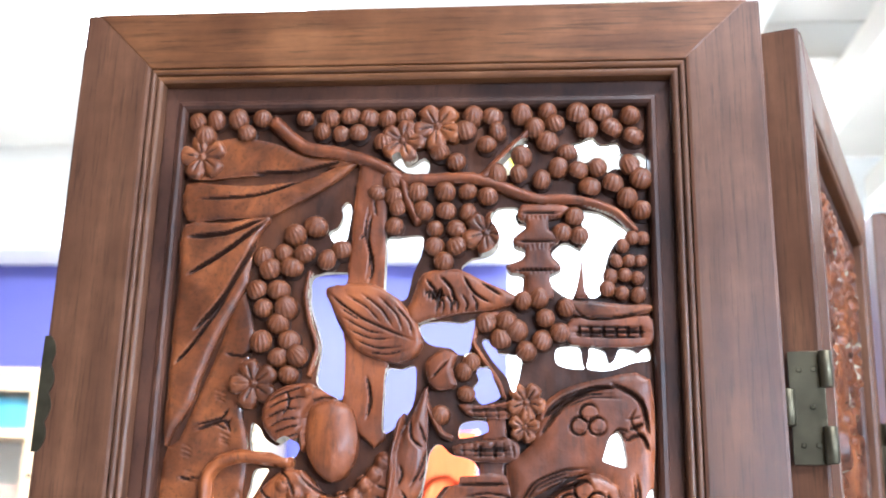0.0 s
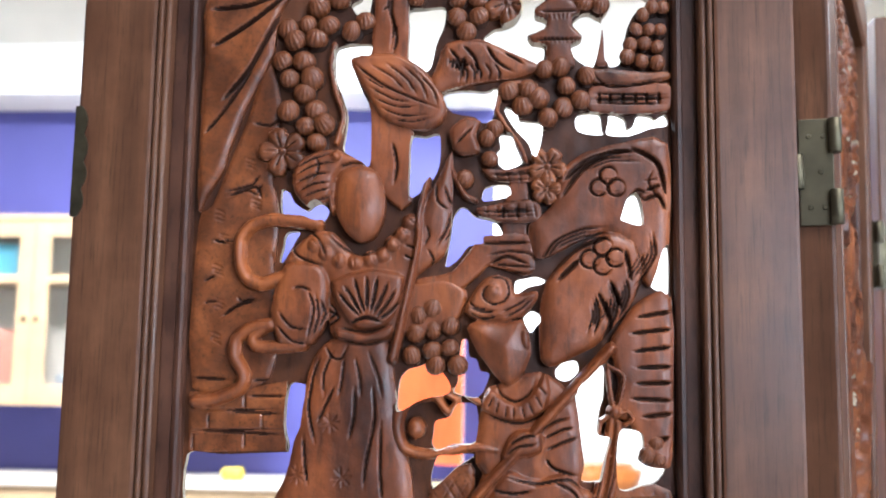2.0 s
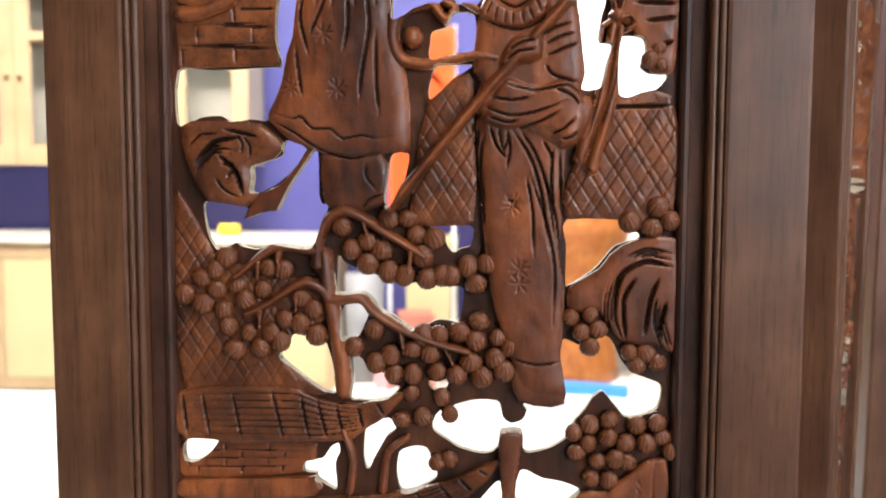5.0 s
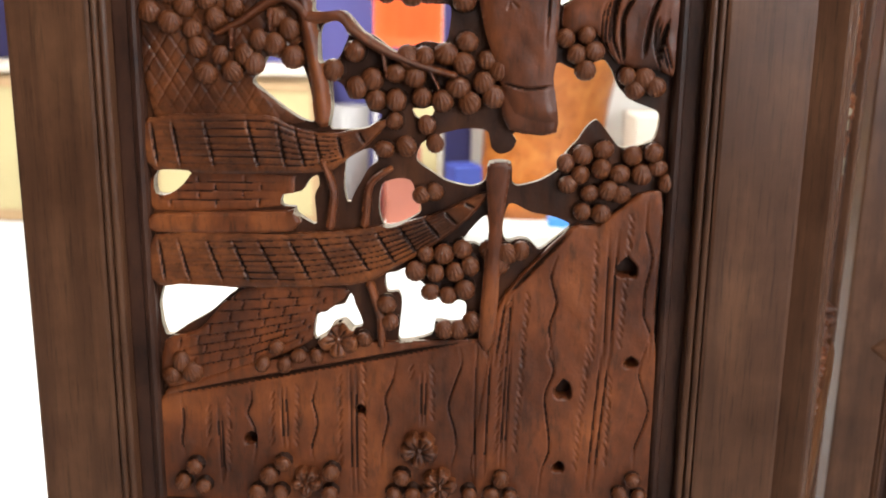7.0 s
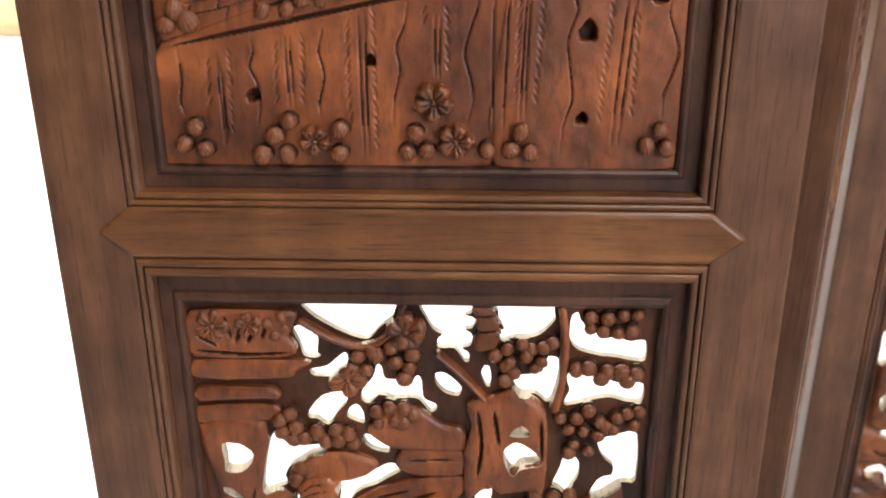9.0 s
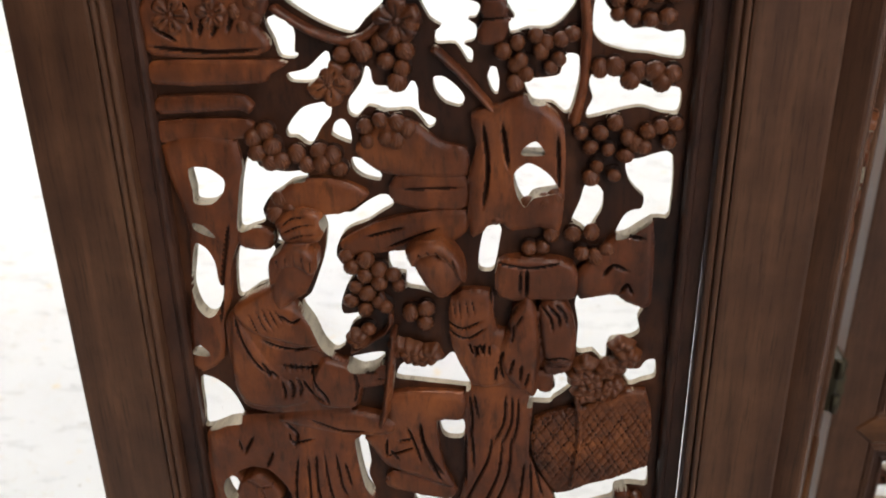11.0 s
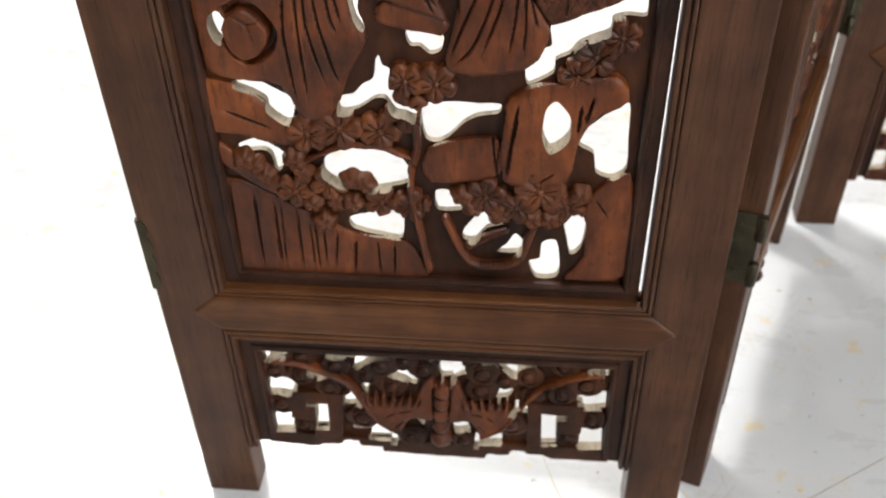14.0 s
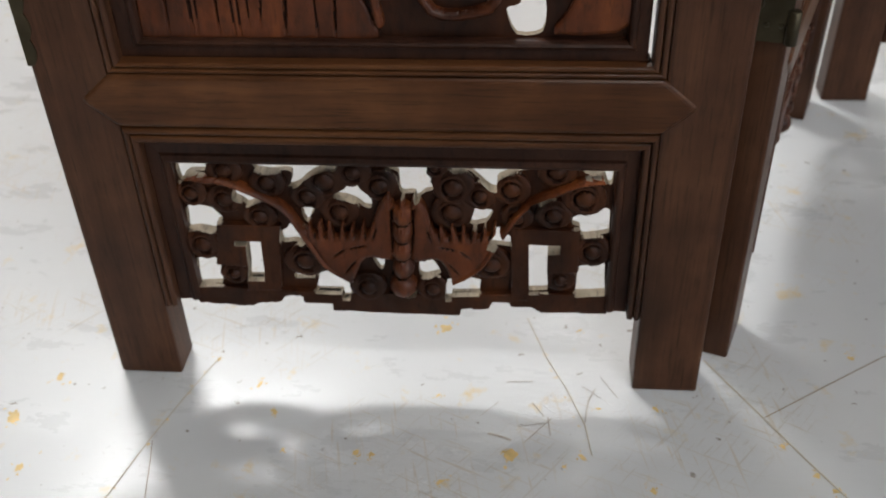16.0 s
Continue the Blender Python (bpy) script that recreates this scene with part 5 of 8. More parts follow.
pad(UPPER, 8, 16, -92, 1531, -77, 1549, -61, 1551, -43, 1534, -25, 1541, -9, 1561, 6, 1586, 15, 1604, 15, 1557, 11, 1537, -9, 1521, -12, 1500, -21, 1482, -57, 1482, -63, 1500, -65, 1522)
pad(UPPER, 11, 14, -92, 1529, -72, 1531, -63, 1522, -63, 1497, -72, 1479, -93, 1479, -99, 1500)
pad(UPPER, 9, 26, -57, 1484, -25, 1484, -17, 1435, -8, 1400, -7, 1361, -24, 1358, -42, 1356, -71, 1361, -94, 1378, -86, 1400, -77, 1446, -71, 1471)
pad(UPPER, 6, 14, -62, 1357, -24, 1358, -19, 1333, -24, 1326, -42, 1322, -59, 1326)
cord(UPPER, 8, 10, 10, -71, 1556, -86, 1558, -101, 1559, -114, 1555, -121, 1546, -121, 1533, -117, 1522, -107, 1517, -94, 1521, -79, 1522, -70, 1518, -66, 1512)
cord(UPPER, 9, 9, 10, -100, 1491, -112, 1489, -121, 1482, -122, 1471, -116, 1460, -118, 1451, -132, 1444, -146, 1442)
cord(UPPER, 7, 9, 9, -100, 1491, -110, 1484, -109, 1478, -94, 1477, -79, 1479)
cord(UPPER, 4, 7, 12, 0, 1585, -5, 1564, -6, 1543, -12, 1511, -17, 1487, -21, 1470)
groove(UPPER, 0.7, 1.4, -3, 1575, -7, 1543, -15, 1506, -19, 1479)
pad(UPPER, 14, 40, -60, 1582, -57, 1591, -45, 1594, -33, 1590, -28, 1577, -28, 1561, -34, 1548, -43, 1544, -51, 1549, -57, 1558, -60, 1569)
pad(UPPER, 13, 9, -88, 1585, -85, 1595, -75, 1602, -62, 1604, -45, 1599, -42, 1595, -53, 1592, -60, 1585, -62, 1573, -71, 1567, -79, 1568, -86, 1576)
lump(UPPER, 16, -59, 1599, 5, 5)
pad(UPPER, 11, 6, -65, 1576, -62, 1580, -60, 1567, -62, 1562)
groove(UPPER, 0.9, 1.8, -86, 1590, -77, 1596, -66, 1600, -60, 1602)
groove(UPPER, 0.9, 1.8, -86, 1586, -75, 1592, -64, 1595, -58, 1595)
groove(UPPER, 0.9, 1.8, -85, 1581, -73, 1587, -62, 1588)
groove(UPPER, 0.9, 1.8, -83, 1576, -73, 1581, -62, 1582)
groove(UPPER, 0.9, 1.8, -81, 1572, -71, 1576, -62, 1578)
groove(UPPER, 0.9, 1.8, -77, 1568, -68, 1571, -62, 1574)
groove(UPPER, 0.9, 1.8, -73, 1599, -70, 1594, -71, 1588, -75, 1582)
groove(UPPER, 0.9, 1.8, -57, 1592, -49, 1595, -42, 1595)
lump(UPPER, 10.5, -72, 1542, 6.2, 6.2)
lump(UPPER, 10.5, -65, 1537, 6.2, 6.2)
lump(UPPER, 10.5, -56, 1532, 6.2, 6.2)
lump(UPPER, 10.5, -46, 1531, 6.2, 6.2)
lump(UPPER, 10.5, -36, 1533, 6.2, 6.2)
lump(UPPER, 10.5, -28, 1536, 6.2, 6.2)
lump(UPPER, 10.5, -22, 1543, 6.2, 6.2)
lump(UPPER, 10.5, -16, 1549, 6.2, 6.2)
lump(UPPER, 10.5, -11, 1557, 6.2, 6.2)
groove(UPPER, 1.0, 2.0, -69, 1556, -60, 1545, -49, 1538, -40, 1536, -31, 1540, -22, 1549, -15, 1560, -9, 1570)
groove(UPPER, 0.7, 1.4, -75, 1546, -70, 1542, -69, 1536)
groove(UPPER, 0.7, 1.4, -67, 1541, -64, 1536)
groove(UPPER, 0.7, 1.4, -59, 1537, -56, 1531)
groove(UPPER, 0.7, 1.4, -47, 1535, -46, 1528)
groove(UPPER, 0.7, 1.4, -35, 1536, -33, 1530)
groove(UPPER, 0.7, 1.4, -26, 1540, -23, 1535)
groove(UPPER, 0.7, 1.4, -21, 1546, -17, 1540)
groove(UPPER, 0.7, 1.4, -17, 1553, -12, 1549)
groove(UPPER, 0.7, 1.4, -14, 1561, -7, 1555)
pad(UPPER, 12, 12, -61, 1518, -51, 1524, -37, 1527, -23, 1526, -14, 1522, -16, 1506, -24, 1492, -36, 1488, -48, 1491, -57, 1503)
groove(UPPER, 1.3, 2.2, -41, 1496, -50, 1505, -56, 1512)
groove(UPPER, 1.3, 2.2, -40, 1497, -47, 1509, -52, 1516)
groove(UPPER, 1.3, 2.2, -38, 1498, -43, 1512, -46, 1521)
groove(UPPER, 1.3, 2.2, -37, 1499, -37, 1513, -38, 1522)
groove(UPPER, 1.3, 2.2, -35, 1499, -32, 1512, -31, 1522)
groove(UPPER, 1.3, 2.2, -33, 1498, -27, 1510, -24, 1519)
groove(UPPER, 1.3, 2.2, -31, 1496, -24, 1505, -19, 1514)
groove(UPPER, 1.3, 2.2, -29, 1495, -22, 1500, -17, 1506)
groove(UPPER, 1.6, 2.6, -48, 1492, -38, 1496, -27, 1493)
pad(UPPER, 11, 5, -56, 1489, -38, 1486, -21, 1492, -22, 1484, -38, 1480, -55, 1482)
groove(UPPER, 0.9, 2.0, -56, 1490, -38, 1487, -21, 1492)
groove(UPPER, 0.9, 2.0, -55, 1482, -38, 1479, -23, 1483)
groove(UPPER, 1.0, 2.0, -75, 1512, -71, 1501, -75, 1481)
groove(UPPER, 1.0, 2.0, -70, 1511, -68, 1496, -72, 1482)
groove(UPPER, 1.0, 2.0, -94, 1500, -86, 1490, -74, 1488)
groove(UPPER, 1.0, 2.0, -95, 1491, -85, 1481, -74, 1479)
groove(UPPER, 1.0, 2.0, -85, 1514, -79, 1515, -73, 1512)
groove(UPPER, 1.0, 2.0, -62, 1505, -57, 1499, -64, 1494)
groove(UPPER, 1.0, 2.0, -64, 1501, -55, 1496, -64, 1490)
groove(UPPER, 1.0, 2.0, -67, 1507, -64, 1498, -68, 1488)
groove(UPPER, 1.0, 2.0, -81, 1555, -70, 1546, -64, 1533)
groove(UPPER, 1.0, 2.0, -90, 1546, -83, 1535, -64, 1528)
groove(UPPER, 1.0, 2.0, 5, 1584, 6, 1571, 14, 1565)
groove(UPPER, 1.0, 2.0, 10, 1581, 14, 1571, 17, 1568)
groove(UPPER, 1.0, 2.0, 17, 1566, 16, 1555, 10, 1543)
groove(UPPER, 1.0, 2.0, 15, 1564, 12, 1553, 6, 1542)
groove(UPPER, 1.0, 2.0, 0, 1540, 4, 1534, 2, 1529)
groove(UPPER, 1.0, 2.0, -15, 1536, -8, 1533)
groove(UPPER, 1.0, 2.0, -15, 1543, -7, 1540)
groove(UPPER, 1.0, 2.0, -1, 1555, 1, 1549, -2, 1542)
groove(UPPER, 1.2, 2.4, -72, 1453, -73, 1438, -68, 1417)
groove(UPPER, 1.2, 2.4, -33, 1453, -31, 1434, -36, 1405, -37, 1390)
groove(UPPER, 1.2, 2.4, -44, 1453, -44, 1434, -47, 1420)
groove(UPPER, 1.2, 2.4, -76, 1422, -74, 1405, -72, 1392)
groove(UPPER, 1.2, 2.4, -27, 1432, -27, 1403, -25, 1381)
groove(UPPER, 1.2, 2.4, -57, 1453, -62, 1441, -67, 1430)
groove(UPPER, 1.0, 2.0, -64, 1479, -59, 1471, -53, 1470, -49, 1479)
groove(UPPER, 1.0, 2.0, -67, 1471, -71, 1458, -72, 1446)
groove(UPPER, 1.0, 2.0, -58, 1475, -64, 1460, -63, 1446)
groove(UPPER, 1.0, 2.0, -44, 1471, -41, 1458, -40, 1446)
groove(UPPER, 1.0, 2.0, -51, 1471, -52, 1458, -54, 1446)
groove(UPPER, 1.0, 2.0, -36, 1475, -29, 1458, -27, 1446)
groove(UPPER, 1.0, 2.0, -93, 1383, -80, 1379, -73, 1380, -66, 1373, -55, 1373, -48, 1367, -36, 1369, -27, 1367, -14, 1369)
groove(UPPER, 1.0, 2.0, -93, 1379, -78, 1371, -63, 1361, -44, 1355, -25, 1358)
groove(UPPER, 0.9, 1.8, -33, 1352, -34, 1344, -27, 1335)
groove(UPPER, 0.9, 1.8, -23, 1333, -32, 1330, -37, 1323)
groove(UPPER, 0.9, 1.8, -61, 1356, -63, 1344, -60, 1329)
star(UPPER, -59, 1430)
star(UPPER, -79, 1398)
star(UPPER, -51, 1397)
figure(UPPER)
pad(UPPER, 9, 16, 37, 1450, 50, 1457, 71, 1464, 92, 1449, 97, 1418, 96, 1397, 78, 1393, 50, 1393, 32, 1407)
pad(UPPER, 12, 16, 36, 1400, 67, 1400, 102, 1392, 100, 1372, 86, 1361, 64, 1372, 36, 1379)
pad(UPPER, 9, 20, 37, 1393, 85, 1386, 85, 1300, 88, 1275, 87, 1233, 89, 1210, 64, 1213, 52, 1243, 43, 1275, 36, 1338)
pad(UPPER, 7, 8, 57, 1231, 86, 1233, 89, 1204, 61, 1205)
cord(UPPER, 7, 7, 17, -19, 1325, 32, 1386, 78, 1438, 115, 1479)
lump(UPPER, 12, -5, 1428, 6, 7)
pad(UPPER, 15, 40, 26, 1490, 33, 1495, 49, 1494, 60, 1496, 64, 1486, 66, 1476, 61, 1462, 53, 1455, 45, 1459, 38, 1468, 32, 1476)
pad(UPPER, 12, 9, 24, 1500, 29, 1512, 36, 1521, 45, 1524, 53, 1521, 56, 1512, 69, 1514, 70, 1509, 64, 1501, 59, 1496, 49, 1494, 34, 1495)
lump(UPPER, 14, 42, 1513, 9, 9)
pad(UPPER, 14, 5, 60, 1490, 64, 1488, 65, 1478, 62, 1477, 59, 1483)
groove(UPPER, 0.9, 1.8, 32, 1514, 35, 1520, 43, 1522, 50, 1520, 52, 1513, 49, 1507, 42, 1505, 36, 1509, 37, 1515, 44, 1517, 47, 1512)
groove(UPPER, 0.9, 1.8, 27, 1500, 36, 1496, 47, 1498)
groove(UPPER, 0.9, 1.8, 27, 1503, 36, 1500, 45, 1501)
groove(UPPER, 0.9, 1.8, 49, 1497, 59, 1502, 69, 1511)
groove(UPPER, 0.9, 1.8, 47, 1500, 56, 1504, 65, 1510)
groove(UPPER, 0.9, 1.8, 52, 1495, 62, 1497)
groove(UPPER, 0.9, 1.8, 27, 1507, 31, 1503, 41, 1501)
pad(UPPER, 12, 8, 35, 1440, 40, 1453, 49, 1447, 57, 1444, 65, 1449, 74, 1463, 78, 1453, 75, 1440, 63, 1433, 49, 1433)
groove(UPPER, 0.9, 2.0, 34, 1440, 47, 1434, 60, 1432, 72, 1437, 78, 1446)
groove(UPPER, 0.9, 2.0, 43, 1461, 47, 1450, 56, 1445, 65, 1450, 69, 1461)
groove(UPPER, 0.8, 1.6, 40, 1453, 37, 1447)
groove(UPPER, 0.8, 1.6, 43, 1449, 39, 1440)
groove(UPPER, 0.8, 1.6, 46, 1446, 44, 1436)
groove(UPPER, 0.8, 1.6, 51, 1443, 50, 1434)
groove(UPPER, 0.8, 1.6, 55, 1443, 55, 1434)
groove(UPPER, 0.8, 1.6, 60, 1443, 62, 1434)
groove(UPPER, 0.8, 1.6, 64, 1445, 68, 1436)
groove(UPPER, 0.8, 1.6, 68, 1450, 73, 1441)
groove(UPPER, 0.8, 1.6, 70, 1455, 76, 1449)
pad(UPPER, 17, 12, 48, 1410, 50, 1419, 56, 1427, 67, 1429, 73, 1426, 73, 1416, 66, 1412, 57, 1411)
groove(UPPER, 1.1, 2.4, 51, 1413, 58, 1418, 70, 1420)
groove(UPPER, 1.1, 2.4, 53, 1419, 61, 1424, 70, 1425)
groove(UPPER, 1.1, 2.4, 72, 1428, 80, 1433, 90, 1436)
groove(UPPER, 1.1, 2.4, 74, 1423, 84, 1428, 92, 1430)
groove(UPPER, 1.1, 2.4, 75, 1416, 86, 1421, 95, 1424)
groove(UPPER, 1.1, 2.4, 75, 1411, 80, 1405, 96, 1400)
pad(UPPER, 14, 14, 38, 1384, 42, 1394, 52, 1404, 69, 1398, 86, 1403, 97, 1394, 100, 1380, 94, 1364, 84, 1361, 78, 1370, 63, 1373, 49, 1373, 39, 1377)
groove(UPPER, 1.1, 2.4, 37, 1387, 53, 1381, 69, 1383, 88, 1390)
groove(UPPER, 1.1, 2.4, 49, 1400, 69, 1396, 88, 1399, 98, 1392)
groove(UPPER, 1.1, 2.4, 42, 1392, 55, 1390, 67, 1392)
groove(UPPER, 1.1, 2.4, 58, 1373, 71, 1377, 84, 1384)
groove(UPPER, 1.1, 2.4, 78, 1370, 86, 1373, 93, 1380)
groove(UPPER, 1.1, 2.4, 84, 1367, 90, 1368, 95, 1372)
groove(UPPER, 1.1, 2.4, 80, 1397, 90, 1393, 96, 1386)
groove(UPPER, 1.1, 2.4, 40, 1381, 51, 1377, 59, 1378)
groove(UPPER, 1.1, 2.4, 42, 1375, 46, 1363, 52, 1355)
groove(UPPER, 1.1, 2.4, 47, 1375, 50, 1361, 53, 1368)
groove(UPPER, 1.1, 2.4, 59, 1374, 69, 1359, 77, 1337, 83, 1297)
groove(UPPER, 1.1, 2.4, 55, 1373, 66, 1357, 73, 1335, 79, 1297)
groove(UPPER, 1.1, 2.4, 52, 1372, 54, 1361, 52, 1349)
groove(UPPER, 1.1, 2.4, 38, 1370, 36, 1349, 39, 1328)
groove(UPPER, 1.1, 2.4, 35, 1376, 34, 1353, 34, 1336)
groove(UPPER, 1.1, 2.4, 80, 1362, 79, 1341, 81, 1321)
groove(UPPER, 1.1, 2.4, 84, 1360, 85, 1337, 85, 1321)
groove(UPPER, 1.1, 2.4, 74, 1366, 78, 1359, 80, 1353)
groove(UPPER, 1.1, 2.4, 88, 1355, 88, 1337, 87, 1321)
star(UPPER, 56, 1327)
star(UPPER, 60, 1288)
cord(UPPER, 5, 8, 8, 115, 1435, 112, 1415, 107, 1388, 96, 1355)
cord(UPPER, 5, 8, 9, 119, 1433, 118, 1413, 113, 1384, 103, 1349)
cord(UPPER, 3, 3, 9, 113, 1465, 115, 1448, 118, 1440, 123, 1461, 113, 1468)
cord(UPPER, 3, 3, 9, 123, 1432, 128, 1435, 125, 1440, 119, 1438)
lump(UPPER, 11, 117, 1440, 5, 5)
cord(UPPER, 4, 3, 8, 116, 1438, 109, 1434, 107, 1426)
groove(UPPER, 0.8, 1.6, 113, 1432, 109, 1401, 99, 1364)
groove(UPPER, 0.8, 1.6, 119, 1430, 116, 1401, 104, 1360)
groove(UPPER, 0.8, 1.6, 93, 1359, 97, 1351)
groove(UPPER, 0.8, 1.6, 99, 1351, 104, 1346)
cord(UPPER, 9, 5, 10, -16, 1440, -17, 1428, -13, 1416, -1, 1412, 13, 1413, 30, 1417, 45, 1415)
cord(UPPER, 7, 4, 10, -16, 1434, -12, 1443, -1, 1447, 7, 1447, 15, 1438, 20, 1445, 13, 1450, 22, 1451, 34, 1444)
lump(UPPER, 12, -5, 1427, 6, 6)
groove(UPPER, 1.4, 3.0, -11, 1430, -8, 1435, -1, 1435, 2, 1429, 0, 1422, -7, 1420, -10, 1424)
piece(UPPER, "animal", 8, 18, -149, 1375, -129, 1378, -100, 1376, -85, 1364, -92, 1354, -105, 1349, -102, 1332, -110, 1325, -132, 1328, -143, 1346)
groove(UPPER, 2, 3.5, -140, 1350, -129, 1364, -111, 1368)
groove(UPPER, 2, 3.5, -125, 1357, -114, 1346, -110, 1332)
groove(UPPER, 1.6, 3, -122, 1373, -100, 1368)
piece(UPPER, "ribbon", 5, 4, -110, 1317, -103, 1331, -89, 1338, -76, 1352, -70, 1361, -64, 1360, -76, 1340, -87, 1324, -99, 1322)
piece(UPPER, "lattice_bank", 3, 10, -155, 1330, -143, 1319, -133, 1300, -124, 1291, -67, 1277, -52, 1274, -56, 1259, -81, 1238, -87, 1230, -74, 1216, -60, 1207, -150, 1209)
piece(UPPER, "lattice_bank", 4, 10, 4, 1390, 29, 1407, 32, 1379, 32, 1316, 1, 1314, -7, 1323)
piece(UPPER, "lattice_bank", 4, 10, 95, 1359, 106, 1393, 151, 1393, 152, 1319, 88, 1319)
groove(UPPER, 1.6, 3, 106, 1386, 152, 1387)
grapes(UPPER, 6.3, -149, 1270, -138, 1280, -129, 1285, -137, 1264, -128, 1273, -122, 1293, -115, 1277, -124, 1260, -110, 1266, -99, 1273, -95, 1287, -86, 1286, -121, 1250, -108, 1246, -117, 1235, -101, 1236, -94, 1246, -88, 1241, -85, 1255, -76, 1252, -67, 1261, -74, 1268, -65, 1245)
grapes(UPPER, 6.3, -49, 1313, -43, 1299, -33, 1304, -24, 1299, -33, 1290, -20, 1318, -8, 1318, -3, 1308, 8, 1306, -20, 1285, -10, 1283, 4, 1281, 1, 1295, 13, 1283, 18, 1283, 29, 1289, 41, 1291, 34, 1278)
grapes(UPPER, 6.3, -42, 1238, -29, 1249, -28, 1228, -19, 1233, -17, 1221, -5, 1237, -5, 1221, 6, 1235, 2, 1246, 10, 1223, 11, 1246, 24, 1248, 36, 1255, 34, 1243, 48, 1245, 55, 1240, 46, 1232, 31, 1229, 22, 1221, 38, 1220, 52, 1224)
grapes(UPPER, 6.3, 127, 1317, 141, 1314, 151, 1318, 144, 1326)
grapes(UPPER, 5.3, 92, 1258, 104, 1260, 99, 1249, 109, 1251, 104, 1240, 128, 1237, 138, 1236, 133, 1229, 145, 1231)
grapes(UPPER, 5.4, 95, 1186, 105, 1191, 117, 1194, 104, 1179, 116, 1183, 127, 1180, 140, 1180, 149, 1184, 146, 1193, 110, 1168, 128, 1168, 117, 1156, 106, 1157, 121, 1170, 97, 1173, 134, 1191, 155, 1175)
grapes(UPPER, 5.3, 13, 1207, 18, 1196, 1, 1194)
piece(UPPER, "rock", 6, 16, 91, 1276, 109, 1288, 122, 1302, 156, 1307, 157, 1241, 144, 1241, 123, 1244, 109, 1262, 92, 1261)
groove(UPPER, 2, 4, 119, 1262, 121, 1283, 136, 1293, 153, 1290)
groove(UPPER, 1.6, 3.5, 126, 1244, 124, 1269, 131, 1283)
groove(UPPER, 1.6, 3.5, 137, 1248, 140, 1269, 145, 1283)
groove(UPPER, 1.6, 3.5, 145, 1245, 150, 1269)
tube(UPPER, "branch", 8, 5, 10, -64, 1289, -63, 1306, -57, 1318, -48, 1323, -36, 1319, -21, 1309, -7, 1301, 2, 1295)
tube(UPPER, "branch", 4, 8, 10, -116, 1281, -105, 1290, -95, 1298, -84, 1301, -65, 1298)
tube(UPPER, "branch", 4, 8, 10, -109, 1258, -95, 1265, -82, 1274, -71, 1279, -61, 1274, -57, 1269)
tube(UPPER, "branch", 9, 11, 9, -60, 1296, -58, 1275, -54, 1254, -50, 1231, -48, 1210)
tube(UPPER, "branch", 9, 4, 10, -55, 1268, -38, 1269, -30, 1261, -13, 1250, 10, 1241, 29, 1236)
tube(UPPER, "branch", 3, 1.5, 9.5, -36, 1318, -33, 1308)
tube(UPPER, "branch", 3, 1.5, 9.5, -88, 1297, -89, 1281)
tube(UPPER, "branch", 3, 1.5, 9.5, -101, 1291, -102, 1279)
tube(UPPER, "branch", 3, 1.5, 9.5, -77, 1272, -78, 1260)
tube(UPPER, "branch", 3, 1.5, 9.5, -100, 1261, -101, 1249)
tube(UPPER, "branch", 3, 1.5, 9.5, -13, 1250, -10, 1234)
tube(UPPER, "branch", 3, 1.5, 9.5, -6, 1299, -8, 1284)
tube(UPPER, "branch", 3, 1.5, 9.5, 14, 1240, 20, 1228)
piece(UPPER, "roof", 5, 6, -154, 1208, -83, 1211, -66, 1204, -39, 1201, -9, 1210, -22, 1194, -39, 1182, -53, 1177, -152, 1177)
tiles(UPPER, 8, 9, -153, 1208, -127, 1210, -83, 1211, -63, 1204, -39, 1200, -19, 1206, -151, 1178, -125, 1177, -80, 1177, -58, 1178, -38, 1184, -15, 1201)
piece(UPPER, "temple_wall", 2, 5, -152, 1174, -73, 1175, -67, 1172, -76, 1156, -153, 1152)
bricks(UPPER, 4, 3, -151, 1172, -115, 1174, -72, 1174, -152, 1154, -115, 1154, -77, 1156)
piece(UPPER, "eave", 6, 6, -153, 1150, -72, 1153, -68, 1156, -68, 1141, -154, 1139)
piece(UPPER, "roof", 6, 6, -153, 1137, -74, 1139, -23, 1144, 15, 1152, 50, 1168, 39, 1151, 15, 1132, -9, 1118, -33, 1108, -153, 1105)
tiles(UPPER, 8, 13, -152, 1136, -113, 1137, -71, 1139, -23, 1143, 15, 1152, 45, 1165, -151, 1106, -107, 1107, -59, 1107, -12, 1117, 22, 1138, 47, 1163)
piece(UPPER, "temple_wall", 3, 5, -100, 1103, -36, 1105, -44, 1093, -55, 1087, -58, 1071, -87, 1057, -150, 1036, -151, 1068, -129, 1076)
bricks(UPPER, 8, 6, -135, 1101, -89, 1102, -39, 1104, -149, 1040, -102, 1053, -59, 1071)
tube(UPPER, "tree_trunk", 4, 5, 6, -49, 1184, -43, 1166, -45, 1145)
tube(UPPER, "tree_trunk", 4, 5, 6, -9, 1180, -21, 1170, -24, 1146)
tube(UPPER, "tree_trunk", 5, 5, 6, -21, 1108, -15, 1088, -14, 1070)
grapes(UPPER, 5.3, -6, 1209, -12, 1192, 1, 1194, -11, 1096, -9, 1085, 18, 1167, 10, 1165)
grapes(UPPER, 6.0, 13, 1129, 24, 1129, 35, 1132, 7, 1118, 19, 1117, 31, 1118, 16, 1105, 27, 1103, 37, 1107, 40, 1122, 52, 1132, 62, 1130, 70, 1132, 57, 1123, 25, 1081, 34, 1081, 42, 1086)
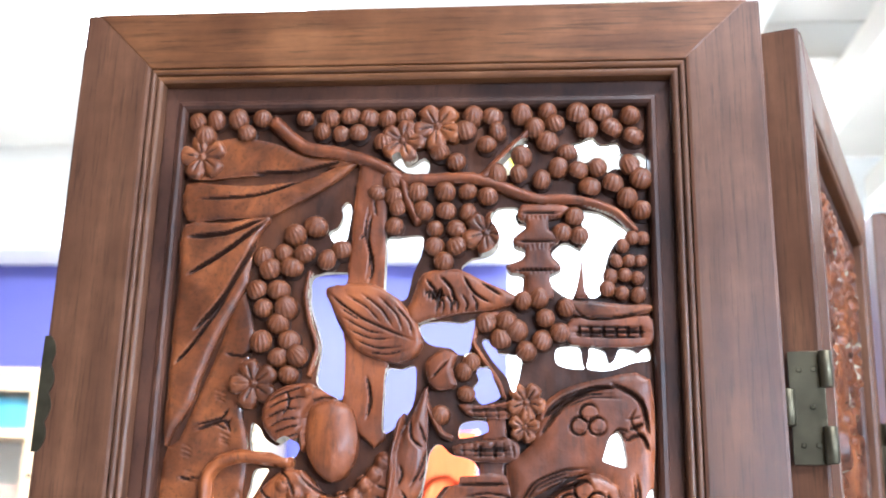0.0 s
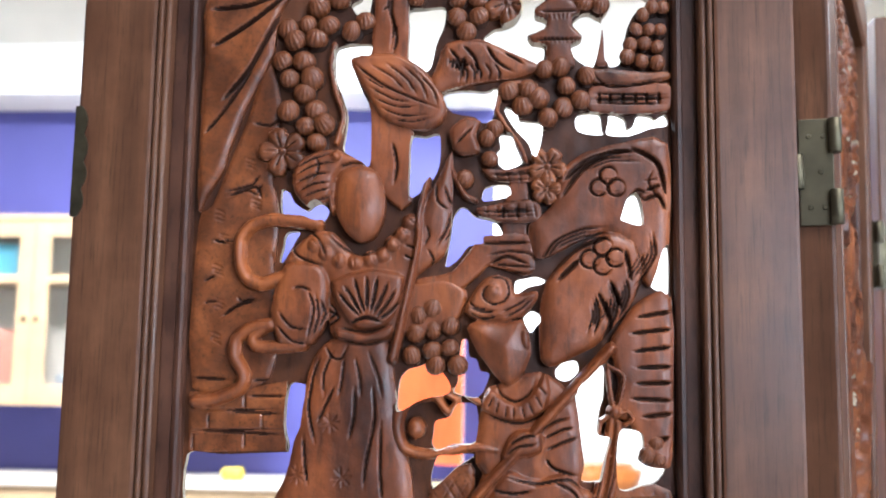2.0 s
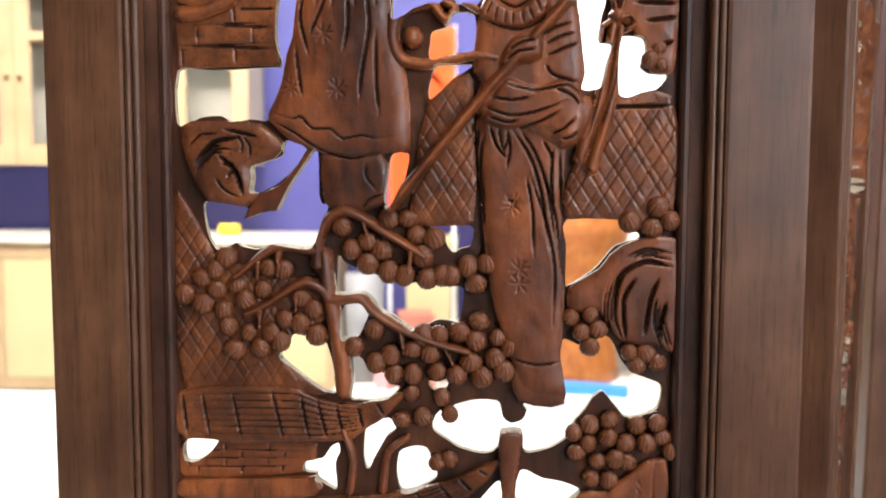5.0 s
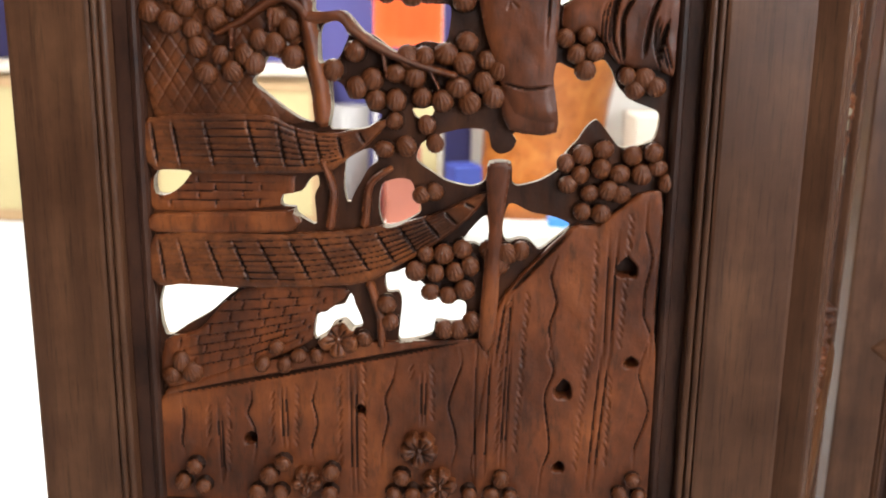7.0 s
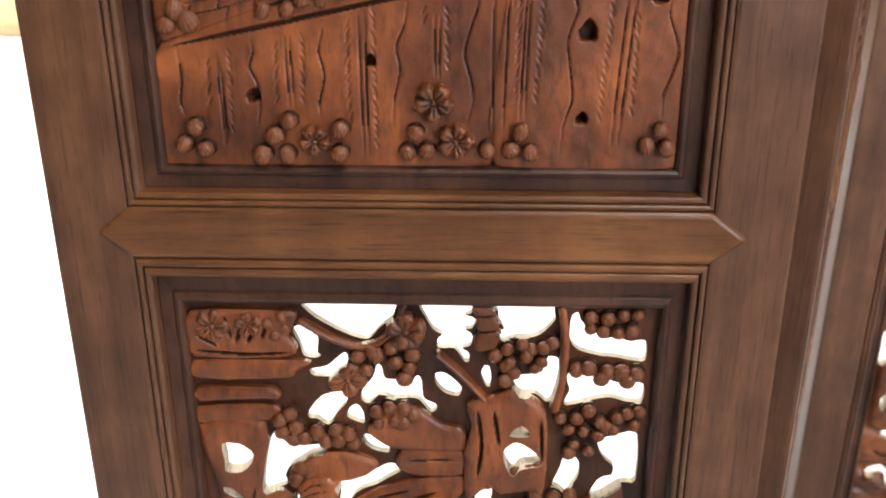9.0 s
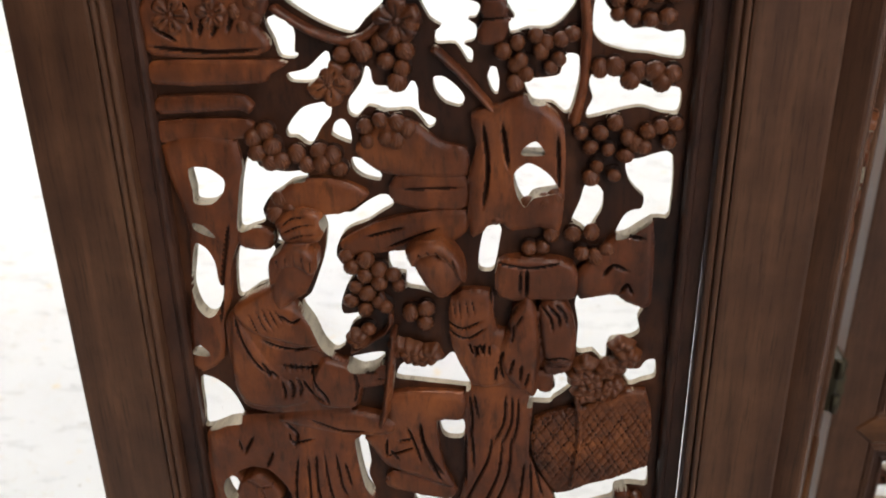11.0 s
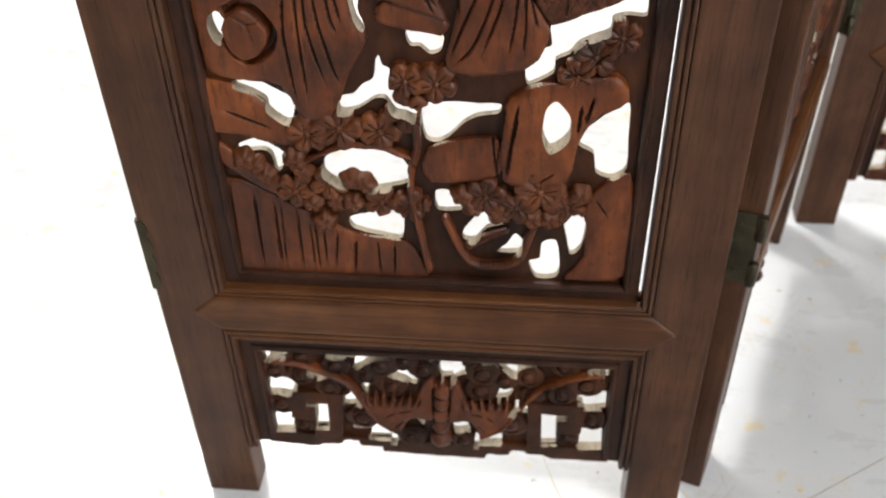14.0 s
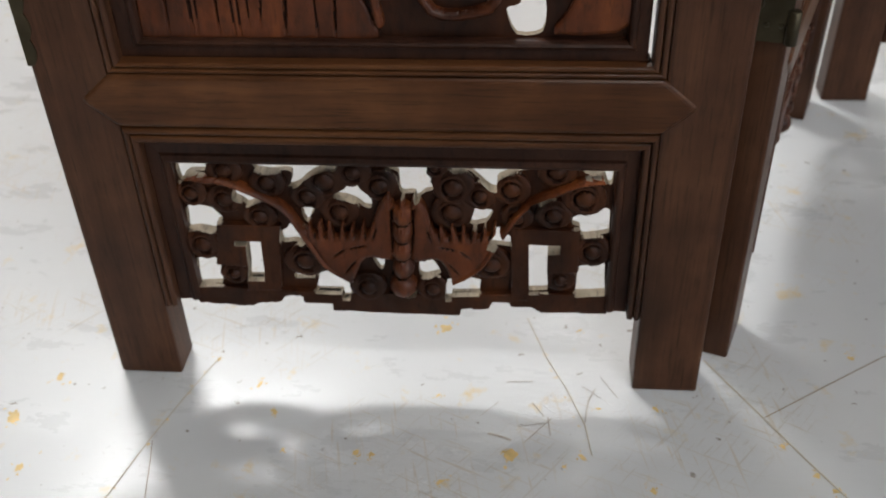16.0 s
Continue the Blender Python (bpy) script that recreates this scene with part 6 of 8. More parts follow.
grapes(UPPER, 4.9, -80, 1066, -66, 1061, -75, 1055, -89, 1055, -55, 1061, -34, 1069, -25, 1073)
flower(UPPER, 9.8, -41, 1073)
grapes(UPPER, 5.9, -141, 1055, -147, 1046, -134, 1048)
piece(UPPER, "gate_post", 9, 5, 48, 1183, 53, 1186, 63, 1185, 62, 1171, 59, 1147, 56, 1076, 46, 1075, 50, 1147, 49, 1169)
piece(UPPER, "fence", 4, 4, -151, 1036, 46, 1075, 44, 962, -156, 959)
groove(UPPER, 2, 3, -153, 1032, 43, 1074)
piece(UPPER, "fence", 5, 4, 62, 1105, 100, 1147, 116, 1149, 152, 1171, 153, 1084, 160, 963, 47, 961, 54, 1076)
groove(UPPER, 1.6, 3, 64, 1105, 100, 1145)
piece(UPPER, "leaf", 6, 8, -25, 1500, -9, 1518, 11, 1521, 25, 1514, 22, 1499, 11, 1489, -7, 1485, -21, 1489)
grapes(UPPER, 5.9, 4, 1503, -5, 1498, -7, 1487, 4, 1489, 15, 1492, -9, 1473, 4, 1476, 15, 1478, 6, 1467, 20, 1467)
fringe(UPPER, 4, 2.2, 72, 1532, 80, 1545, 97, 1553, 114, 1555)
fringe(UPPER, 4, 2.0, 86, 1585, 95, 1595, 114, 1603, 135, 1603)
fringe(UPPER, 5, 2.2, 141, 1553, 143, 1538, 137, 1526, 129, 1516)
fringe(UPPER, 4, 2.0, 124, 1522, 126, 1511, 119, 1495)
fringe(UPPER, 3, 2.0, 105, 1512, 108, 1499, 104, 1486)
fringe(UPPER, 4, 2.2, 114, 1521, 119, 1511, 118, 1499, 113, 1491)
fringe(UPPER, 3, 2.0, 124, 1568, 131, 1578, 139, 1576)
score(UPPER, 0.8, 1.6, 136, 1584, 147, 1586)
score(UPPER, 0.8, 1.6, 139, 1581, 147, 1572)
score(UPPER, 0.8, 1.6, 142, 1591, 139, 1583, 145, 1576)
score(UPPER, 0.7, 1.1, -140, 1566, -136, 1565, -133, 1563)
score(UPPER, 0.7, 1.1, -140, 1563, -136, 1562, -133, 1560)
score(UPPER, 0.7, 1.1, -140, 1560, -136, 1559, -133, 1558)
score(UPPER, 0.7, 1.1, -136, 1550, -133, 1549, -129, 1548)
score(UPPER, 0.7, 1.1, -136, 1548, -133, 1547, -129, 1545)
score(UPPER, 0.7, 1.1, -136, 1545, -132, 1544, -129, 1543)
score(UPPER, 0.7, 1.1, -140, 1530, -136, 1529, -133, 1527)
score(UPPER, 0.7, 1.1, -140, 1527, -136, 1526, -133, 1525)
score(UPPER, 0.7, 1.1, -140, 1525, -136, 1524, -132, 1522)
score(UPPER, 0.7, 1.1, -138, 1508, -134, 1507, -131, 1506)
score(UPPER, 0.7, 1.1, -138, 1506, -134, 1505, -131, 1503)
score(UPPER, 0.7, 1.1, -138, 1503, -134, 1502, -131, 1501)
score(UPPER, 0.7, 1.1, -139, 1486, -135, 1485, -132, 1483)
score(UPPER, 0.7, 1.1, -139, 1483, -135, 1482, -132, 1481)
score(UPPER, 0.7, 1.1, -139, 1481, -135, 1480, -132, 1478)
score(UPPER, 0.7, 1.1, -121, 1600, -117, 1599, -114, 1597)
score(UPPER, 0.7, 1.1, -121, 1597, -117, 1596, -114, 1595)
score(UPPER, 0.7, 1.1, -121, 1595, -117, 1594, -114, 1592)
score(UPPER, 0.7, 1.1, -116, 1573, -112, 1572, -109, 1570)
score(UPPER, 0.7, 1.1, -116, 1570, -112, 1569, -109, 1568)
score(UPPER, 0.7, 1.1, -116, 1568, -112, 1567, -109, 1565)
score(UPPER, 0.9, 1.6, -133, 1574, -121, 1579, -109, 1574)
score(UPPER, 0.9, 1.6, -113, 1577, -109, 1583)
score(UPPER, 0.9, 1.6, -134, 1495, -122, 1503, -109, 1507)
score(UPPER, 0.9, 1.6, -123, 1509, -119, 1505)
score(UPPER, 0.9, 1.6, -134, 1546, -126, 1545)
score(UPPER, 1.2, 2.4, -150, 1457, -126, 1456)
score(UPPER, 1.2, 2.4, -112, 1456, -89, 1456)
score(UPPER, 1.2, 2.4, -114, 1446, -89, 1446)
score(UPPER, 1.2, 2.4, -127, 1436, -92, 1435)
score(UPPER, 1.2, 2.4, -148, 1424, -90, 1422)
score(UPPER, 0.9, 1.8, -27, 1722, -29, 1703, -25, 1689, -27, 1671)
score(UPPER, 0.9, 1.8, -29, 1703, -32, 1699)
score(UPPER, 0.9, 1.8, -26, 1685, -22, 1688)
score(UPPER, 0.9, 1.8, -24, 1727, -22, 1715)
score(UPPER, 1.0, 2.0, -139, 1354, -128, 1364, -118, 1366)
score(UPPER, 1.0, 2.0, -138, 1347, -127, 1360, -114, 1360)
score(UPPER, 1.0, 2.0, -110, 1369, -105, 1362, -106, 1355)
score(UPPER, 1.0, 2.0, -114, 1370, -110, 1364, -111, 1358)
score(UPPER, 1.0, 2.0, -123, 1350, -117, 1352, -113, 1343)
score(UPPER, 1.0, 2.0, -120, 1343, -115, 1347, -112, 1338)
score(UPPER, 1.0, 2.0, -127, 1343, -121, 1335, -112, 1331)
score(UPPER, 1.0, 2.0, -143, 1362, -136, 1369, -125, 1370)
fringe(UPPER, 3, 2.0, -140, 1343, -132, 1360, -121, 1363)
fringe(UPPER, 5, 2.4, 18, 1660, 22, 1665, 21, 1656)
score(UPPER, 0.9, 1.8, 16, 1662, 20, 1656, 19, 1649)
score(UPPER, 0.9, 1.8, 20, 1662, 24, 1656, 23, 1649)
score(UPPER, 0.9, 1.8, 25, 1662, 29, 1656, 28, 1649)
score(UPPER, 0.9, 1.8, 29, 1662, 33, 1656, 32, 1650)
score(UPPER, 0.9, 1.8, 35, 1662, 39, 1656, 37, 1650)
score(UPPER, 0.9, 1.8, 41, 1662, 45, 1656, 44, 1650)
grain(UPPER, -119, 1027, -118, 972)
grain(UPPER, -117, 1025, -116, 972)
grain(UPPER, -78, 1040, -77, 997)
grain(UPPER, -75, 1040, -74, 998)
grain(UPPER, -34, 1054, -33, 968)
grain(UPPER, -30, 1054, -30, 968)
grain(UPPER, 11, 1052, 11, 1016)
grain(UPPER, 14, 1052, 13, 1016)
grain(UPPER, -142, 1031, -141, 1015, -143, 1001, -141, 991)
grain(UPPER, -98, 1039, -97, 1030, -100, 1021, -96, 1012, -95, 998, -98, 983)
grain(UPPER, -55, 1045, -58, 1031, -55, 1016, -59, 1000, -58, 990)
grain(UPPER, -5, 1061, -7, 1047, -12, 1034, -10, 1020, -14, 1001, -15, 985)
grain(UPPER, 34, 1070, 36, 1059, 32, 1046, 28, 1030, 32, 1014, 33, 1001, 29, 986)
hatch(UPPER, -125, 1027, -126, 995, 1)
hatch(UPPER, -111, 1033, -113, 979, -1)
hatch(UPPER, -84, 1037, -85, 996, 1)
hatch(UPPER, -67, 1042, -69, 999, -1)
hatch(UPPER, -41, 1050, -41, 982, 1)
hatch(UPPER, -25, 1057, -25, 973, -1)
hatch(UPPER, 18, 1058, 18, 1018, -1)
hatch(UPPER, 4, 1058, 5, 1047, 1)
grain(UPPER, 45, 1074, 45, 978)
grain(UPPER, 54, 1075, 51, 978)
grain(UPPER, 64, 1075, 61, 990)
grain(UPPER, 66, 1075, 64, 991)
grain(UPPER, 122, 1077, 116, 974)
grain(UPPER, 127, 1077, 120, 974)
grain(UPPER, 92, 1076, 89, 1067, 93, 1056, 88, 1039, 90, 1021, 92, 1003, 87, 987, 86, 970)
grain(UPPER, 150, 1078, 145, 1056, 152, 1034, 150, 1021, 145, 1005, 145, 992)
grain(UPPER, 63, 1107, 56, 1057)
grain(UPPER, 123, 1146, 123, 1059)
grain(UPPER, 128, 1146, 127, 1059)
grain(UPPER, 93, 1131, 89, 1116, 93, 1100, 89, 1083, 93, 1060)
grain(UPPER, 145, 1168, 144, 1148, 149, 1130, 146, 1110, 146, 1093, 151, 1080, 150, 1063)
grain(UPPER, 66, 1105, 63, 1057)
hatch(UPPER, 60, 1071, 58, 999, 1)
hatch(UPPER, 74, 1071, 70, 1002, -1)
hatch(UPPER, 114, 1074, 108, 988, -1)
hatch(UPPER, 128, 1055, 127, 991, -1)
hatch(UPPER, 64, 1102, 60, 1060, 1)
hatch(UPPER, 76, 1107, 73, 1061, -1)
hatch(UPPER, 116, 1139, 116, 1062, -1)
hatch(UPPER, 136, 1157, 132, 1071, -1)
pit(UPPER, 141, 1123, 140, 1117, 135, 1117, 129, 1117, 127, 1122, 130, 1126, 134, 1130, 138, 1127)
pit(UPPER, 145, 1063, 144, 1060, 140, 1059, 137, 1059, 135, 1062, 137, 1065, 140, 1067, 143, 1065)
pit(UPPER, 105, 1043, 104, 1038, 100, 1037, 95, 1038, 93, 1043, 96, 1047, 99, 1051, 103, 1048)
pit(UPPER, 102, 991, 101, 988, 98, 988, 95, 988, 94, 991, 96, 994, 98, 996, 101, 994)
pit(UPPER, -24, 1025, -25, 1022, -28, 1022, -30, 1022, -31, 1025, -30, 1028, -28, 1030, -25, 1028)
pit(UPPER, -94, 1004, -95, 1001, -98, 1000, -102, 1000, -103, 1004, -101, 1007, -98, 1009, -95, 1007)
grapes(UPPER, 5.2, -134, 986, -142, 975, -129, 972, -77, 990, -86, 981, -94, 969, -79, 969, -46, 985, -47, 970, -1, 983, -6, 971, 6, 972, 42, 973, 56, 973, 62, 984, 68, 972, 145, 986, 137, 976, 149, 975, lift=5)
flower(UPPER, 9.4, 10, 1002, 5)
flower(UPPER, 8.6, 23, 978, 5)
flower(UPPER, 7.5, -62, 978, 5)
score(UPPER, 0.6, 1.0, 70, 1715, 71, 1711)
score(UPPER, 0.6, 1.0, 73, 1715, 74, 1711)
score(UPPER, 0.6, 1.0, 76, 1715, 76, 1711)
score(UPPER, 0.6, 1.0, 79, 1715, 79, 1711)
score(UPPER, 0.6, 1.0, 81, 1715, 82, 1711)
score(UPPER, 0.6, 1.0, 84, 1715, 85, 1711)
score(UPPER, 0.6, 1.0, 87, 1715, 88, 1711)
score(UPPER, 0.6, 1.0, 90, 1715, 91, 1711)
score(UPPER, 0.6, 1.0, 93, 1715, 93, 1711)
score(UPPER, 0.6, 1.0, 96, 1715, 96, 1711)
score(UPPER, 0.6, 1.0, 98, 1715, 99, 1711)
score(UPPER, 0.6, 1.0, 68, 1696, 69, 1691)
score(UPPER, 0.6, 1.0, 71, 1696, 71, 1691)
score(UPPER, 0.6, 1.0, 74, 1696, 74, 1691)
score(UPPER, 0.6, 1.0, 76, 1696, 77, 1691)
score(UPPER, 0.6, 1.0, 79, 1696, 80, 1691)
score(UPPER, 0.6, 1.0, 82, 1696, 83, 1691)
score(UPPER, 0.6, 1.0, 85, 1696, 86, 1691)
score(UPPER, 0.6, 1.0, 88, 1696, 88, 1691)
score(UPPER, 0.6, 1.0, 91, 1696, 91, 1691)
score(UPPER, 0.6, 1.0, 93, 1696, 94, 1691)
score(UPPER, 0.6, 1.0, 65, 1679, 66, 1675)
score(UPPER, 0.6, 1.0, 68, 1679, 69, 1675)
score(UPPER, 0.6, 1.0, 71, 1680, 72, 1675)
score(UPPER, 0.6, 1.0, 74, 1680, 74, 1675)
score(UPPER, 0.6, 1.0, 77, 1680, 77, 1675)
score(UPPER, 0.6, 1.0, 79, 1680, 80, 1675)
score(UPPER, 0.6, 1.0, 82, 1680, 83, 1675)
score(UPPER, 0.6, 1.0, 85, 1680, 86, 1675)
score(UPPER, 0.6, 1.0, 88, 1680, 88, 1675)
score(UPPER, 0.6, 1.0, 91, 1680, 91, 1675)
score(UPPER, 0.6, 1.0, 93, 1680, 94, 1675)
score(UPPER, 0.6, 1.0, 96, 1680, 97, 1675)
score(UPPER, 0.8, 1.5, 36, 1588, 68, 1592)
score(UPPER, 0.8, 1.5, 35, 1585, 69, 1586)
score(UPPER, 0.8, 1.5, 30, 1568, 69, 1573)
score(UPPER, 0.8, 1.5, 27, 1564, 70, 1567)
score(UPPER, 0.8, 1.5, 30, 1561, 69, 1562)
score(UPPER, 0.7, 1.2, 43, 1591, 44, 1583)
score(UPPER, 0.7, 1.2, 50, 1591, 52, 1583)
score(UPPER, 0.7, 1.2, 58, 1591, 59, 1583)
score(UPPER, 0.7, 1.2, 64, 1591, 65, 1583)
score(UPPER, 0.7, 1.2, 37, 1571, 38, 1561)
score(UPPER, 0.7, 1.2, 43, 1571, 45, 1561)
score(UPPER, 0.7, 1.2, 49, 1570, 51, 1560)
score(UPPER, 0.7, 1.2, 55, 1570, 57, 1560)
score(UPPER, 0.7, 1.2, 62, 1570, 63, 1560)
score(UPPER, 0.7, 1.2, 67, 1570, 69, 1560)
score(UPPER, 1.0, 2.0, 40, 1531, 68, 1529)
score(UPPER, 1.0, 2.0, 41, 1527, 66, 1525)
score(UPPER, 1.0, 2.0, 43, 1524, 64, 1522)
score(UPPER, 1.0, 2.0, 38, 1536, 49, 1539, 64, 1538, 71, 1531)
score(UPPER, 1.0, 2.0, 104, 1656, 114, 1647, 135, 1648, 152, 1652)
score(UPPER, 1.0, 2.0, 104, 1642, 152, 1641)
score(UPPER, 1.0, 2.0, 104, 1636, 152, 1635)
score(UPPER, 1.2, 2.2, 109, 1643, 109, 1635)
score(UPPER, 1.2, 2.2, 116, 1643, 116, 1635)
score(UPPER, 1.2, 2.2, 124, 1643, 124, 1635)
score(UPPER, 1.2, 2.2, 132, 1643, 132, 1635)
score(UPPER, 1.2, 2.2, 139, 1643, 139, 1635)
score(UPPER, 1.2, 2.2, 147, 1643, 147, 1635)
fringe(UPPER, 4, 2.2, 128, 1292, 121, 1278, 119, 1259, 126, 1240)
fringe(UPPER, 4, -2.0, 144, 1271, 143, 1255, 149, 1236)
fringe(UPPER, 3, 2.0, 125, 1295, 137, 1301, 153, 1298)
score(UPPER, 1.0, 2.2, 66, 1345, 76, 1318, 82, 1289, 81, 1252)
score(UPPER, 1.0, 2.2, 74, 1345, 82, 1320, 88, 1273)
score(UPPER, 1.0, 2.2, 64, 1345, 68, 1324, 69, 1295)
score(UPPER, 1.0, 2.2, 35, 1345, 38, 1326, 39, 1312)
score(UPPER, 1.0, 2.2, 84, 1345, 86, 1325, 88, 1304)
score(UPPER, 1.0, 2.2, 55, 1233, 71, 1229, 87, 1231)
score(UPPER, 0.7, 1.1, 60, 1279, 54, 1280)
score(UPPER, 0.7, 1.1, 60, 1279, 56, 1285)
score(UPPER, 0.7, 1.1, 60, 1279, 63, 1285)
score(UPPER, 0.7, 1.1, 60, 1279, 67, 1280)
score(UPPER, 0.7, 1.1, 60, 1279, 65, 1274)
score(UPPER, 0.7, 1.1, 60, 1279, 59, 1273)
score(UPPER, 0.7, 1.1, 56, 1328, 50, 1330)
score(UPPER, 0.7, 1.1, 56, 1328, 52, 1334)
score(UPPER, 0.7, 1.1, 56, 1328, 58, 1335)
score(UPPER, 0.7, 1.1, 56, 1328, 62, 1330)
score(UPPER, 0.7, 1.1, 56, 1328, 60, 1324)
score(UPPER, 0.7, 1.1, 56, 1328, 54, 1322)
# middle field
cut(MIDDLE, -76, 865, -19, 866, -17, 860, -19, 854, -28, 846, -35, 838, -43, 839, -55, 844, -68, 852, -76, 859)
cut(MIDDLE, 0, 866, 32, 866, 33, 858, 29, 857, 36, 854, 34, 847, 29, 846, 34, 842, 33, 834, 27, 832, 32, 828, 31, 819, 28, 823, 22, 832, 11, 832, 11, 839, 14, 842, 8, 846, 3, 855)
cut(MIDDLE, 48, 866, 84, 866, 88, 858, 88, 854, 82, 846, 74, 841, 63, 841, 53, 838, 52, 846, 55, 847, 51, 854, 51, 859)
cut(MIDDLE, -86, 844, -80, 848, -72, 846, -69, 837, -70, 827, -67, 826, -70, 823, -79, 824, -82, 834)
cut(MIDDLE, -76, 814, -64, 817, -53, 827, -50, 826, -50, 817, -56, 814, -61, 809, -73, 809)
cut(MIDDLE, -41, 798, -33, 809, -30, 819, -27, 817, -25, 808, -16, 807, -8, 804, -3, 811, 0, 806, 1, 793, 10, 788, 9, 783, 5, 782, 1, 788, -5, 793, -19, 792, -29, 795, -36, 788, -41, 790)
cut(MIDDLE, 9, 812, 15, 813, 23, 807, 27, 801, 25, 795, 16, 797, 10, 804)
cut(MIDDLE, 42, 819, 45, 819, 47, 811, 46, 802, 43, 804, 40, 812)
cut(MIDDLE, 61, 811, 72, 813, 81, 815, 83, 826, 91, 826, 92, 813, 88, 794, 84, 792, 77, 798, 66, 799)
cut(MIDDLE, 99, 857, 103, 860, 105, 854, 113, 847, 120, 841, 129, 842, 138, 839, 148, 840, 149, 825, 139, 825, 130, 827, 119, 828, 105, 832, 99, 838, 98, 847)
cut(MIDDLE, 99, 815, 112, 816, 117, 810, 125, 810, 133, 807, 140, 808, 149, 807, 149, 793, 138, 793, 128, 796, 116, 794, 98, 789, 97, 794, 100, 801, 98, 808)
cut(MIDDLE, -79, 780, -69, 793, -56, 797, -51, 795, -52, 788, -58, 781, -64, 771, -68, 771, -73, 775, -78, 775)
cut(MIDDLE, -50, 784, -45, 787, -41, 782, -40, 772, -45, 773, -52, 777)
cut(MIDDLE, -140, 756, -129, 757, -119, 750, -120, 741, -128, 733, -139, 733, -139, 742)
cut(MIDDLE, -103, 764, -99, 760, -97, 756, -88, 754, -81, 753, -69, 754, -69, 749, -78, 747, -86, 741, -93, 736, -98, 728, -97, 720, -106, 716, -114, 715, -111, 739, -107, 756)
cut(MIDDLE, -41, 763, -32, 761, -24, 754, -24, 748, -34, 750, -40, 755)
cut(MIDDLE, -61, 726, -53, 728, -43, 727, -35, 733, -25, 739, -17, 738, -17, 732, -26, 726, -33, 721, -43, 717, -49, 712, -53, 704, -54, 697, -50, 690, -43, 686, -49, 675, -53, 663, -52, 655, -42, 656, -40, 653, -47, 647, -51, 637, -53, 631, -59, 627, -66, 634, -72, 650, -79, 663, -72, 670, -66, 685, -62, 697, -59, 715)
cut(MIDDLE, 61, 773, 68, 778, 73, 773, 73, 769, 61, 769)
cut(MIDDLE, 56, 757, 63, 764, 69, 763, 78, 756, 83, 746, 76, 744, 68, 742, 63, 736, 58, 744)
cut(MIDDLE, 92, 728, 96, 739, 98, 747, 105, 748, 109, 743, 109, 732, 104, 722, 101, 716, 97, 720, 91, 724)
cut(MIDDLE, 121, 763, 130, 765, 138, 768, 148, 767, 149, 729, 139, 727, 125, 717, 118, 715, 118, 719, 122, 728, 127, 732, 132, 733, 133, 740, 128, 745, 123, 752)
cut(MIDDLE, -142, 706, -135, 702, -131, 693, -130, 680, -128, 670, -134, 656, -140, 652, -146, 658, -149, 673, -146, 691)
cut(MIDDLE, -142, 720, -135, 718, -128, 710, -133, 711, -141, 715)
cut(MIDDLE, -154, 627, -148, 631, -142, 623, -154, 623)
cut(MIDDLE, -116, 702, -100, 701, -94, 703, -91, 707, -90, 719, -87, 720, -85, 708, -93, 700, -94, 692, -95, 679, -106, 674, -119, 665, -120, 678)
cut(MIDDLE, -21, 701, -7, 701, -4, 691, 3, 682, 11, 673, 8, 671, -1, 674, -11, 676, -11, 685, -20, 687)
cut(MIDDLE, 40, 722, 45, 723, 49, 718, 48, 709, 46, 696, 44, 689, 39, 688, 35, 690, 35, 699, 37, 712)
cut(MIDDLE, 96, 672, 119, 677, 126, 670, 138, 666, 135, 657, 137, 648, 132, 643, 120, 641, 117, 635, 117, 626, 114, 625, 108, 632, 98, 631, 98, 652)
cut(MIDDLE, 127, 619, 138, 620, 142, 626, 148, 627, 149, 614, 140, 610, 133, 607, 129, 613)
cut(MIDDLE, 67, 592, 69, 602, 74, 605, 80, 600, 85, 604, 83, 614, 91, 618, 97, 613, 97, 607, 90, 599, 84, 594, 82, 591, 71, 591)
cut(MIDDLE, -153, 603, -144, 602, -134, 594, -128, 582, -126, 571, -137, 568, -154, 561, -154, 577)
cut(MIDDLE, -50, 622, -39, 625, -28, 627, -26, 624, -32, 618, -41, 615, -48, 618)
cut(MIDDLE, -20, 607, -16, 618, -7, 621, 2, 620, 11, 622, 18, 629, 22, 622, 26, 613, 30, 608, 28, 602, 15, 603, -7, 605)
cut(MIDDLE, 8, 576, 15, 579, 25, 579, 26, 572, 24, 560, 15, 559, 10, 563)
cut(MIDDLE, -49, 560, -43, 560, -41, 548, -40, 537, -42, 526, -38, 514, -39, 511, -44, 519, -47, 537)
cut(MIDDLE, -143, 522, -135, 526, -137, 501, -142, 503, -145, 513)
cut(MIDDLE, -134, 468, -122, 470, -110, 464, -94, 453, -97, 437, -102, 434, -114, 444, -115, 452, -125, 459, -136, 464)
cut(MIDDLE, -141, 413, -125, 419, -117, 414, -107, 406, -110, 392, -115, 389, -117, 403, -124, 408, -142, 405)
cut(MIDDLE, -30, 493, -28, 484, -23, 481, -23, 469, -19, 459, -8, 454, -4, 452, -6, 441, -13, 444, -21, 446, -27, 456, -35, 456, -48, 447, -61, 445, -60, 457, -50, 460, -43, 468, -35, 473, -33, 486)
cut(MIDDLE, 0, 455, 10, 455, 23, 456, 39, 455, 55, 455, 54, 447, 39, 444, 29, 438, 19, 427, 10, 421, 1, 423, -2, 439)
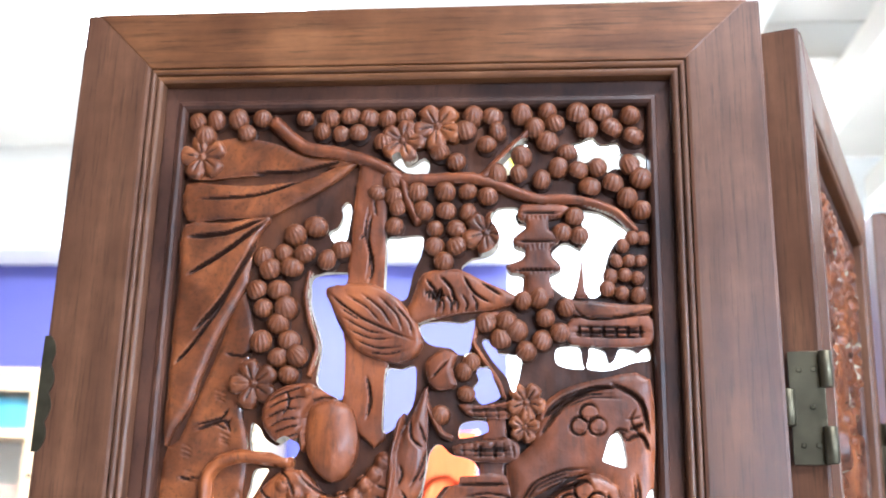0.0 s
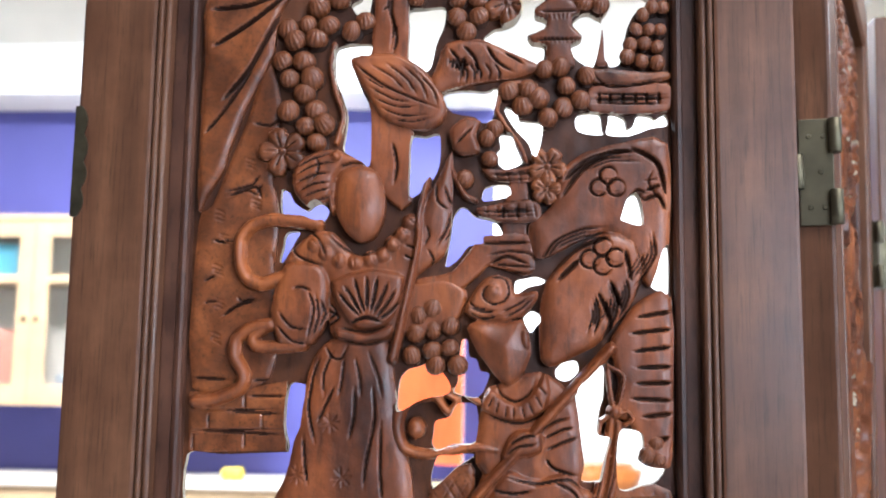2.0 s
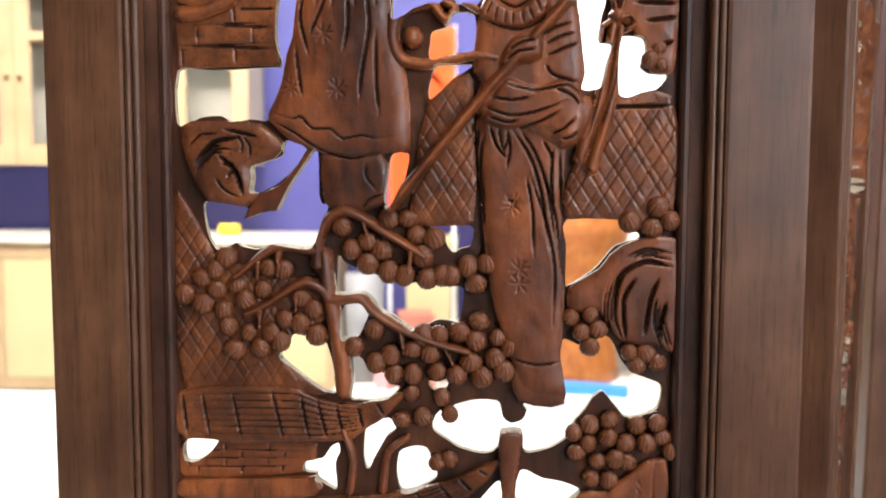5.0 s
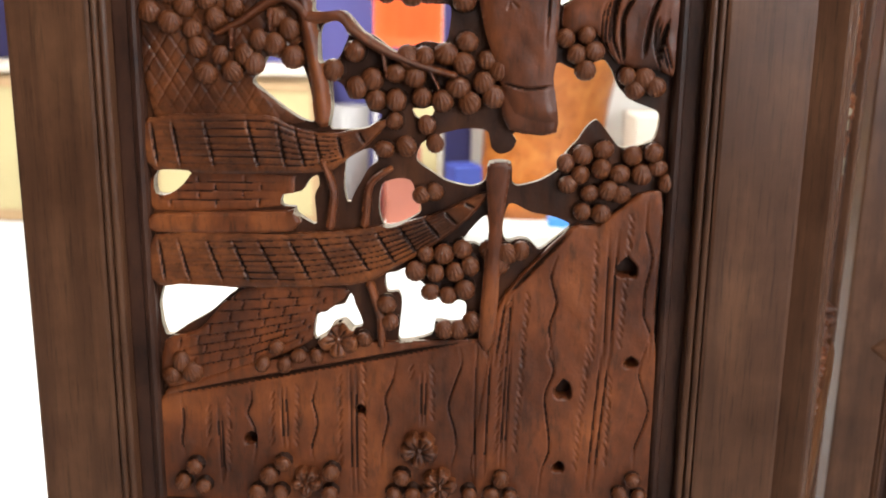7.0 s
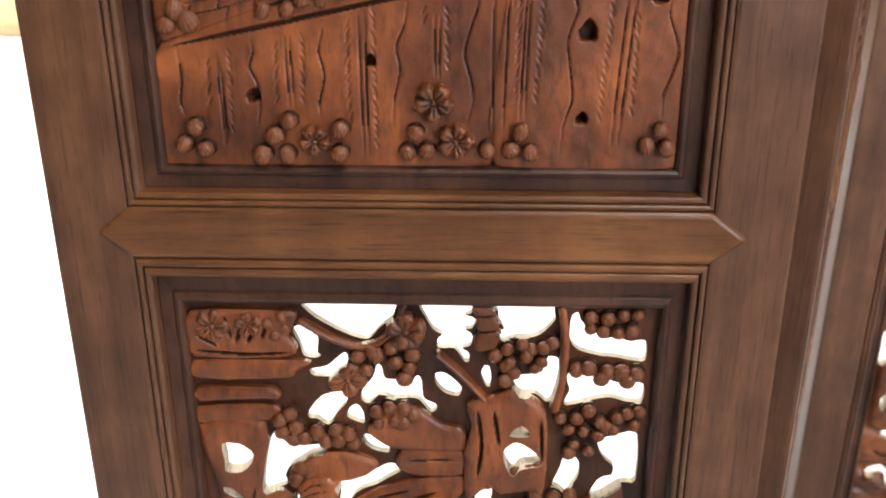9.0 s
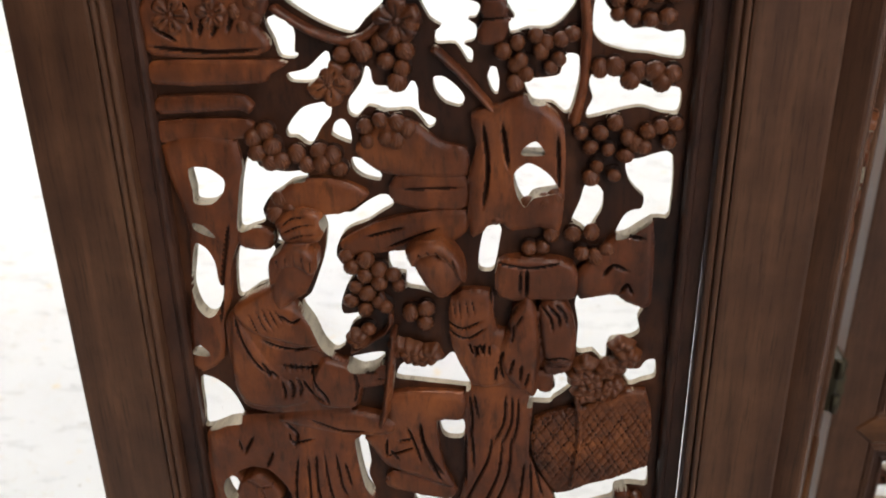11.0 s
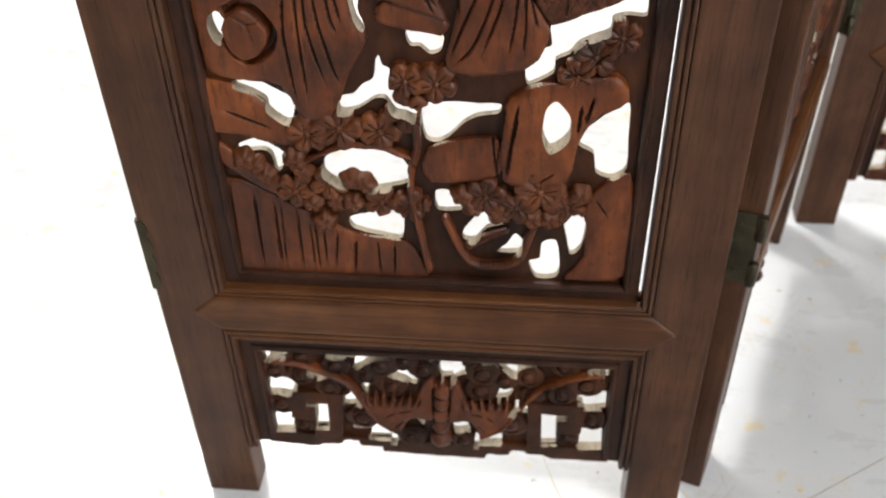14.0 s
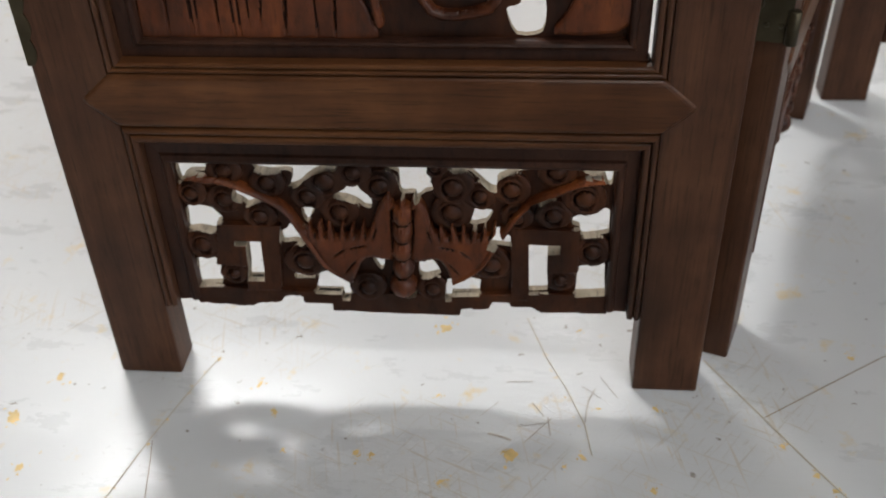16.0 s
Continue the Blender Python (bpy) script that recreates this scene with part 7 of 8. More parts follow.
cut(MIDDLE, -77, 402, -70, 408, -54, 415, -33, 413, -18, 405, -12, 394, -14, 383, -39, 376, -56, 378, -67, 380, -78, 389)
cut(MIDDLE, -62, 347, -40, 354, -24, 359, -19, 355, -21, 328, -36, 329, -59, 335)
cut(MIDDLE, 88, 424, 85, 435, 86, 451, 88, 459, 94, 464, 101, 457, 105, 449, 105, 433, 100, 425, 92, 419)
cut(MIDDLE, 111, 423, 116, 436, 127, 447, 131, 455, 145, 459, 147, 427, 148, 403, 139, 394, 126, 398, 123, 415)
cut(MIDDLE, 6, 375, 12, 378, 18, 376, 25, 364, 28, 359, 8, 357)
cut(MIDDLE, 27, 337, 37, 353, 50, 359, 61, 356, 60, 347, 46, 341, 37, 329, 28, 329)
cut(MIDDLE, 55, 320, 62, 327, 68, 337, 74, 331, 74, 323, 71, 318, 55, 317)
cut(MIDDLE, 79, 309, 88, 313, 89, 329, 100, 332, 104, 310, 102, 294, 86, 292)
cut(MIDDLE, 105, 354, 115, 365, 122, 352, 120, 327, 112, 317, 108, 333)
cut(MIDDLE, 88, 519, 111, 528, 129, 537, 147, 546, 150, 526, 138, 526, 128, 523, 127, 514, 116, 509, 107, 504, 101, 496, 92, 491, 91, 481, 75, 471, 72, 475, 72, 486, 80, 490, 84, 500, 89, 503)
cut(MIDDLE, -10, 512, -1, 513, 15, 509, 14, 497, 6, 493, -1, 499, -7, 499, -10, 504)
piece(MIDDLE, "flower_basket", 6, 10, -152, 859, -87, 860, -83, 852, -89, 842, -83, 834, -90, 826, -151, 825, -156, 839)
groove(MIDDLE, 1.6, 3, -154, 831, -117, 828, -86, 830)
groove(MIDDLE, 1.6, 3, -147, 852, -128, 846)
groove(MIDDLE, 1.6, 3, -130, 857, -126, 839)
groove(MIDDLE, 1.6, 3, -117, 856, -123, 836)
groove(MIDDLE, 1.6, 3, -107, 852, -116, 836)
groove(MIDDLE, 1.6, 3, -149, 842, -136, 834)
groove(MIDDLE, 1.6, 3, -100, 856, -106, 839)
flower(MIDDLE, 9.1, -138, 849)
flower(MIDDLE, 7.2, -114, 850)
grapes(MIDDLE, 4.2, -92, 856, -90, 847, -97, 842, -101, 851)
piece(MIDDLE, "scroll", 5, 8, -153, 822, -90, 823, -74, 821, -85, 814, -92, 809, -154, 808)
piece(MIDDLE, "scroll", 5, 8, -153, 800, -106, 802, -96, 796, -100, 790, -107, 793, -153, 790)
piece(MIDDLE, "scroll", 4, 8, -155, 785, -101, 787, -104, 775, -155, 772)
groove(MIDDLE, 1.4, 2.5, -148, 796, -110, 799, -102, 794)
piece(MIDDLE, "tree_trunk", 5, 12, -155, 770, -109, 773, -112, 717, -121, 691, -124, 665, -131, 648, -134, 620, -156, 614, -145, 713)
groove(MIDDLE, 1.6, 3, -119, 721, -127, 684, -133, 644)
grapes(MIDDLE, 5.3, -98, 776, -91, 780, -96, 767, -87, 771, -82, 762, -73, 766, -89, 761, -67, 760, -59, 768, -51, 766, -48, 757, -58, 761)
tube(MIDDLE, "branch", 5, 5, 6, -79, 852, -62, 841, -43, 834, -30, 836, -16, 849, -11, 865)
grapes(MIDDLE, 5.2, -42, 827, -33, 831, -51, 814, -44, 812, -37, 817, -30, 828, -20, 834, -12, 838, -17, 823, -8, 819, -11, 811, -6, 829, -2, 844)
flower(MIDDLE, 10.5, -50, 810)
flower(MIDDLE, 10.5, -10, 846)
piece(MIDDLE, "pagoda", 6, 5, 34, 865, 48, 865, 49, 859, 52, 854, 51, 848, 54, 846, 51, 839, 48, 834, 36, 833, 35, 841, 38, 846, 36, 852, 37, 857)
groove(MIDDLE, 1.2, 2, 36, 858, 49, 859)
groove(MIDDLE, 1.2, 2, 36, 847, 52, 848)
grapes(MIDDLE, 4.5, 57, 834, 67, 838, 49, 829, 59, 824, 70, 829, 76, 820, 56, 821, 62, 816, 73, 834, 80, 825, 56, 811, 81, 836, 87, 839)
tube(MIDDLE, "branch", 5, 4, 7, 11, 829, 25, 816, 38, 801, 48, 789)
tube(MIDDLE, "tree_trunk", 5, 7, 7, 92, 865, 95, 842, 94, 813, 90, 789)
grapes(MIDDLE, 4.5, 111, 858, 122, 858, 132, 860, 141, 860, 119, 849, 129, 847, 138, 849, 111, 850)
grapes(MIDDLE, 5.3, 103, 820, 111, 821, 124, 818, 120, 813, 133, 818, 143, 817, 137, 812)
grapes(MIDDLE, 4.5, 94, 782, 105, 782, 113, 788, 100, 773, 110, 772, 121, 779, 132, 783, 130, 774, 139, 786, 147, 788, 120, 768, 104, 761, 114, 756, 101, 754, 144, 777, 126, 775)
piece(MIDDLE, "tree_trunk", 8, 18, 31, 792, 49, 799, 61, 804, 77, 796, 84, 786, 86, 768, 86, 742, 84, 720, 72, 722, 55, 719, 47, 725, 32, 714, 29, 728, 30, 748, 29, 753, 34, 774)
groove(MIDDLE, 1.8, 3, 38, 789, 41, 760, 38, 734)
groove(MIDDLE, 1.8, 3, 49, 789, 53, 760)
groove(MIDDLE, 1.5, 3, 81, 782, 83, 746)
lump(MIDDLE, 8, 46, 727, 5, 4)
piece(MIDDLE, "leaf", 5, 12, -37, 772, -19, 788, -4, 788, 14, 774, 28, 771, 29, 754, 10, 752, -20, 754, -34, 763)
grapes(MIDDLE, 4.9, -31, 784, -22, 788, -12, 786, -30, 775, -19, 777, -13, 776, -6, 783)
piece(MIDDLE, "hut", 4, 8, -15, 752, 27, 754, 29, 734, 13, 730, -16, 735)
groove(MIDDLE, 1.2, 2, -14, 744, 27, 746)
piece(MIDDLE, "tree_foliage", 6, 12, -92, 736, -76, 749, -55, 751, -38, 746, -31, 740, -42, 731, -57, 725, -71, 724, -85, 726, -95, 724)
grapes(MIDDLE, 4.9, -86, 737, -80, 730, -89, 727, -75, 724)
piece(MIDDLE, "leaf", 5, 8, -114, 715, -102, 717, -92, 714, -94, 703, -107, 702, -114, 705)
piece(MIDDLE, "rock", 5, 12, -50, 708, -29, 721, -2, 729, 28, 731, 28, 717, 11, 706, -16, 703, -44, 699)
groove(MIDDLE, 1.4, 2.5, -36, 712, -9, 720)
groove(MIDDLE, 1.4, 2.5, -23, 705, 12, 720)
grapes(MIDDLE, 5.2, -47, 699, -35, 697, -44, 692, -36, 686, -42, 677, -27, 690, -46, 667, -35, 673, -27, 681, -18, 687, -15, 679, -28, 667, -37, 661, -24, 664, -43, 639, -36, 646, -16, 632, -9, 630, -3, 626, 4, 629, -8, 660, 2, 663, 1, 653)
tube(MIDDLE, "branch", 3, 3, 6, -27, 673, -21, 656, -25, 644, -47, 629)
piece(MIDDLE, "rock", 7, 12, 108, 708, 121, 721, 139, 727, 142, 676, 138, 668, 126, 672, 118, 677, 98, 673, 95, 690)
groove(MIDDLE, 1.6, 3, 111, 690, 117, 698, 127, 694)
groove(MIDDLE, 1.6, 3, 122, 678, 126, 685, 130, 678)
groove(MIDDLE, 1.6, 3, 122, 719, 135, 716)
piece(MIDDLE, "chest", 9, 6, 47, 698, 66, 702, 93, 698, 95, 675, 74, 673, 48, 674)
groove(MIDDLE, 1.6, 3, 65, 696, 65, 674)
grapes(MIDDLE, 4.9, 74, 708, 79, 717, 92, 717, 98, 705, 106, 703, 113, 708, 103, 719, 66, 707, 74, 739, 65, 737, 81, 742)
figure(MIDDLE)
pad(MIDDLE, 8, 20, -95, 679, -80, 663, -70, 646, -61, 626, -44, 619, -44, 589, -75, 579, -109, 580, -123, 586, -128, 606, -129, 648, -122, 659)
pad(MIDDLE, 9.5, 12, -124, 656, -113, 644, -102, 623, -90, 609, -78, 600, -77, 591, -94, 585, -116, 586, -126, 596, -128, 620)
pad(MIDDLE, 11, 8, -75, 609, -67, 626, -56, 624, -44, 619, -42, 608, -45, 590, -57, 587, -69, 589, -75, 598)
pad(MIDDLE, 8, 6, -47, 616, -33, 620, -22, 620, -21, 609, -34, 604, -45, 603)
pad(MIDDLE, 10, 9, -123, 659, -114, 668, -95, 678, -91, 667, -79, 662, -69, 649, -59, 628, -68, 630, -89, 637, -106, 641, -116, 648)
pad(MIDDLE, 9, 14, -102, 576, -87, 584, -72, 586, -42, 583, -20, 576, -24, 566, -51, 564, -73, 567, -92, 571)
pad(MIDDLE, 8, 26, -152, 560, -125, 576, -75, 579, -46, 568, -46, 557, -44, 523, -37, 505, -51, 478, -65, 444, -87, 440, -101, 468, -134, 472, -150, 478, -153, 500)
cord(MIDDLE, 4, 6, 13, -19, 646, -21, 627, -23, 611, -26, 588)
cord(MIDDLE, 6, 2, 13, -26, 588, -28, 581, -30, 574)
pad(MIDDLE, 14, 40, -96, 698, -88, 707, -72, 709, -65, 702, -67, 689, -73, 675, -82, 669, -90, 662, -95, 668, -96, 684)
pad(MIDDLE, 15, 9, -97, 691, -93, 703, -82, 710, -70, 709, -64, 703, -65, 692, -70, 689, -76, 694, -85, 693, -91, 683, -96, 681)
pad(MIDDLE, 12, 14, -89, 721, -84, 729, -72, 733, -60, 730, -58, 722, -62, 711, -72, 709, -84, 710)
piece(MIDDLE, "rock", 9, 16, -135, 525, -126, 536, -114, 537, -105, 523, -101, 510, -111, 490, -128, 484, -137, 494)
groove(MIDDLE, 1.2, 2.4, -128, 524, -118, 517, -114, 502)
groove(MIDDLE, 1.0, 2, -118, 517, -108, 520)
figure(MIDDLE)
pad(MIDDLE, 8, 16, 18, 673, 43, 677, 47, 650, 79, 640, 70, 611, 69, 604, 51, 605, 29, 607, 30, 609, 18, 637)
pad(MIDDLE, 12, 13, 54, 652, 56, 665, 63, 674, 67, 675, 72, 665, 74, 645, 74, 625, 72, 602, 64, 606, 56, 613, 49, 629, 50, 642)
pad(MIDDLE, 9, 8, 29, 640, 45, 642, 52, 633, 55, 613, 46, 608, 35, 608, 31, 622)
pad(MIDDLE, 11, 12, 73, 669, 80, 674, 88, 673, 94, 662, 97, 645, 96, 630, 88, 627, 78, 629, 74, 648)
pad(MIDDLE, 8, 7, 76, 627, 87, 629, 95, 628, 94, 621, 85, 618, 78, 619)
pad(MIDDLE, 7, 7, 72, 619, 83, 618, 83, 605, 78, 603, 73, 606)
pad(MIDDLE, 8, 20, 27, 605, 69, 606, 69, 550, 86, 519, 85, 505, 70, 485, 18, 483, 26, 531)
pad(MIDDLE, 14, 34, -5, 700, 4, 709, 17, 707, 25, 695, 25, 685, 16, 675, 8, 675, 1, 685)
pad(MIDDLE, 15, 9, -9, 708, 2, 715, 16, 713, 26, 700, 28, 687, 23, 688, 18, 698, 9, 705, 0, 702, -5, 696)
piece(MIDDLE, "rock", 7, 14, -26, 597, 25, 599, 24, 578, 7, 576, 11, 539, 18, 521, -1, 527, -28, 538, -39, 555, -42, 563, -26, 577)
groove(MIDDLE, 1.6, 3, -4, 577, -1, 552, 11, 525)
groove(MIDDLE, 1.2, 2.5, -28, 547, -8, 556)
piece(MIDDLE, "rock", 5, 10, -24, 533, 18, 521, 14, 509, -9, 513, -29, 519)
rings(MIDDLE, 5.6, -33, 528)
piece(MIDDLE, "lattice_bank", 6, 6, 72, 580, 105, 593, 143, 606, 148, 546, 111, 529, 88, 520, 73, 546)
cord(MIDDLE, 4, 4, 9, 99, 601, 102, 568, 98, 529)
grapes(MIDDLE, 5.3, 103, 624, 109, 613, 100, 615, 117, 621, 124, 625, 130, 632, 122, 609, 115, 605, 104, 603, 126, 638)
piece(MIDDLE, "rock", 5, 12, -168, 468, -134, 467, -111, 447, -87, 435, -95, 415, -114, 417, -140, 424, -169, 428)
groove(MIDDLE, 1.6, 3, -146, 445, -113, 431)
piece(MIDDLE, "rock", 4, 10, -168, 423, -142, 405, -117, 392, -110, 369, -128, 374, -160, 401)
flower(MIDDLE, 12.6, -86, 427)
flower(MIDDLE, 14.4, -62, 433)
flower(MIDDLE, 12.8, -32, 432)
flower(MIDDLE, 13.5, -11, 449)
flower(MIDDLE, 12.0, 10, 473)
flower(MIDDLE, 11.2, -12, 474)
grapes(MIDDLE, 6.3, -138, 402, -130, 397, -122, 389)
flower(MIDDLE, 11.7, -101, 375)
flower(MIDDLE, 11.7, -74, 383)
grapes(MIDDLE, 6.3, -88, 364, -70, 365, -57, 366, -47, 384, -81, 346, -56, 386, -98, 404, -93, 393)
flower(MIDDLE, 10.8, -35, 367)
flower(MIDDLE, 11.7, -12, 365)
tube(MIDDLE, "branch", 6, 6, 8, -8, 452, -5, 420, -12, 386, -4, 326, 0, 301)
tube(MIDDLE, "branch", 5, 5, 7, -99, 398, -63, 417, -33, 418, -11, 408)
piece(MIDDLE, "rock", 5, 8, 2, 417, 52, 428, 55, 395, 3, 387)
piece(MIDDLE, "rock", 8, 14, 58, 455, 75, 471, 95, 476, 134, 483, 144, 464, 121, 447, 111, 426, 105, 392, 79, 391, 58, 392)
groove(MIDDLE, 1.8, 3, 68, 460, 63, 423, 60, 395)
groove(MIDDLE, 1.8, 3, 112, 462, 110, 436)
groove(MIDDLE, 1.5, 3, 120, 468, 115, 444)
flower(MIDDLE, 10.5, 107, 482)
flower(MIDDLE, 12.0, 119, 497)
flower(MIDDLE, 10.4, 135, 512)
flower(MIDDLE, 15.3, 86, 382)
flower(MIDDLE, 12.6, 45, 377)
flower(MIDDLE, 11.7, 69, 367)
flower(MIDDLE, 11.7, 106, 369)
grapes(MIDDLE, 6.3, 27, 376, 36, 365, 56, 360, 81, 356, 94, 356, 116, 381, 77, 399)
tube(MIDDLE, "branch", 6, 7, 7, 14, 352, 33, 309, 69, 311, 81, 344)
tube(MIDDLE, "branch", 5, 6, 6, 61, 342, 46, 335, 32, 325)
piece(MIDDLE, "fence", 3, 5, -156, 381, -103, 357, -59, 332, -18, 325, -4, 300, -14, 286, -162, 280)
line(MIDDLE, -135, 367, -137, 292)
line(MIDDLE, -120, 362, -121, 290)
line(MIDDLE, -103, 354, -104, 291)
line(MIDDLE, -90, 349, -90, 288)
line(MIDDLE, -72, 335, -77, 296)
line(MIDDLE, -57, 329, -61, 293)
line(MIDDLE, -27, 325, -29, 291)
piece(MIDDLE, "rock", 4, 8, 119, 370, 151, 400, 161, 304, 109, 294, 123, 321)
pit(MIDDLE, -135, 528, -123, 535, -111, 533, -103, 524, -97, 513, -100, 499, -110, 489, -122, 485, -132, 492, -137, 503, -139, 515, -135, 528, -132, 521, -135, 512, -134, 503, -130, 495, -123, 490, -114, 492, -107, 500, -104, 510, -109, 519, -115, 525, -123, 527, -132, 521)
score(MIDDLE, 1, 1.8, -153, 390, -156, 291)
score(MIDDLE, 1, 1.8, -136, 379, -137, 289)
score(MIDDLE, 1, 1.8, -120, 368, -123, 290)
score(MIDDLE, 1, 1.8, -115, 369, -118, 290)
score(MIDDLE, 1, 1.8, -103, 357, -104, 291)
score(MIDDLE, 1, 1.8, -94, 352, -94, 288)
score(MIDDLE, 1, 1.8, -83, 346, -84, 295)
score(MIDDLE, 1, 1.8, -59, 329, -61, 290)
score(MIDDLE, 1, 1.8, -41, 330, -40, 288)
score(MIDDLE, 1, 1.8, -27, 325, -29, 289)
score(MIDDLE, 1, 1.8, 58, 439, 53, 406, 55, 389)
score(MIDDLE, 1, 1.8, 68, 450, 65, 429)
score(MIDDLE, 1, 1.8, 118, 437, 129, 458)
score(MIDDLE, 1, 1.8, 113, 447, 120, 463)
score(MIDDLE, 1, 1.8, 83, 391, 96, 403)
score(MIDDLE, 1, 1.8, 94, 486, 110, 484, 132, 507)
score(MIDDLE, 1, 1.8, 127, 376, 138, 359)
score(MIDDLE, 1, 1.8, -29, 408, -11, 408, -3, 386, -4, 339)
score(MIDDLE, 0.8, 1.5, -89, 702, -88, 695)
score(MIDDLE, 0.8, 1.5, -83, 704, -84, 695)
score(MIDDLE, 0.8, 1.5, -78, 705, -78, 696)
score(MIDDLE, 0.8, 1.5, -73, 705, -72, 694)
score(MIDDLE, 0.8, 1.5, -68, 702, -68, 691)
score(MIDDLE, 0.8, 1.5, -85, 721, -78, 727, -66, 729)
score(MIDDLE, 0.8, 1.5, -86, 716, -75, 722, -62, 724)
score(MIDDLE, 0.8, 1.5, -83, 712, -73, 716, -61, 717)
score(MIDDLE, 0.8, 1.5, -112, 659, -109, 650, -106, 641)
score(MIDDLE, 0.8, 1.5, -107, 661, -104, 652, -100, 644)
score(MIDDLE, 0.8, 1.5, -103, 663, -100, 654, -96, 646)
score(MIDDLE, 0.8, 1.5, -99, 663, -96, 656, -93, 649)
score(MIDDLE, 0.8, 1.5, -95, 663, -92, 657, -89, 652)
score(MIDDLE, 1.4, 2.2, -92, 659, -84, 653, -78, 657)
score(MIDDLE, 1.4, 2.2, -107, 639, -96, 634, -82, 632, -69, 637)
score(MIDDLE, 1.4, 2.2, -122, 656, -119, 640, -112, 623, -102, 611)
score(MIDDLE, 1.4, 2.2, -107, 622, -103, 615, -102, 610)
score(MIDDLE, 1.4, 2.2, -102, 616, -97, 610)
score(MIDDLE, 1.4, 2.2, -97, 619, -76, 618, -68, 621)
score(MIDDLE, 0.8, 1.5, -92, 622, -92, 614)
score(MIDDLE, 0.8, 1.5, -88, 622, -88, 614)
score(MIDDLE, 0.8, 1.5, -85, 622, -84, 614)
score(MIDDLE, 0.8, 1.5, -81, 622, -81, 614)
score(MIDDLE, 0.8, 1.5, -77, 622, -77, 614)
score(MIDDLE, 0.8, 1.5, -74, 622, -73, 614)
score(MIDDLE, 1.4, 2.2, -95, 608, -93, 600, -94, 594)
score(MIDDLE, 1.4, 2.2, -90, 609, -87, 601, -89, 594)
score(MIDDLE, 1.4, 2.2, -85, 610, -82, 603, -84, 596)
score(MIDDLE, 1.4, 2.2, -81, 609, -76, 600, -65, 593)
score(MIDDLE, 1.4, 2.2, -74, 624, -73, 609, -65, 597, -64, 591)
score(MIDDLE, 1.4, 2.2, -46, 618, -44, 606, -47, 591)
score(MIDDLE, 1.4, 2.2, -40, 616, -31, 616)
score(MIDDLE, 0.8, 1.5, -33, 611, -22, 612)
score(MIDDLE, 1.4, 2.2, -97, 574, -88, 564, -91, 552)
score(MIDDLE, 1.4, 2.2, -80, 578, -58, 569, -39, 569)
score(MIDDLE, 1.4, 2.2, -119, 561, -127, 545)
score(MIDDLE, 1.4, 2.2, -47, 559, -44, 545)
score(MIDDLE, 1.4, 2.2, -13, 573, -7, 555, -4, 542)
score(MIDDLE, 1.4, 2.2, -20, 560, -9, 563)
score(MIDDLE, 1.4, 2.2, -25, 553, -19, 544)
score(MIDDLE, 1.4, 2.2, -89, 547, -93, 509, -89, 449)
score(MIDDLE, 1.4, 2.2, -82, 547, -83, 510, -81, 454)
score(MIDDLE, 1.4, 2.2, -71, 553, -69, 522, -62, 487, -57, 472)
score(MIDDLE, 1.4, 2.2, -76, 550, -77, 516, -67, 469)
score(MIDDLE, 1.4, 2.2, -63, 550, -60, 523, -56, 511)
score(MIDDLE, 1.4, 2.2, -106, 549, -112, 534)
score(MIDDLE, 1.4, 2.2, -130, 558, -128, 548)
score(MIDDLE, 1.4, 2.2, -57, 542, -53, 520)
score(MIDDLE, 1.4, 2.2, -94, 565, -91, 557, -76, 561)
score(MIDDLE, 0.8, 1.6, -1, 708, 1, 702)
score(MIDDLE, 0.8, 1.6, 4, 710, 6, 703)
score(MIDDLE, 0.8, 1.6, 9, 710, 12, 702)
score(MIDDLE, 0.8, 1.6, 14, 708, 17, 699)
score(MIDDLE, 0.8, 1.6, 19, 705, 22, 695)
score(MIDDLE, 0.8, 1.5, 15, 670, 17, 661)
score(MIDDLE, 0.8, 1.5, 19, 671, 21, 658)
score(MIDDLE, 0.8, 1.5, 23, 672, 24, 658)
score(MIDDLE, 0.8, 1.5, 27, 673, 29, 659)
score(MIDDLE, 0.8, 1.5, 31, 673, 33, 661)
score(MIDDLE, 1.3, 2.0, 14, 656, 25, 651, 39, 658)
score(MIDDLE, 1.3, 2.0, 16, 649, 28, 644, 41, 653)
score(MIDDLE, 1.3, 2.0, 29, 641, 32, 632)
score(MIDDLE, 1.3, 2.0, 32, 640, 36, 631)
score(MIDDLE, 1.3, 2.0, 36, 641, 39, 632)
score(MIDDLE, 1.4, 2.2, 56, 650, 54, 659, 61, 671)
score(MIDDLE, 1, 2, 58, 659, 57, 648, 56, 644)
score(MIDDLE, 1, 2, 63, 665, 59, 656)
score(MIDDLE, 1.4, 2.2, 52, 638, 49, 627, 52, 613)
score(MIDDLE, 1.4, 2.2, 58, 633, 55, 619)
score(MIDDLE, 1.4, 2.2, 63, 629, 62, 615)
score(MIDDLE, 1.4, 2.2, 68, 623, 65, 611)
score(MIDDLE, 1.4, 2.2, 35, 640, 33, 630)
score(MIDDLE, 1.4, 2.2, 39, 641, 38, 632)
score(MIDDLE, 1.4, 2.2, 42, 640, 42, 632)
score(MIDDLE, 1.4, 2.2, 47, 626, 46, 612)
score(MIDDLE, 1.4, 2.2, 74, 670, 80, 663, 82, 652)
score(MIDDLE, 1.4, 2.2, 78, 671, 85, 664, 86, 656)
score(MIDDLE, 1.4, 2.2, 83, 672, 89, 665, 91, 657)
score(MIDDLE, 1.4, 2.2, 77, 631, 87, 633, 94, 631)
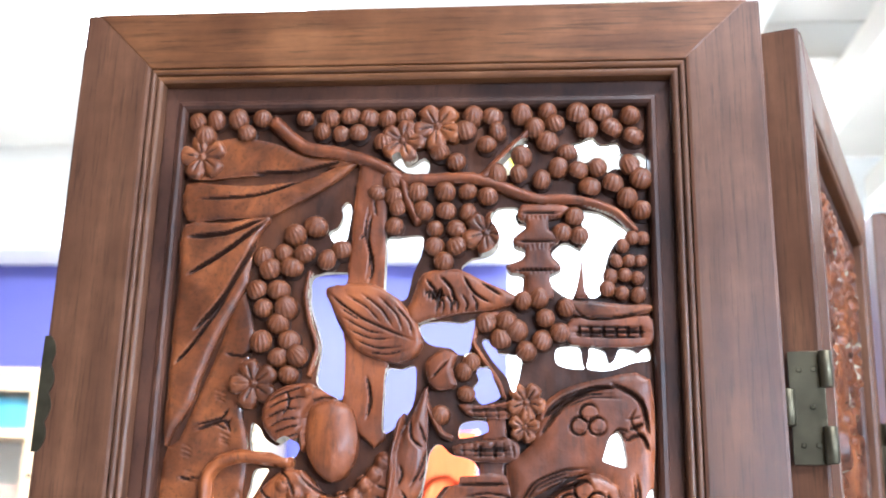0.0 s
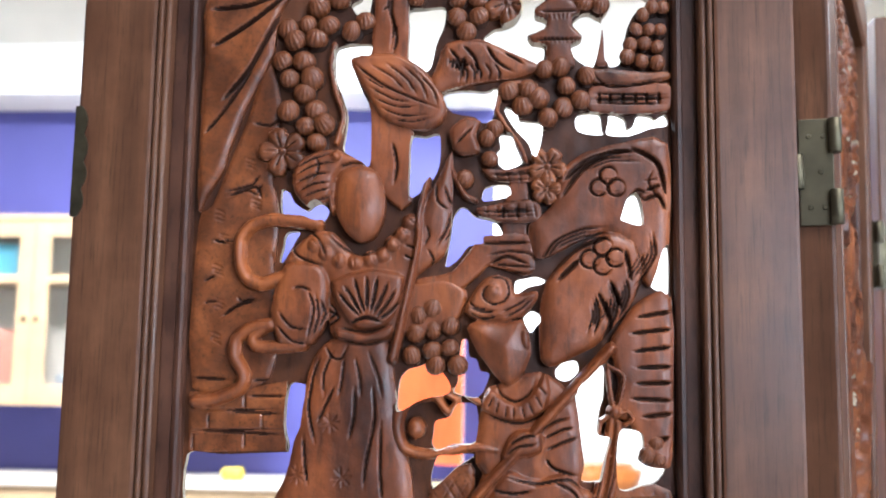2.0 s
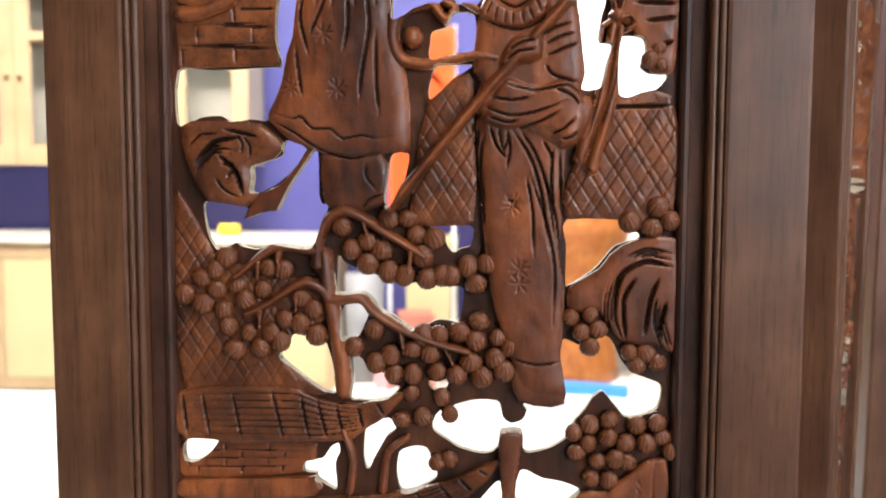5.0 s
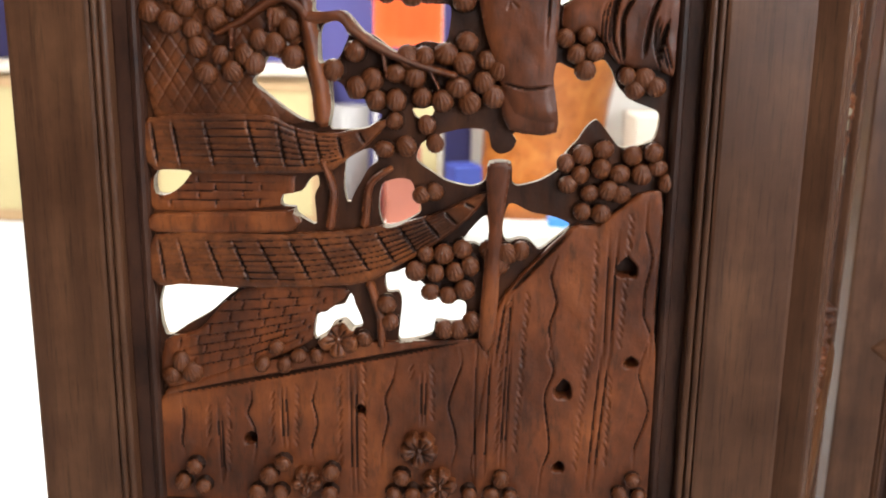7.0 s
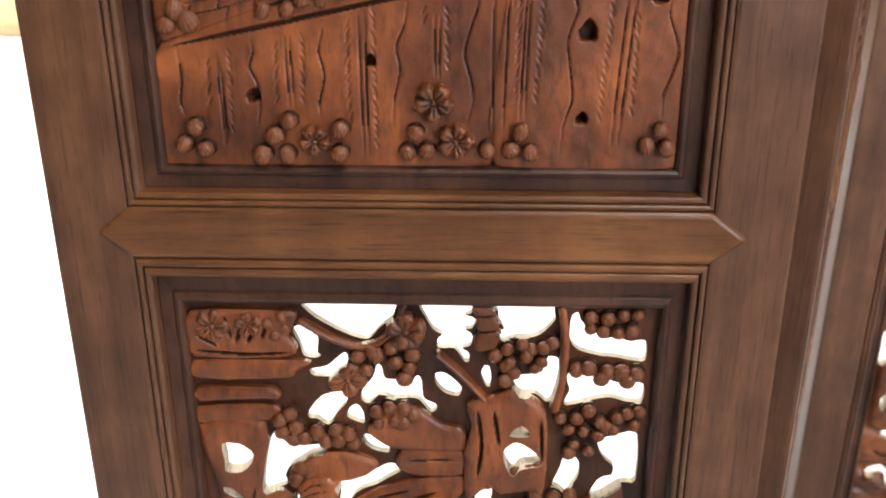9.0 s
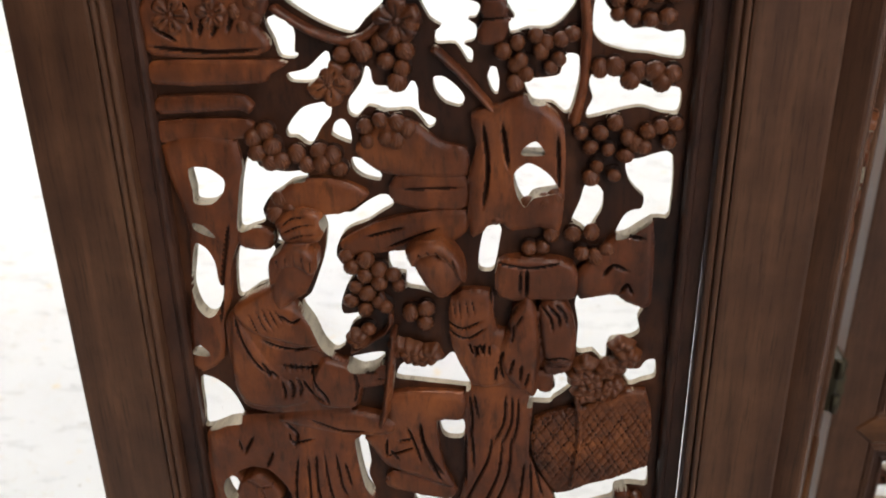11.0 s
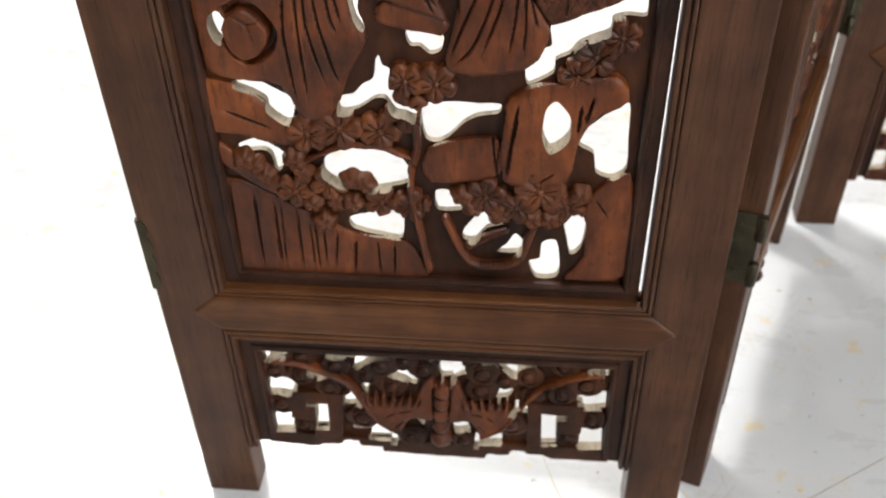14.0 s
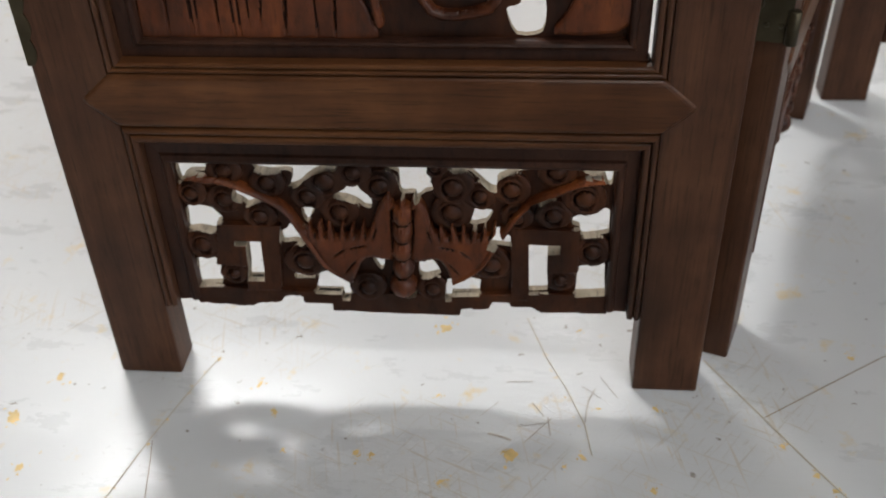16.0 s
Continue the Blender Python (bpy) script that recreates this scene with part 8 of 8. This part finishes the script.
score(MIDDLE, 0.8, 1.5, 79, 624, 91, 625)
score(MIDDLE, 1.3, 2.0, 61, 695, 61, 677)
score(MIDDLE, 1.3, 2.0, 41, 695, 44, 666)
score(MIDDLE, 1.3, 2.0, 44, 699, 67, 696, 89, 700)
score(MIDDLE, 1.3, 2.2, 29, 602, 31, 579, 29, 562)
score(MIDDLE, 1.3, 2.2, 32, 602, 35, 582)
score(MIDDLE, 1.3, 2.2, 53, 603, 52, 580, 45, 562)
score(MIDDLE, 1.3, 2.2, 57, 602, 57, 580, 51, 562)
score(MIDDLE, 1.3, 2.2, 61, 601, 61, 580, 58, 563)
score(MIDDLE, 1.3, 2.2, 27, 570, 26, 543, 27, 524)
score(MIDDLE, 1.3, 2.2, 31, 570, 32, 541)
score(MIDDLE, 1.3, 2.2, 44, 571, 42, 550, 29, 518, 18, 488)
score(MIDDLE, 1.3, 2.2, 57, 572, 55, 536, 41, 496)
score(MIDDLE, 1.3, 2.2, 51, 571, 49, 539, 36, 504, 21, 487)
score(MIDDLE, 1.3, 2.2, 66, 548, 64, 523, 60, 500)
score(MIDDLE, 1.3, 2.2, 70, 548, 71, 523, 70, 497)
score(MIDDLE, 1.3, 2.2, 73, 543, 79, 518)
score(MIDDLE, 1.3, 2.2, -5, 569, 4, 545, 13, 529)
score(MIDDLE, 1.3, 2.2, -27, 563, -28, 546)
score(MIDDLE, 1.3, 2.2, 8, 559, 13, 540)
score(MIDDLE, 1.3, 2.2, 54, 461, 50, 431, 53, 395)
score(MIDDLE, 1.3, 2.2, 59, 457, 56, 431)
# lower field
cut(LOWER, -153, 194, -132, 195, -133, 186, -144, 185, -149, 182, -151, 178, -153, 177)
cut(LOWER, -98, 195, -68, 196, -38, 197, -39, 190, -46, 190, -54, 187, -61, 182, -67, 176, -77, 172, -73, 176, -71, 185, -75, 187, -85, 186, -95, 187, -98, 190)
cut(LOWER, -3, 196, 24, 197, 25, 187, 29, 180, 29, 173, 23, 171, 17, 165, 16, 170, 11, 170, 7, 170, 5, 174, 5, 186, 2, 189, -2, 191)
cut(LOWER, 42, 196, 70, 197, 96, 198, 99, 195, 98, 192, 88, 190, 79, 187, 74, 183, 74, 175, 69, 176, 62, 183, 59, 186, 54, 190, 43, 190)
cut(LOWER, 132, 197, 154, 198, 154, 190, 153, 180, 150, 182, 149, 186, 146, 189, 138, 188, 133, 191)
cut(LOWER, -114, 173, -107, 171, -100, 167, -94, 162, -102, 159, -107, 157, -111, 161, -116, 164)
cut(LOWER, -42, 169, -38, 173, -27, 176, -21, 174, -16, 169, -16, 157, -21, 157, -27, 162, -34, 165, -41, 166)
cut(LOWER, -153, 154, -145, 156, -135, 154, -130, 149, -127, 145, -129, 142, -132, 141, -134, 133, -147, 135, -155, 134, -154, 144)
cut(LOWER, -67, 158, -58, 159, -58, 153, -61, 149, -64, 142, -67, 148)
cut(LOWER, -77, 142, -74, 139, -68, 129, -68, 125, -70, 123, -76, 125, -85, 124, -85, 134, -80, 137)
cut(LOWER, -19, 115, -13, 116, -9, 114, -10, 106, -12, 99, -14, 101, -17, 107)
cut(LOWER, 17, 115, 23, 113, 28, 109, 32, 101, 32, 98, 28, 97, 22, 95, 16, 97)
cut(LOWER, 59, 159, 70, 157, 71, 155, 67, 147, 62, 145, 57, 144, 54, 146, 56, 152)
cut(LOWER, 75, 143, 78, 138, 84, 134, 85, 127, 83, 125, 76, 126, 67, 127, 69, 135)
cut(LOWER, 97, 167, 104, 171, 113, 175, 115, 170, 108, 166, 105, 163, 100, 163, 96, 160)
cut(LOWER, 129, 153, 136, 156, 144, 159, 153, 160, 154, 142, 153, 139, 139, 136, 134, 137, 133, 144, 128, 146, 127, 151)
cut(LOWER, 9, 84, 11, 81, 14, 79, 6, 76)
cut(LOWER, -120, 128, -100, 128, -101, 99, -102, 90, -115, 90, -113, 103, -112, 123, -121, 123, sharp=True)
cut(LOWER, -154, 107, -141, 109, -136, 105, -136, 96, -136, 87, -137, 83, -159, 81, -155, 94, sharp=True)
cut(LOWER, -80, 95, -63, 96, -64, 90, -80, 89, sharp=True)
cut(LOWER, -62, 95, -51, 99, -50, 100, -43, 96, -37, 93, -37, 81, -38, 72, -44, 72, -44, 78, -65, 78, -62, 88, sharp=True)
cut(LOWER, 36, 92, 41, 94, 49, 99, 55, 95, 62, 93, 61, 80, 40, 79, 40, 74, 35, 74, sharp=True)
cut(LOWER, 97, 131, 120, 131, 120, 123, 111, 122, 111, 105, 112, 93, 112, 85, 98, 84, sharp=True)
cut(LOWER, 133, 108, 136, 109, 153, 112, 154, 92, 155, 84, 132, 82, 133, 91, 133, 101, sharp=True)
clouds(LOWER, -146, 169, 10.9, -122, 164, 12.2, -119, 189, 12.2, -89, 179, 12.2, -98, 150, 11.7, -145, 123, 13.4, -125, 96, 9.7, -69, 110, 14.6, -48, 181, 14.6, -61, 168, 12.2, -27, 189, 12.2, -9, 178, 13.0, -39, 155, 13.4, -23, 86, 13.0)
clouds(LOWER, 43, 178, 14.6, 62, 171, 11.3, 42, 157, 14.6, 84, 177, 13.0, 115, 193, 13.0, 135, 171, 14.6, 114, 156, 12.2, 88, 153, 10.9, 143, 125, 13.0, 121, 98, 10.5, 70, 111, 14.2, 26, 86, 11.7, 31, 195, 8.9)
piece(LOWER, "fretwork", 5, 1.5, -131, 142, -84, 142, -90, 81, -117, 80, -114, 103, -137, 105, sharp=True)
piece(LOWER, "fretwork", 5, 1.5, 84, 144, 133, 144, 134, 106, 111, 104, 109, 126, 98, 131, 98, 78, 85, 77, sharp=True)
piece(LOWER, "sill", 4, 1.5, -157, 66, -138, 65, -115, 64, -110, 67, -92, 69, -89, 74, -83, 76, -75, 75, -74, 69, -52, 69, -52, 62, -4, 61, 46, 61, 47, 67, 68, 68, 71, 75, 83, 75, 85, 71, 100, 71, 107, 66, 157, 67, 156, 85, 62, 82, -46, 79, -165, 83, sharp=True)
piece(LOWER, "bat", 8, 10, -74, 150, -63, 138, -57, 136, -51, 135, -45, 134, -38, 135, -31, 136, -25, 137, -19, 139, -15, 146, -12, 157, -8, 166, -1, 171, -1, 119, -9, 115, -17, 117, -24, 114, -30, 101, -35, 94, -43, 99, -53, 108, -59, 122)
pad(LOWER, 8, 10, 69, 124, 62, 110, 51, 100, 43, 95, 39, 101, 33, 114, 27, 116, 19, 114, 11, 117, 16, 169, 22, 164, 25, 156, 27, 145, 31, 139, 37, 137, 43, 136, 49, 136, 55, 135, 62, 136, 68, 138, 74, 140, 85, 152)
cord(LOWER, 4, 5, 8.5, -148, 184, -133, 182, -116, 179, -88, 165, -76, 154, -65, 131, -53, 108, -35, 95)
cord(LOWER, 4, 5, 8.5, 148, 187, 140, 186, 128, 183, 100, 168, 88, 156, 75, 133, 62, 110, 43, 95)
cord(LOWER, 5, 2, 8, -61, 132, -62, 139, -62, 146)
cord(LOWER, 5, 1, 8, 71, 134, 72, 141, 73, 148)
groove(LOWER, 0.9, 2.2, -58, 131, -59, 143)
groove(LOWER, 0.9, 2.2, 68, 133, 71, 145)
cord(LOWER, 5, 2, 8, -54, 132, -54, 139, -54, 146)
cord(LOWER, 5, 1, 8, 64, 134, 65, 140, 66, 148)
groove(LOWER, 0.9, 2.2, -51, 131, -52, 144)
groove(LOWER, 0.9, 2.2, 62, 133, 64, 145)
cord(LOWER, 5, 2, 8, -47, 133, -47, 139, -47, 147)
cord(LOWER, 5, 2, 8, 57, 134, 58, 140, 59, 148)
groove(LOWER, 0.9, 2.2, -44, 132, -45, 144)
groove(LOWER, 0.9, 2.2, 55, 133, 56, 144)
cord(LOWER, 5, 1, 8, -39, 133, -38, 139, -37, 147)
cord(LOWER, 5, 1, 8, 50, 133, 50, 140, 50, 147)
groove(LOWER, 0.9, 2.2, -36, 132, -35, 144)
groove(LOWER, 0.9, 2.2, 47, 132, 47, 144)
cord(LOWER, 5, 1, 8, -32, 133, -31, 140, -29, 147)
cord(LOWER, 5, 1, 8, 43, 133, 43, 140, 42, 147)
groove(LOWER, 0.9, 2.2, -29, 132, -27, 144)
groove(LOWER, 0.9, 2.2, 40, 132, 39, 144)
cord(LOWER, 5, 1, 8, -25, 133, -23, 140, -22, 147)
cord(LOWER, 5, 1, 8, 36, 133, 35, 139, 34, 147)
groove(LOWER, 0.9, 2.2, -22, 132, -19, 144)
groove(LOWER, 0.9, 2.2, 33, 132, 32, 144)
cord(LOWER, 5, 2, 8, -19, 133, -16, 140, -14, 148)
cord(LOWER, 5, 1, 8, 30, 133, 28, 139, 27, 147)
groove(LOWER, 0.9, 2.2, -16, 133, -12, 145)
groove(LOWER, 0.9, 2.2, 27, 132, 24, 144)
groove(LOWER, 1, 2.4, -29, 102, -26, 110, -17, 116)
groove(LOWER, 1, 2.4, 38, 102, 35, 110, 26, 115)
groove(LOWER, 1, 2.4, -39, 102, -29, 115)
groove(LOWER, 1, 2.4, 47, 103, 38, 115)
groove(LOWER, 1, 2.4, -47, 117, -37, 125)
groove(LOWER, 1, 2.4, 56, 118, 47, 126)
groove(LOWER, 1, 2.4, -35, 125, -20, 129)
groove(LOWER, 1, 2.4, 45, 126, 31, 129)
groove(LOWER, 1, 2.4, 0, 166, -2, 141, -1, 119)
groove(LOWER, 1, 2.4, 14, 164, 14, 140, 11, 117)
lump(LOWER, 11, 7, 155, 8, 10)
groove(LOWER, 0.7, 1.6, 4, 161, 4, 156)
groove(LOWER, 0.7, 1.6, 6, 161, 6, 156)
groove(LOWER, 0.7, 1.6, 9, 161, 8, 156)
groove(LOWER, 0.7, 1.6, 11, 161, 10, 156)
groove(LOWER, 0.9, 2.6, -1, 153, 2, 148, 6, 147, 11, 148, 15, 153)
lump(LOWER, 11, 6, 140, 8, 11)
groove(LOWER, 0.7, 1.6, 3, 146, 3, 142)
groove(LOWER, 0.7, 1.6, 6, 147, 5, 142)
groove(LOWER, 0.7, 1.6, 8, 147, 8, 142)
groove(LOWER, 0.7, 1.6, 10, 147, 10, 142)
groove(LOWER, 0.9, 2.6, -2, 138, 1, 133, 6, 132, 11, 133, 14, 138)
lump(LOWER, 11, 5, 124, 9, 11)
groove(LOWER, 0.7, 1.6, 2, 131, 2, 125)
groove(LOWER, 0.7, 1.6, 5, 131, 5, 126)
groove(LOWER, 0.7, 1.6, 7, 131, 7, 126)
groove(LOWER, 0.7, 1.6, 9, 131, 9, 126)
groove(LOWER, 0.9, 2.6, -3, 122, 0, 117, 5, 115, 10, 117, 13, 122)
lump(LOWER, 11, 5, 107, 8, 10)
groove(LOWER, 0.7, 1.6, 2, 114, 1, 109)
groove(LOWER, 0.7, 1.6, 4, 114, 4, 109)
groove(LOWER, 0.7, 1.6, 7, 114, 6, 109)
groove(LOWER, 0.7, 1.6, 9, 114, 8, 109)
groove(LOWER, 0.9, 2.6, -4, 105, -1, 100, 4, 98, 9, 100, 13, 106)
lump(LOWER, 12, 4, 90, 10, 10)
cord(LOWER, 4, 1, 9, -1, 162, -2, 174)
cord(LOWER, 4, 1, 9, 7, 163, 8, 174)
cord(LOWER, 4, 1, 9, 15, 163, 17, 174)


def grape_mesh():
    """A round carved grape, scored with fine lines that run out from a point low on its front."""
    bm = bmesh.new()
    rings_, segs = 8, 52
    tilt = Matrix.Rotation(radians(-52), 3, "X")
    pole = bm.verts.new(tilt @ Vector((0, -1, 0)))
    rows = []
    for k in range(1, rings_ + 1):
        lat = radians(132) * k / rings_
        row = []
        for n in range(segs):
            a = 2 * math.pi * n / segs
            r = 1 - 0.055 * (1 - math.cos(math.pi * n / 2)) * min(1.0, 1.6 * math.sin(lat) ** 2)
            row.append(bm.verts.new(tilt @ Vector((r * math.sin(lat) * math.cos(a), -r * math.cos(lat), r * math.sin(lat) * math.sin(a)))))
        rows.append(row)
    for v in bm.verts:
        v.co.y *= 0.72
    for n in range(segs):
        bm.faces.new((pole, rows[0][n], rows[0][(n + 1) % segs]))
        for r0, r1 in zip(rows, rows[1:]):
            bm.faces.new((r0[n], r1[n], r1[(n + 1) % segs], r0[(n + 1) % segs]))
    return mesh_of("grape", bm, WOOD_GRAPE, True)


def leaf_mesh():
    """A small five-lobed carved leaf, domed, with clefts between the lobes."""
    bm = bmesh.new()
    rings_, segs = 5, 30
    pole = bm.verts.new((0, -0.42, 0))
    rows = []
    for k in range(1, rings_ + 1):
        u = k / rings_
        row = []
        for n in range(segs):
            a = 2 * math.pi * n / segs
            lobe = math.cos(5 * a)
            r = u * (1.12 + 0.13 * lobe * u)
            row.append(bm.verts.new((r * math.cos(a), -0.42 - 0.30 * math.sin(u * 2.4) * (0.75 + 0.25 * lobe) + 0.95 * u ** 4, r * math.sin(a))))
        rows.append(row)
    for n in range(segs):
        bm.faces.new((pole, rows[0][n], rows[0][(n + 1) % segs]))
        for r0, r1 in zip(rows, rows[1:]):
            bm.faces.new((r0[n], r1[n], r1[(n + 1) % segs], r0[(n + 1) % segs]))
    return mesh_of("leaf", bm, WOOD_GRAPE, True)


GRAPE, LEAF = grape_mesh(), leaf_mesh()
rng = random.Random(4)
coarse = []
DULL = ("cloud_scroll", "fretwork", "sill")
AGED = ("flower", "backdrop_rock", "drapery", "roof", "lattice_bank", "animal", "stone_wall")
for sec, step in ((UPPER, 1.25), (MIDDLE, 1.25), (LOWER, 1.1)):
    ground = [("flat", sec.outline)]
    if sec is not LOWER:
        for e in sec.elements:
            if e.name == "lattice_bank":
                weave(e, 8.6, 1.25) if sec is UPPER else weave(e, 5.2, 1.6)
    # the ground between the forms wears the darkened wood in place of shade
    me = relief_mesh(sec.name, ground, sec, step, bounds_of(ground), BACK, (WOOD_SHADED_DULL, WOOD_RAW, WOOD_GLAZE_SHADE), True)
    panel = part(sec.name, me, None, screen, sec.label)
    every = list(ground)
    for e in sec.elements:
        every += e.ops + [("lump", 9 + lift, x, z, r, r) for x, z, r, lift in e.balls]
        # vine grounds get the darkest wood as painted shade between the grapes
        me = relief_mesh(e.name, e.ops, sec, 0.8, bounds_of(e.ops), GROUND + 0.003, (WOOD_GLAZE_SHADE if e.balls else WOOD_SHADED_DULL if e.name in DULL else WOOD_GRAPE if e.name in AGED else WOOD_CARVED, WOOD_RAW, WOOD_GLAZE_SHADE))
        if me is None:
            continue
        ob = part(e.name, me, None, panel if not e.balls else screen, e.label)
        for x, z, r, lift in e.balls:
            leafy = sec is MIDDLE and z < 640
            g = new("leaf", LEAF) if leafy else new("grape", GRAPE)
            g.parent = ob
            r = r * rng.uniform(0.92, 1.08) * (1.3 if leafy else 1) / 1000
            g.matrix_basis = pose(x / 1000, GROUND - 0.0042 - lift * RISE - rng.uniform(0, 0.002), z / 1000, rng.uniform(-14, 14), rng.uniform(-180, 180) if leafy else rng.uniform(-25, 25), rng.uniform(-14, 14)) @ Matrix.Diagonal((r * rng.uniform(0.9, 1.1), r * rng.uniform(0.9, 1.1), r * rng.uniform(0.9, 1.12), 1))
    # panels of the other leaves: darker wood stands in for their dimmer light
    coarse.append(relief_mesh(sec.name, every, sec, 3.0, bounds_of(ground), BACK, (WOOD_GRAPE, WOOD_RAW, WOOD_GLAZE_SHADE), True))
for n, m in enumerate(LEAVES[1:], 1):
    for sec, me in zip((UPPER, MIDDLE, LOWER), coarse):
        ob = part(sec.name, racked(me, n), None, screen, sec.label)
        ob.matrix_basis = m
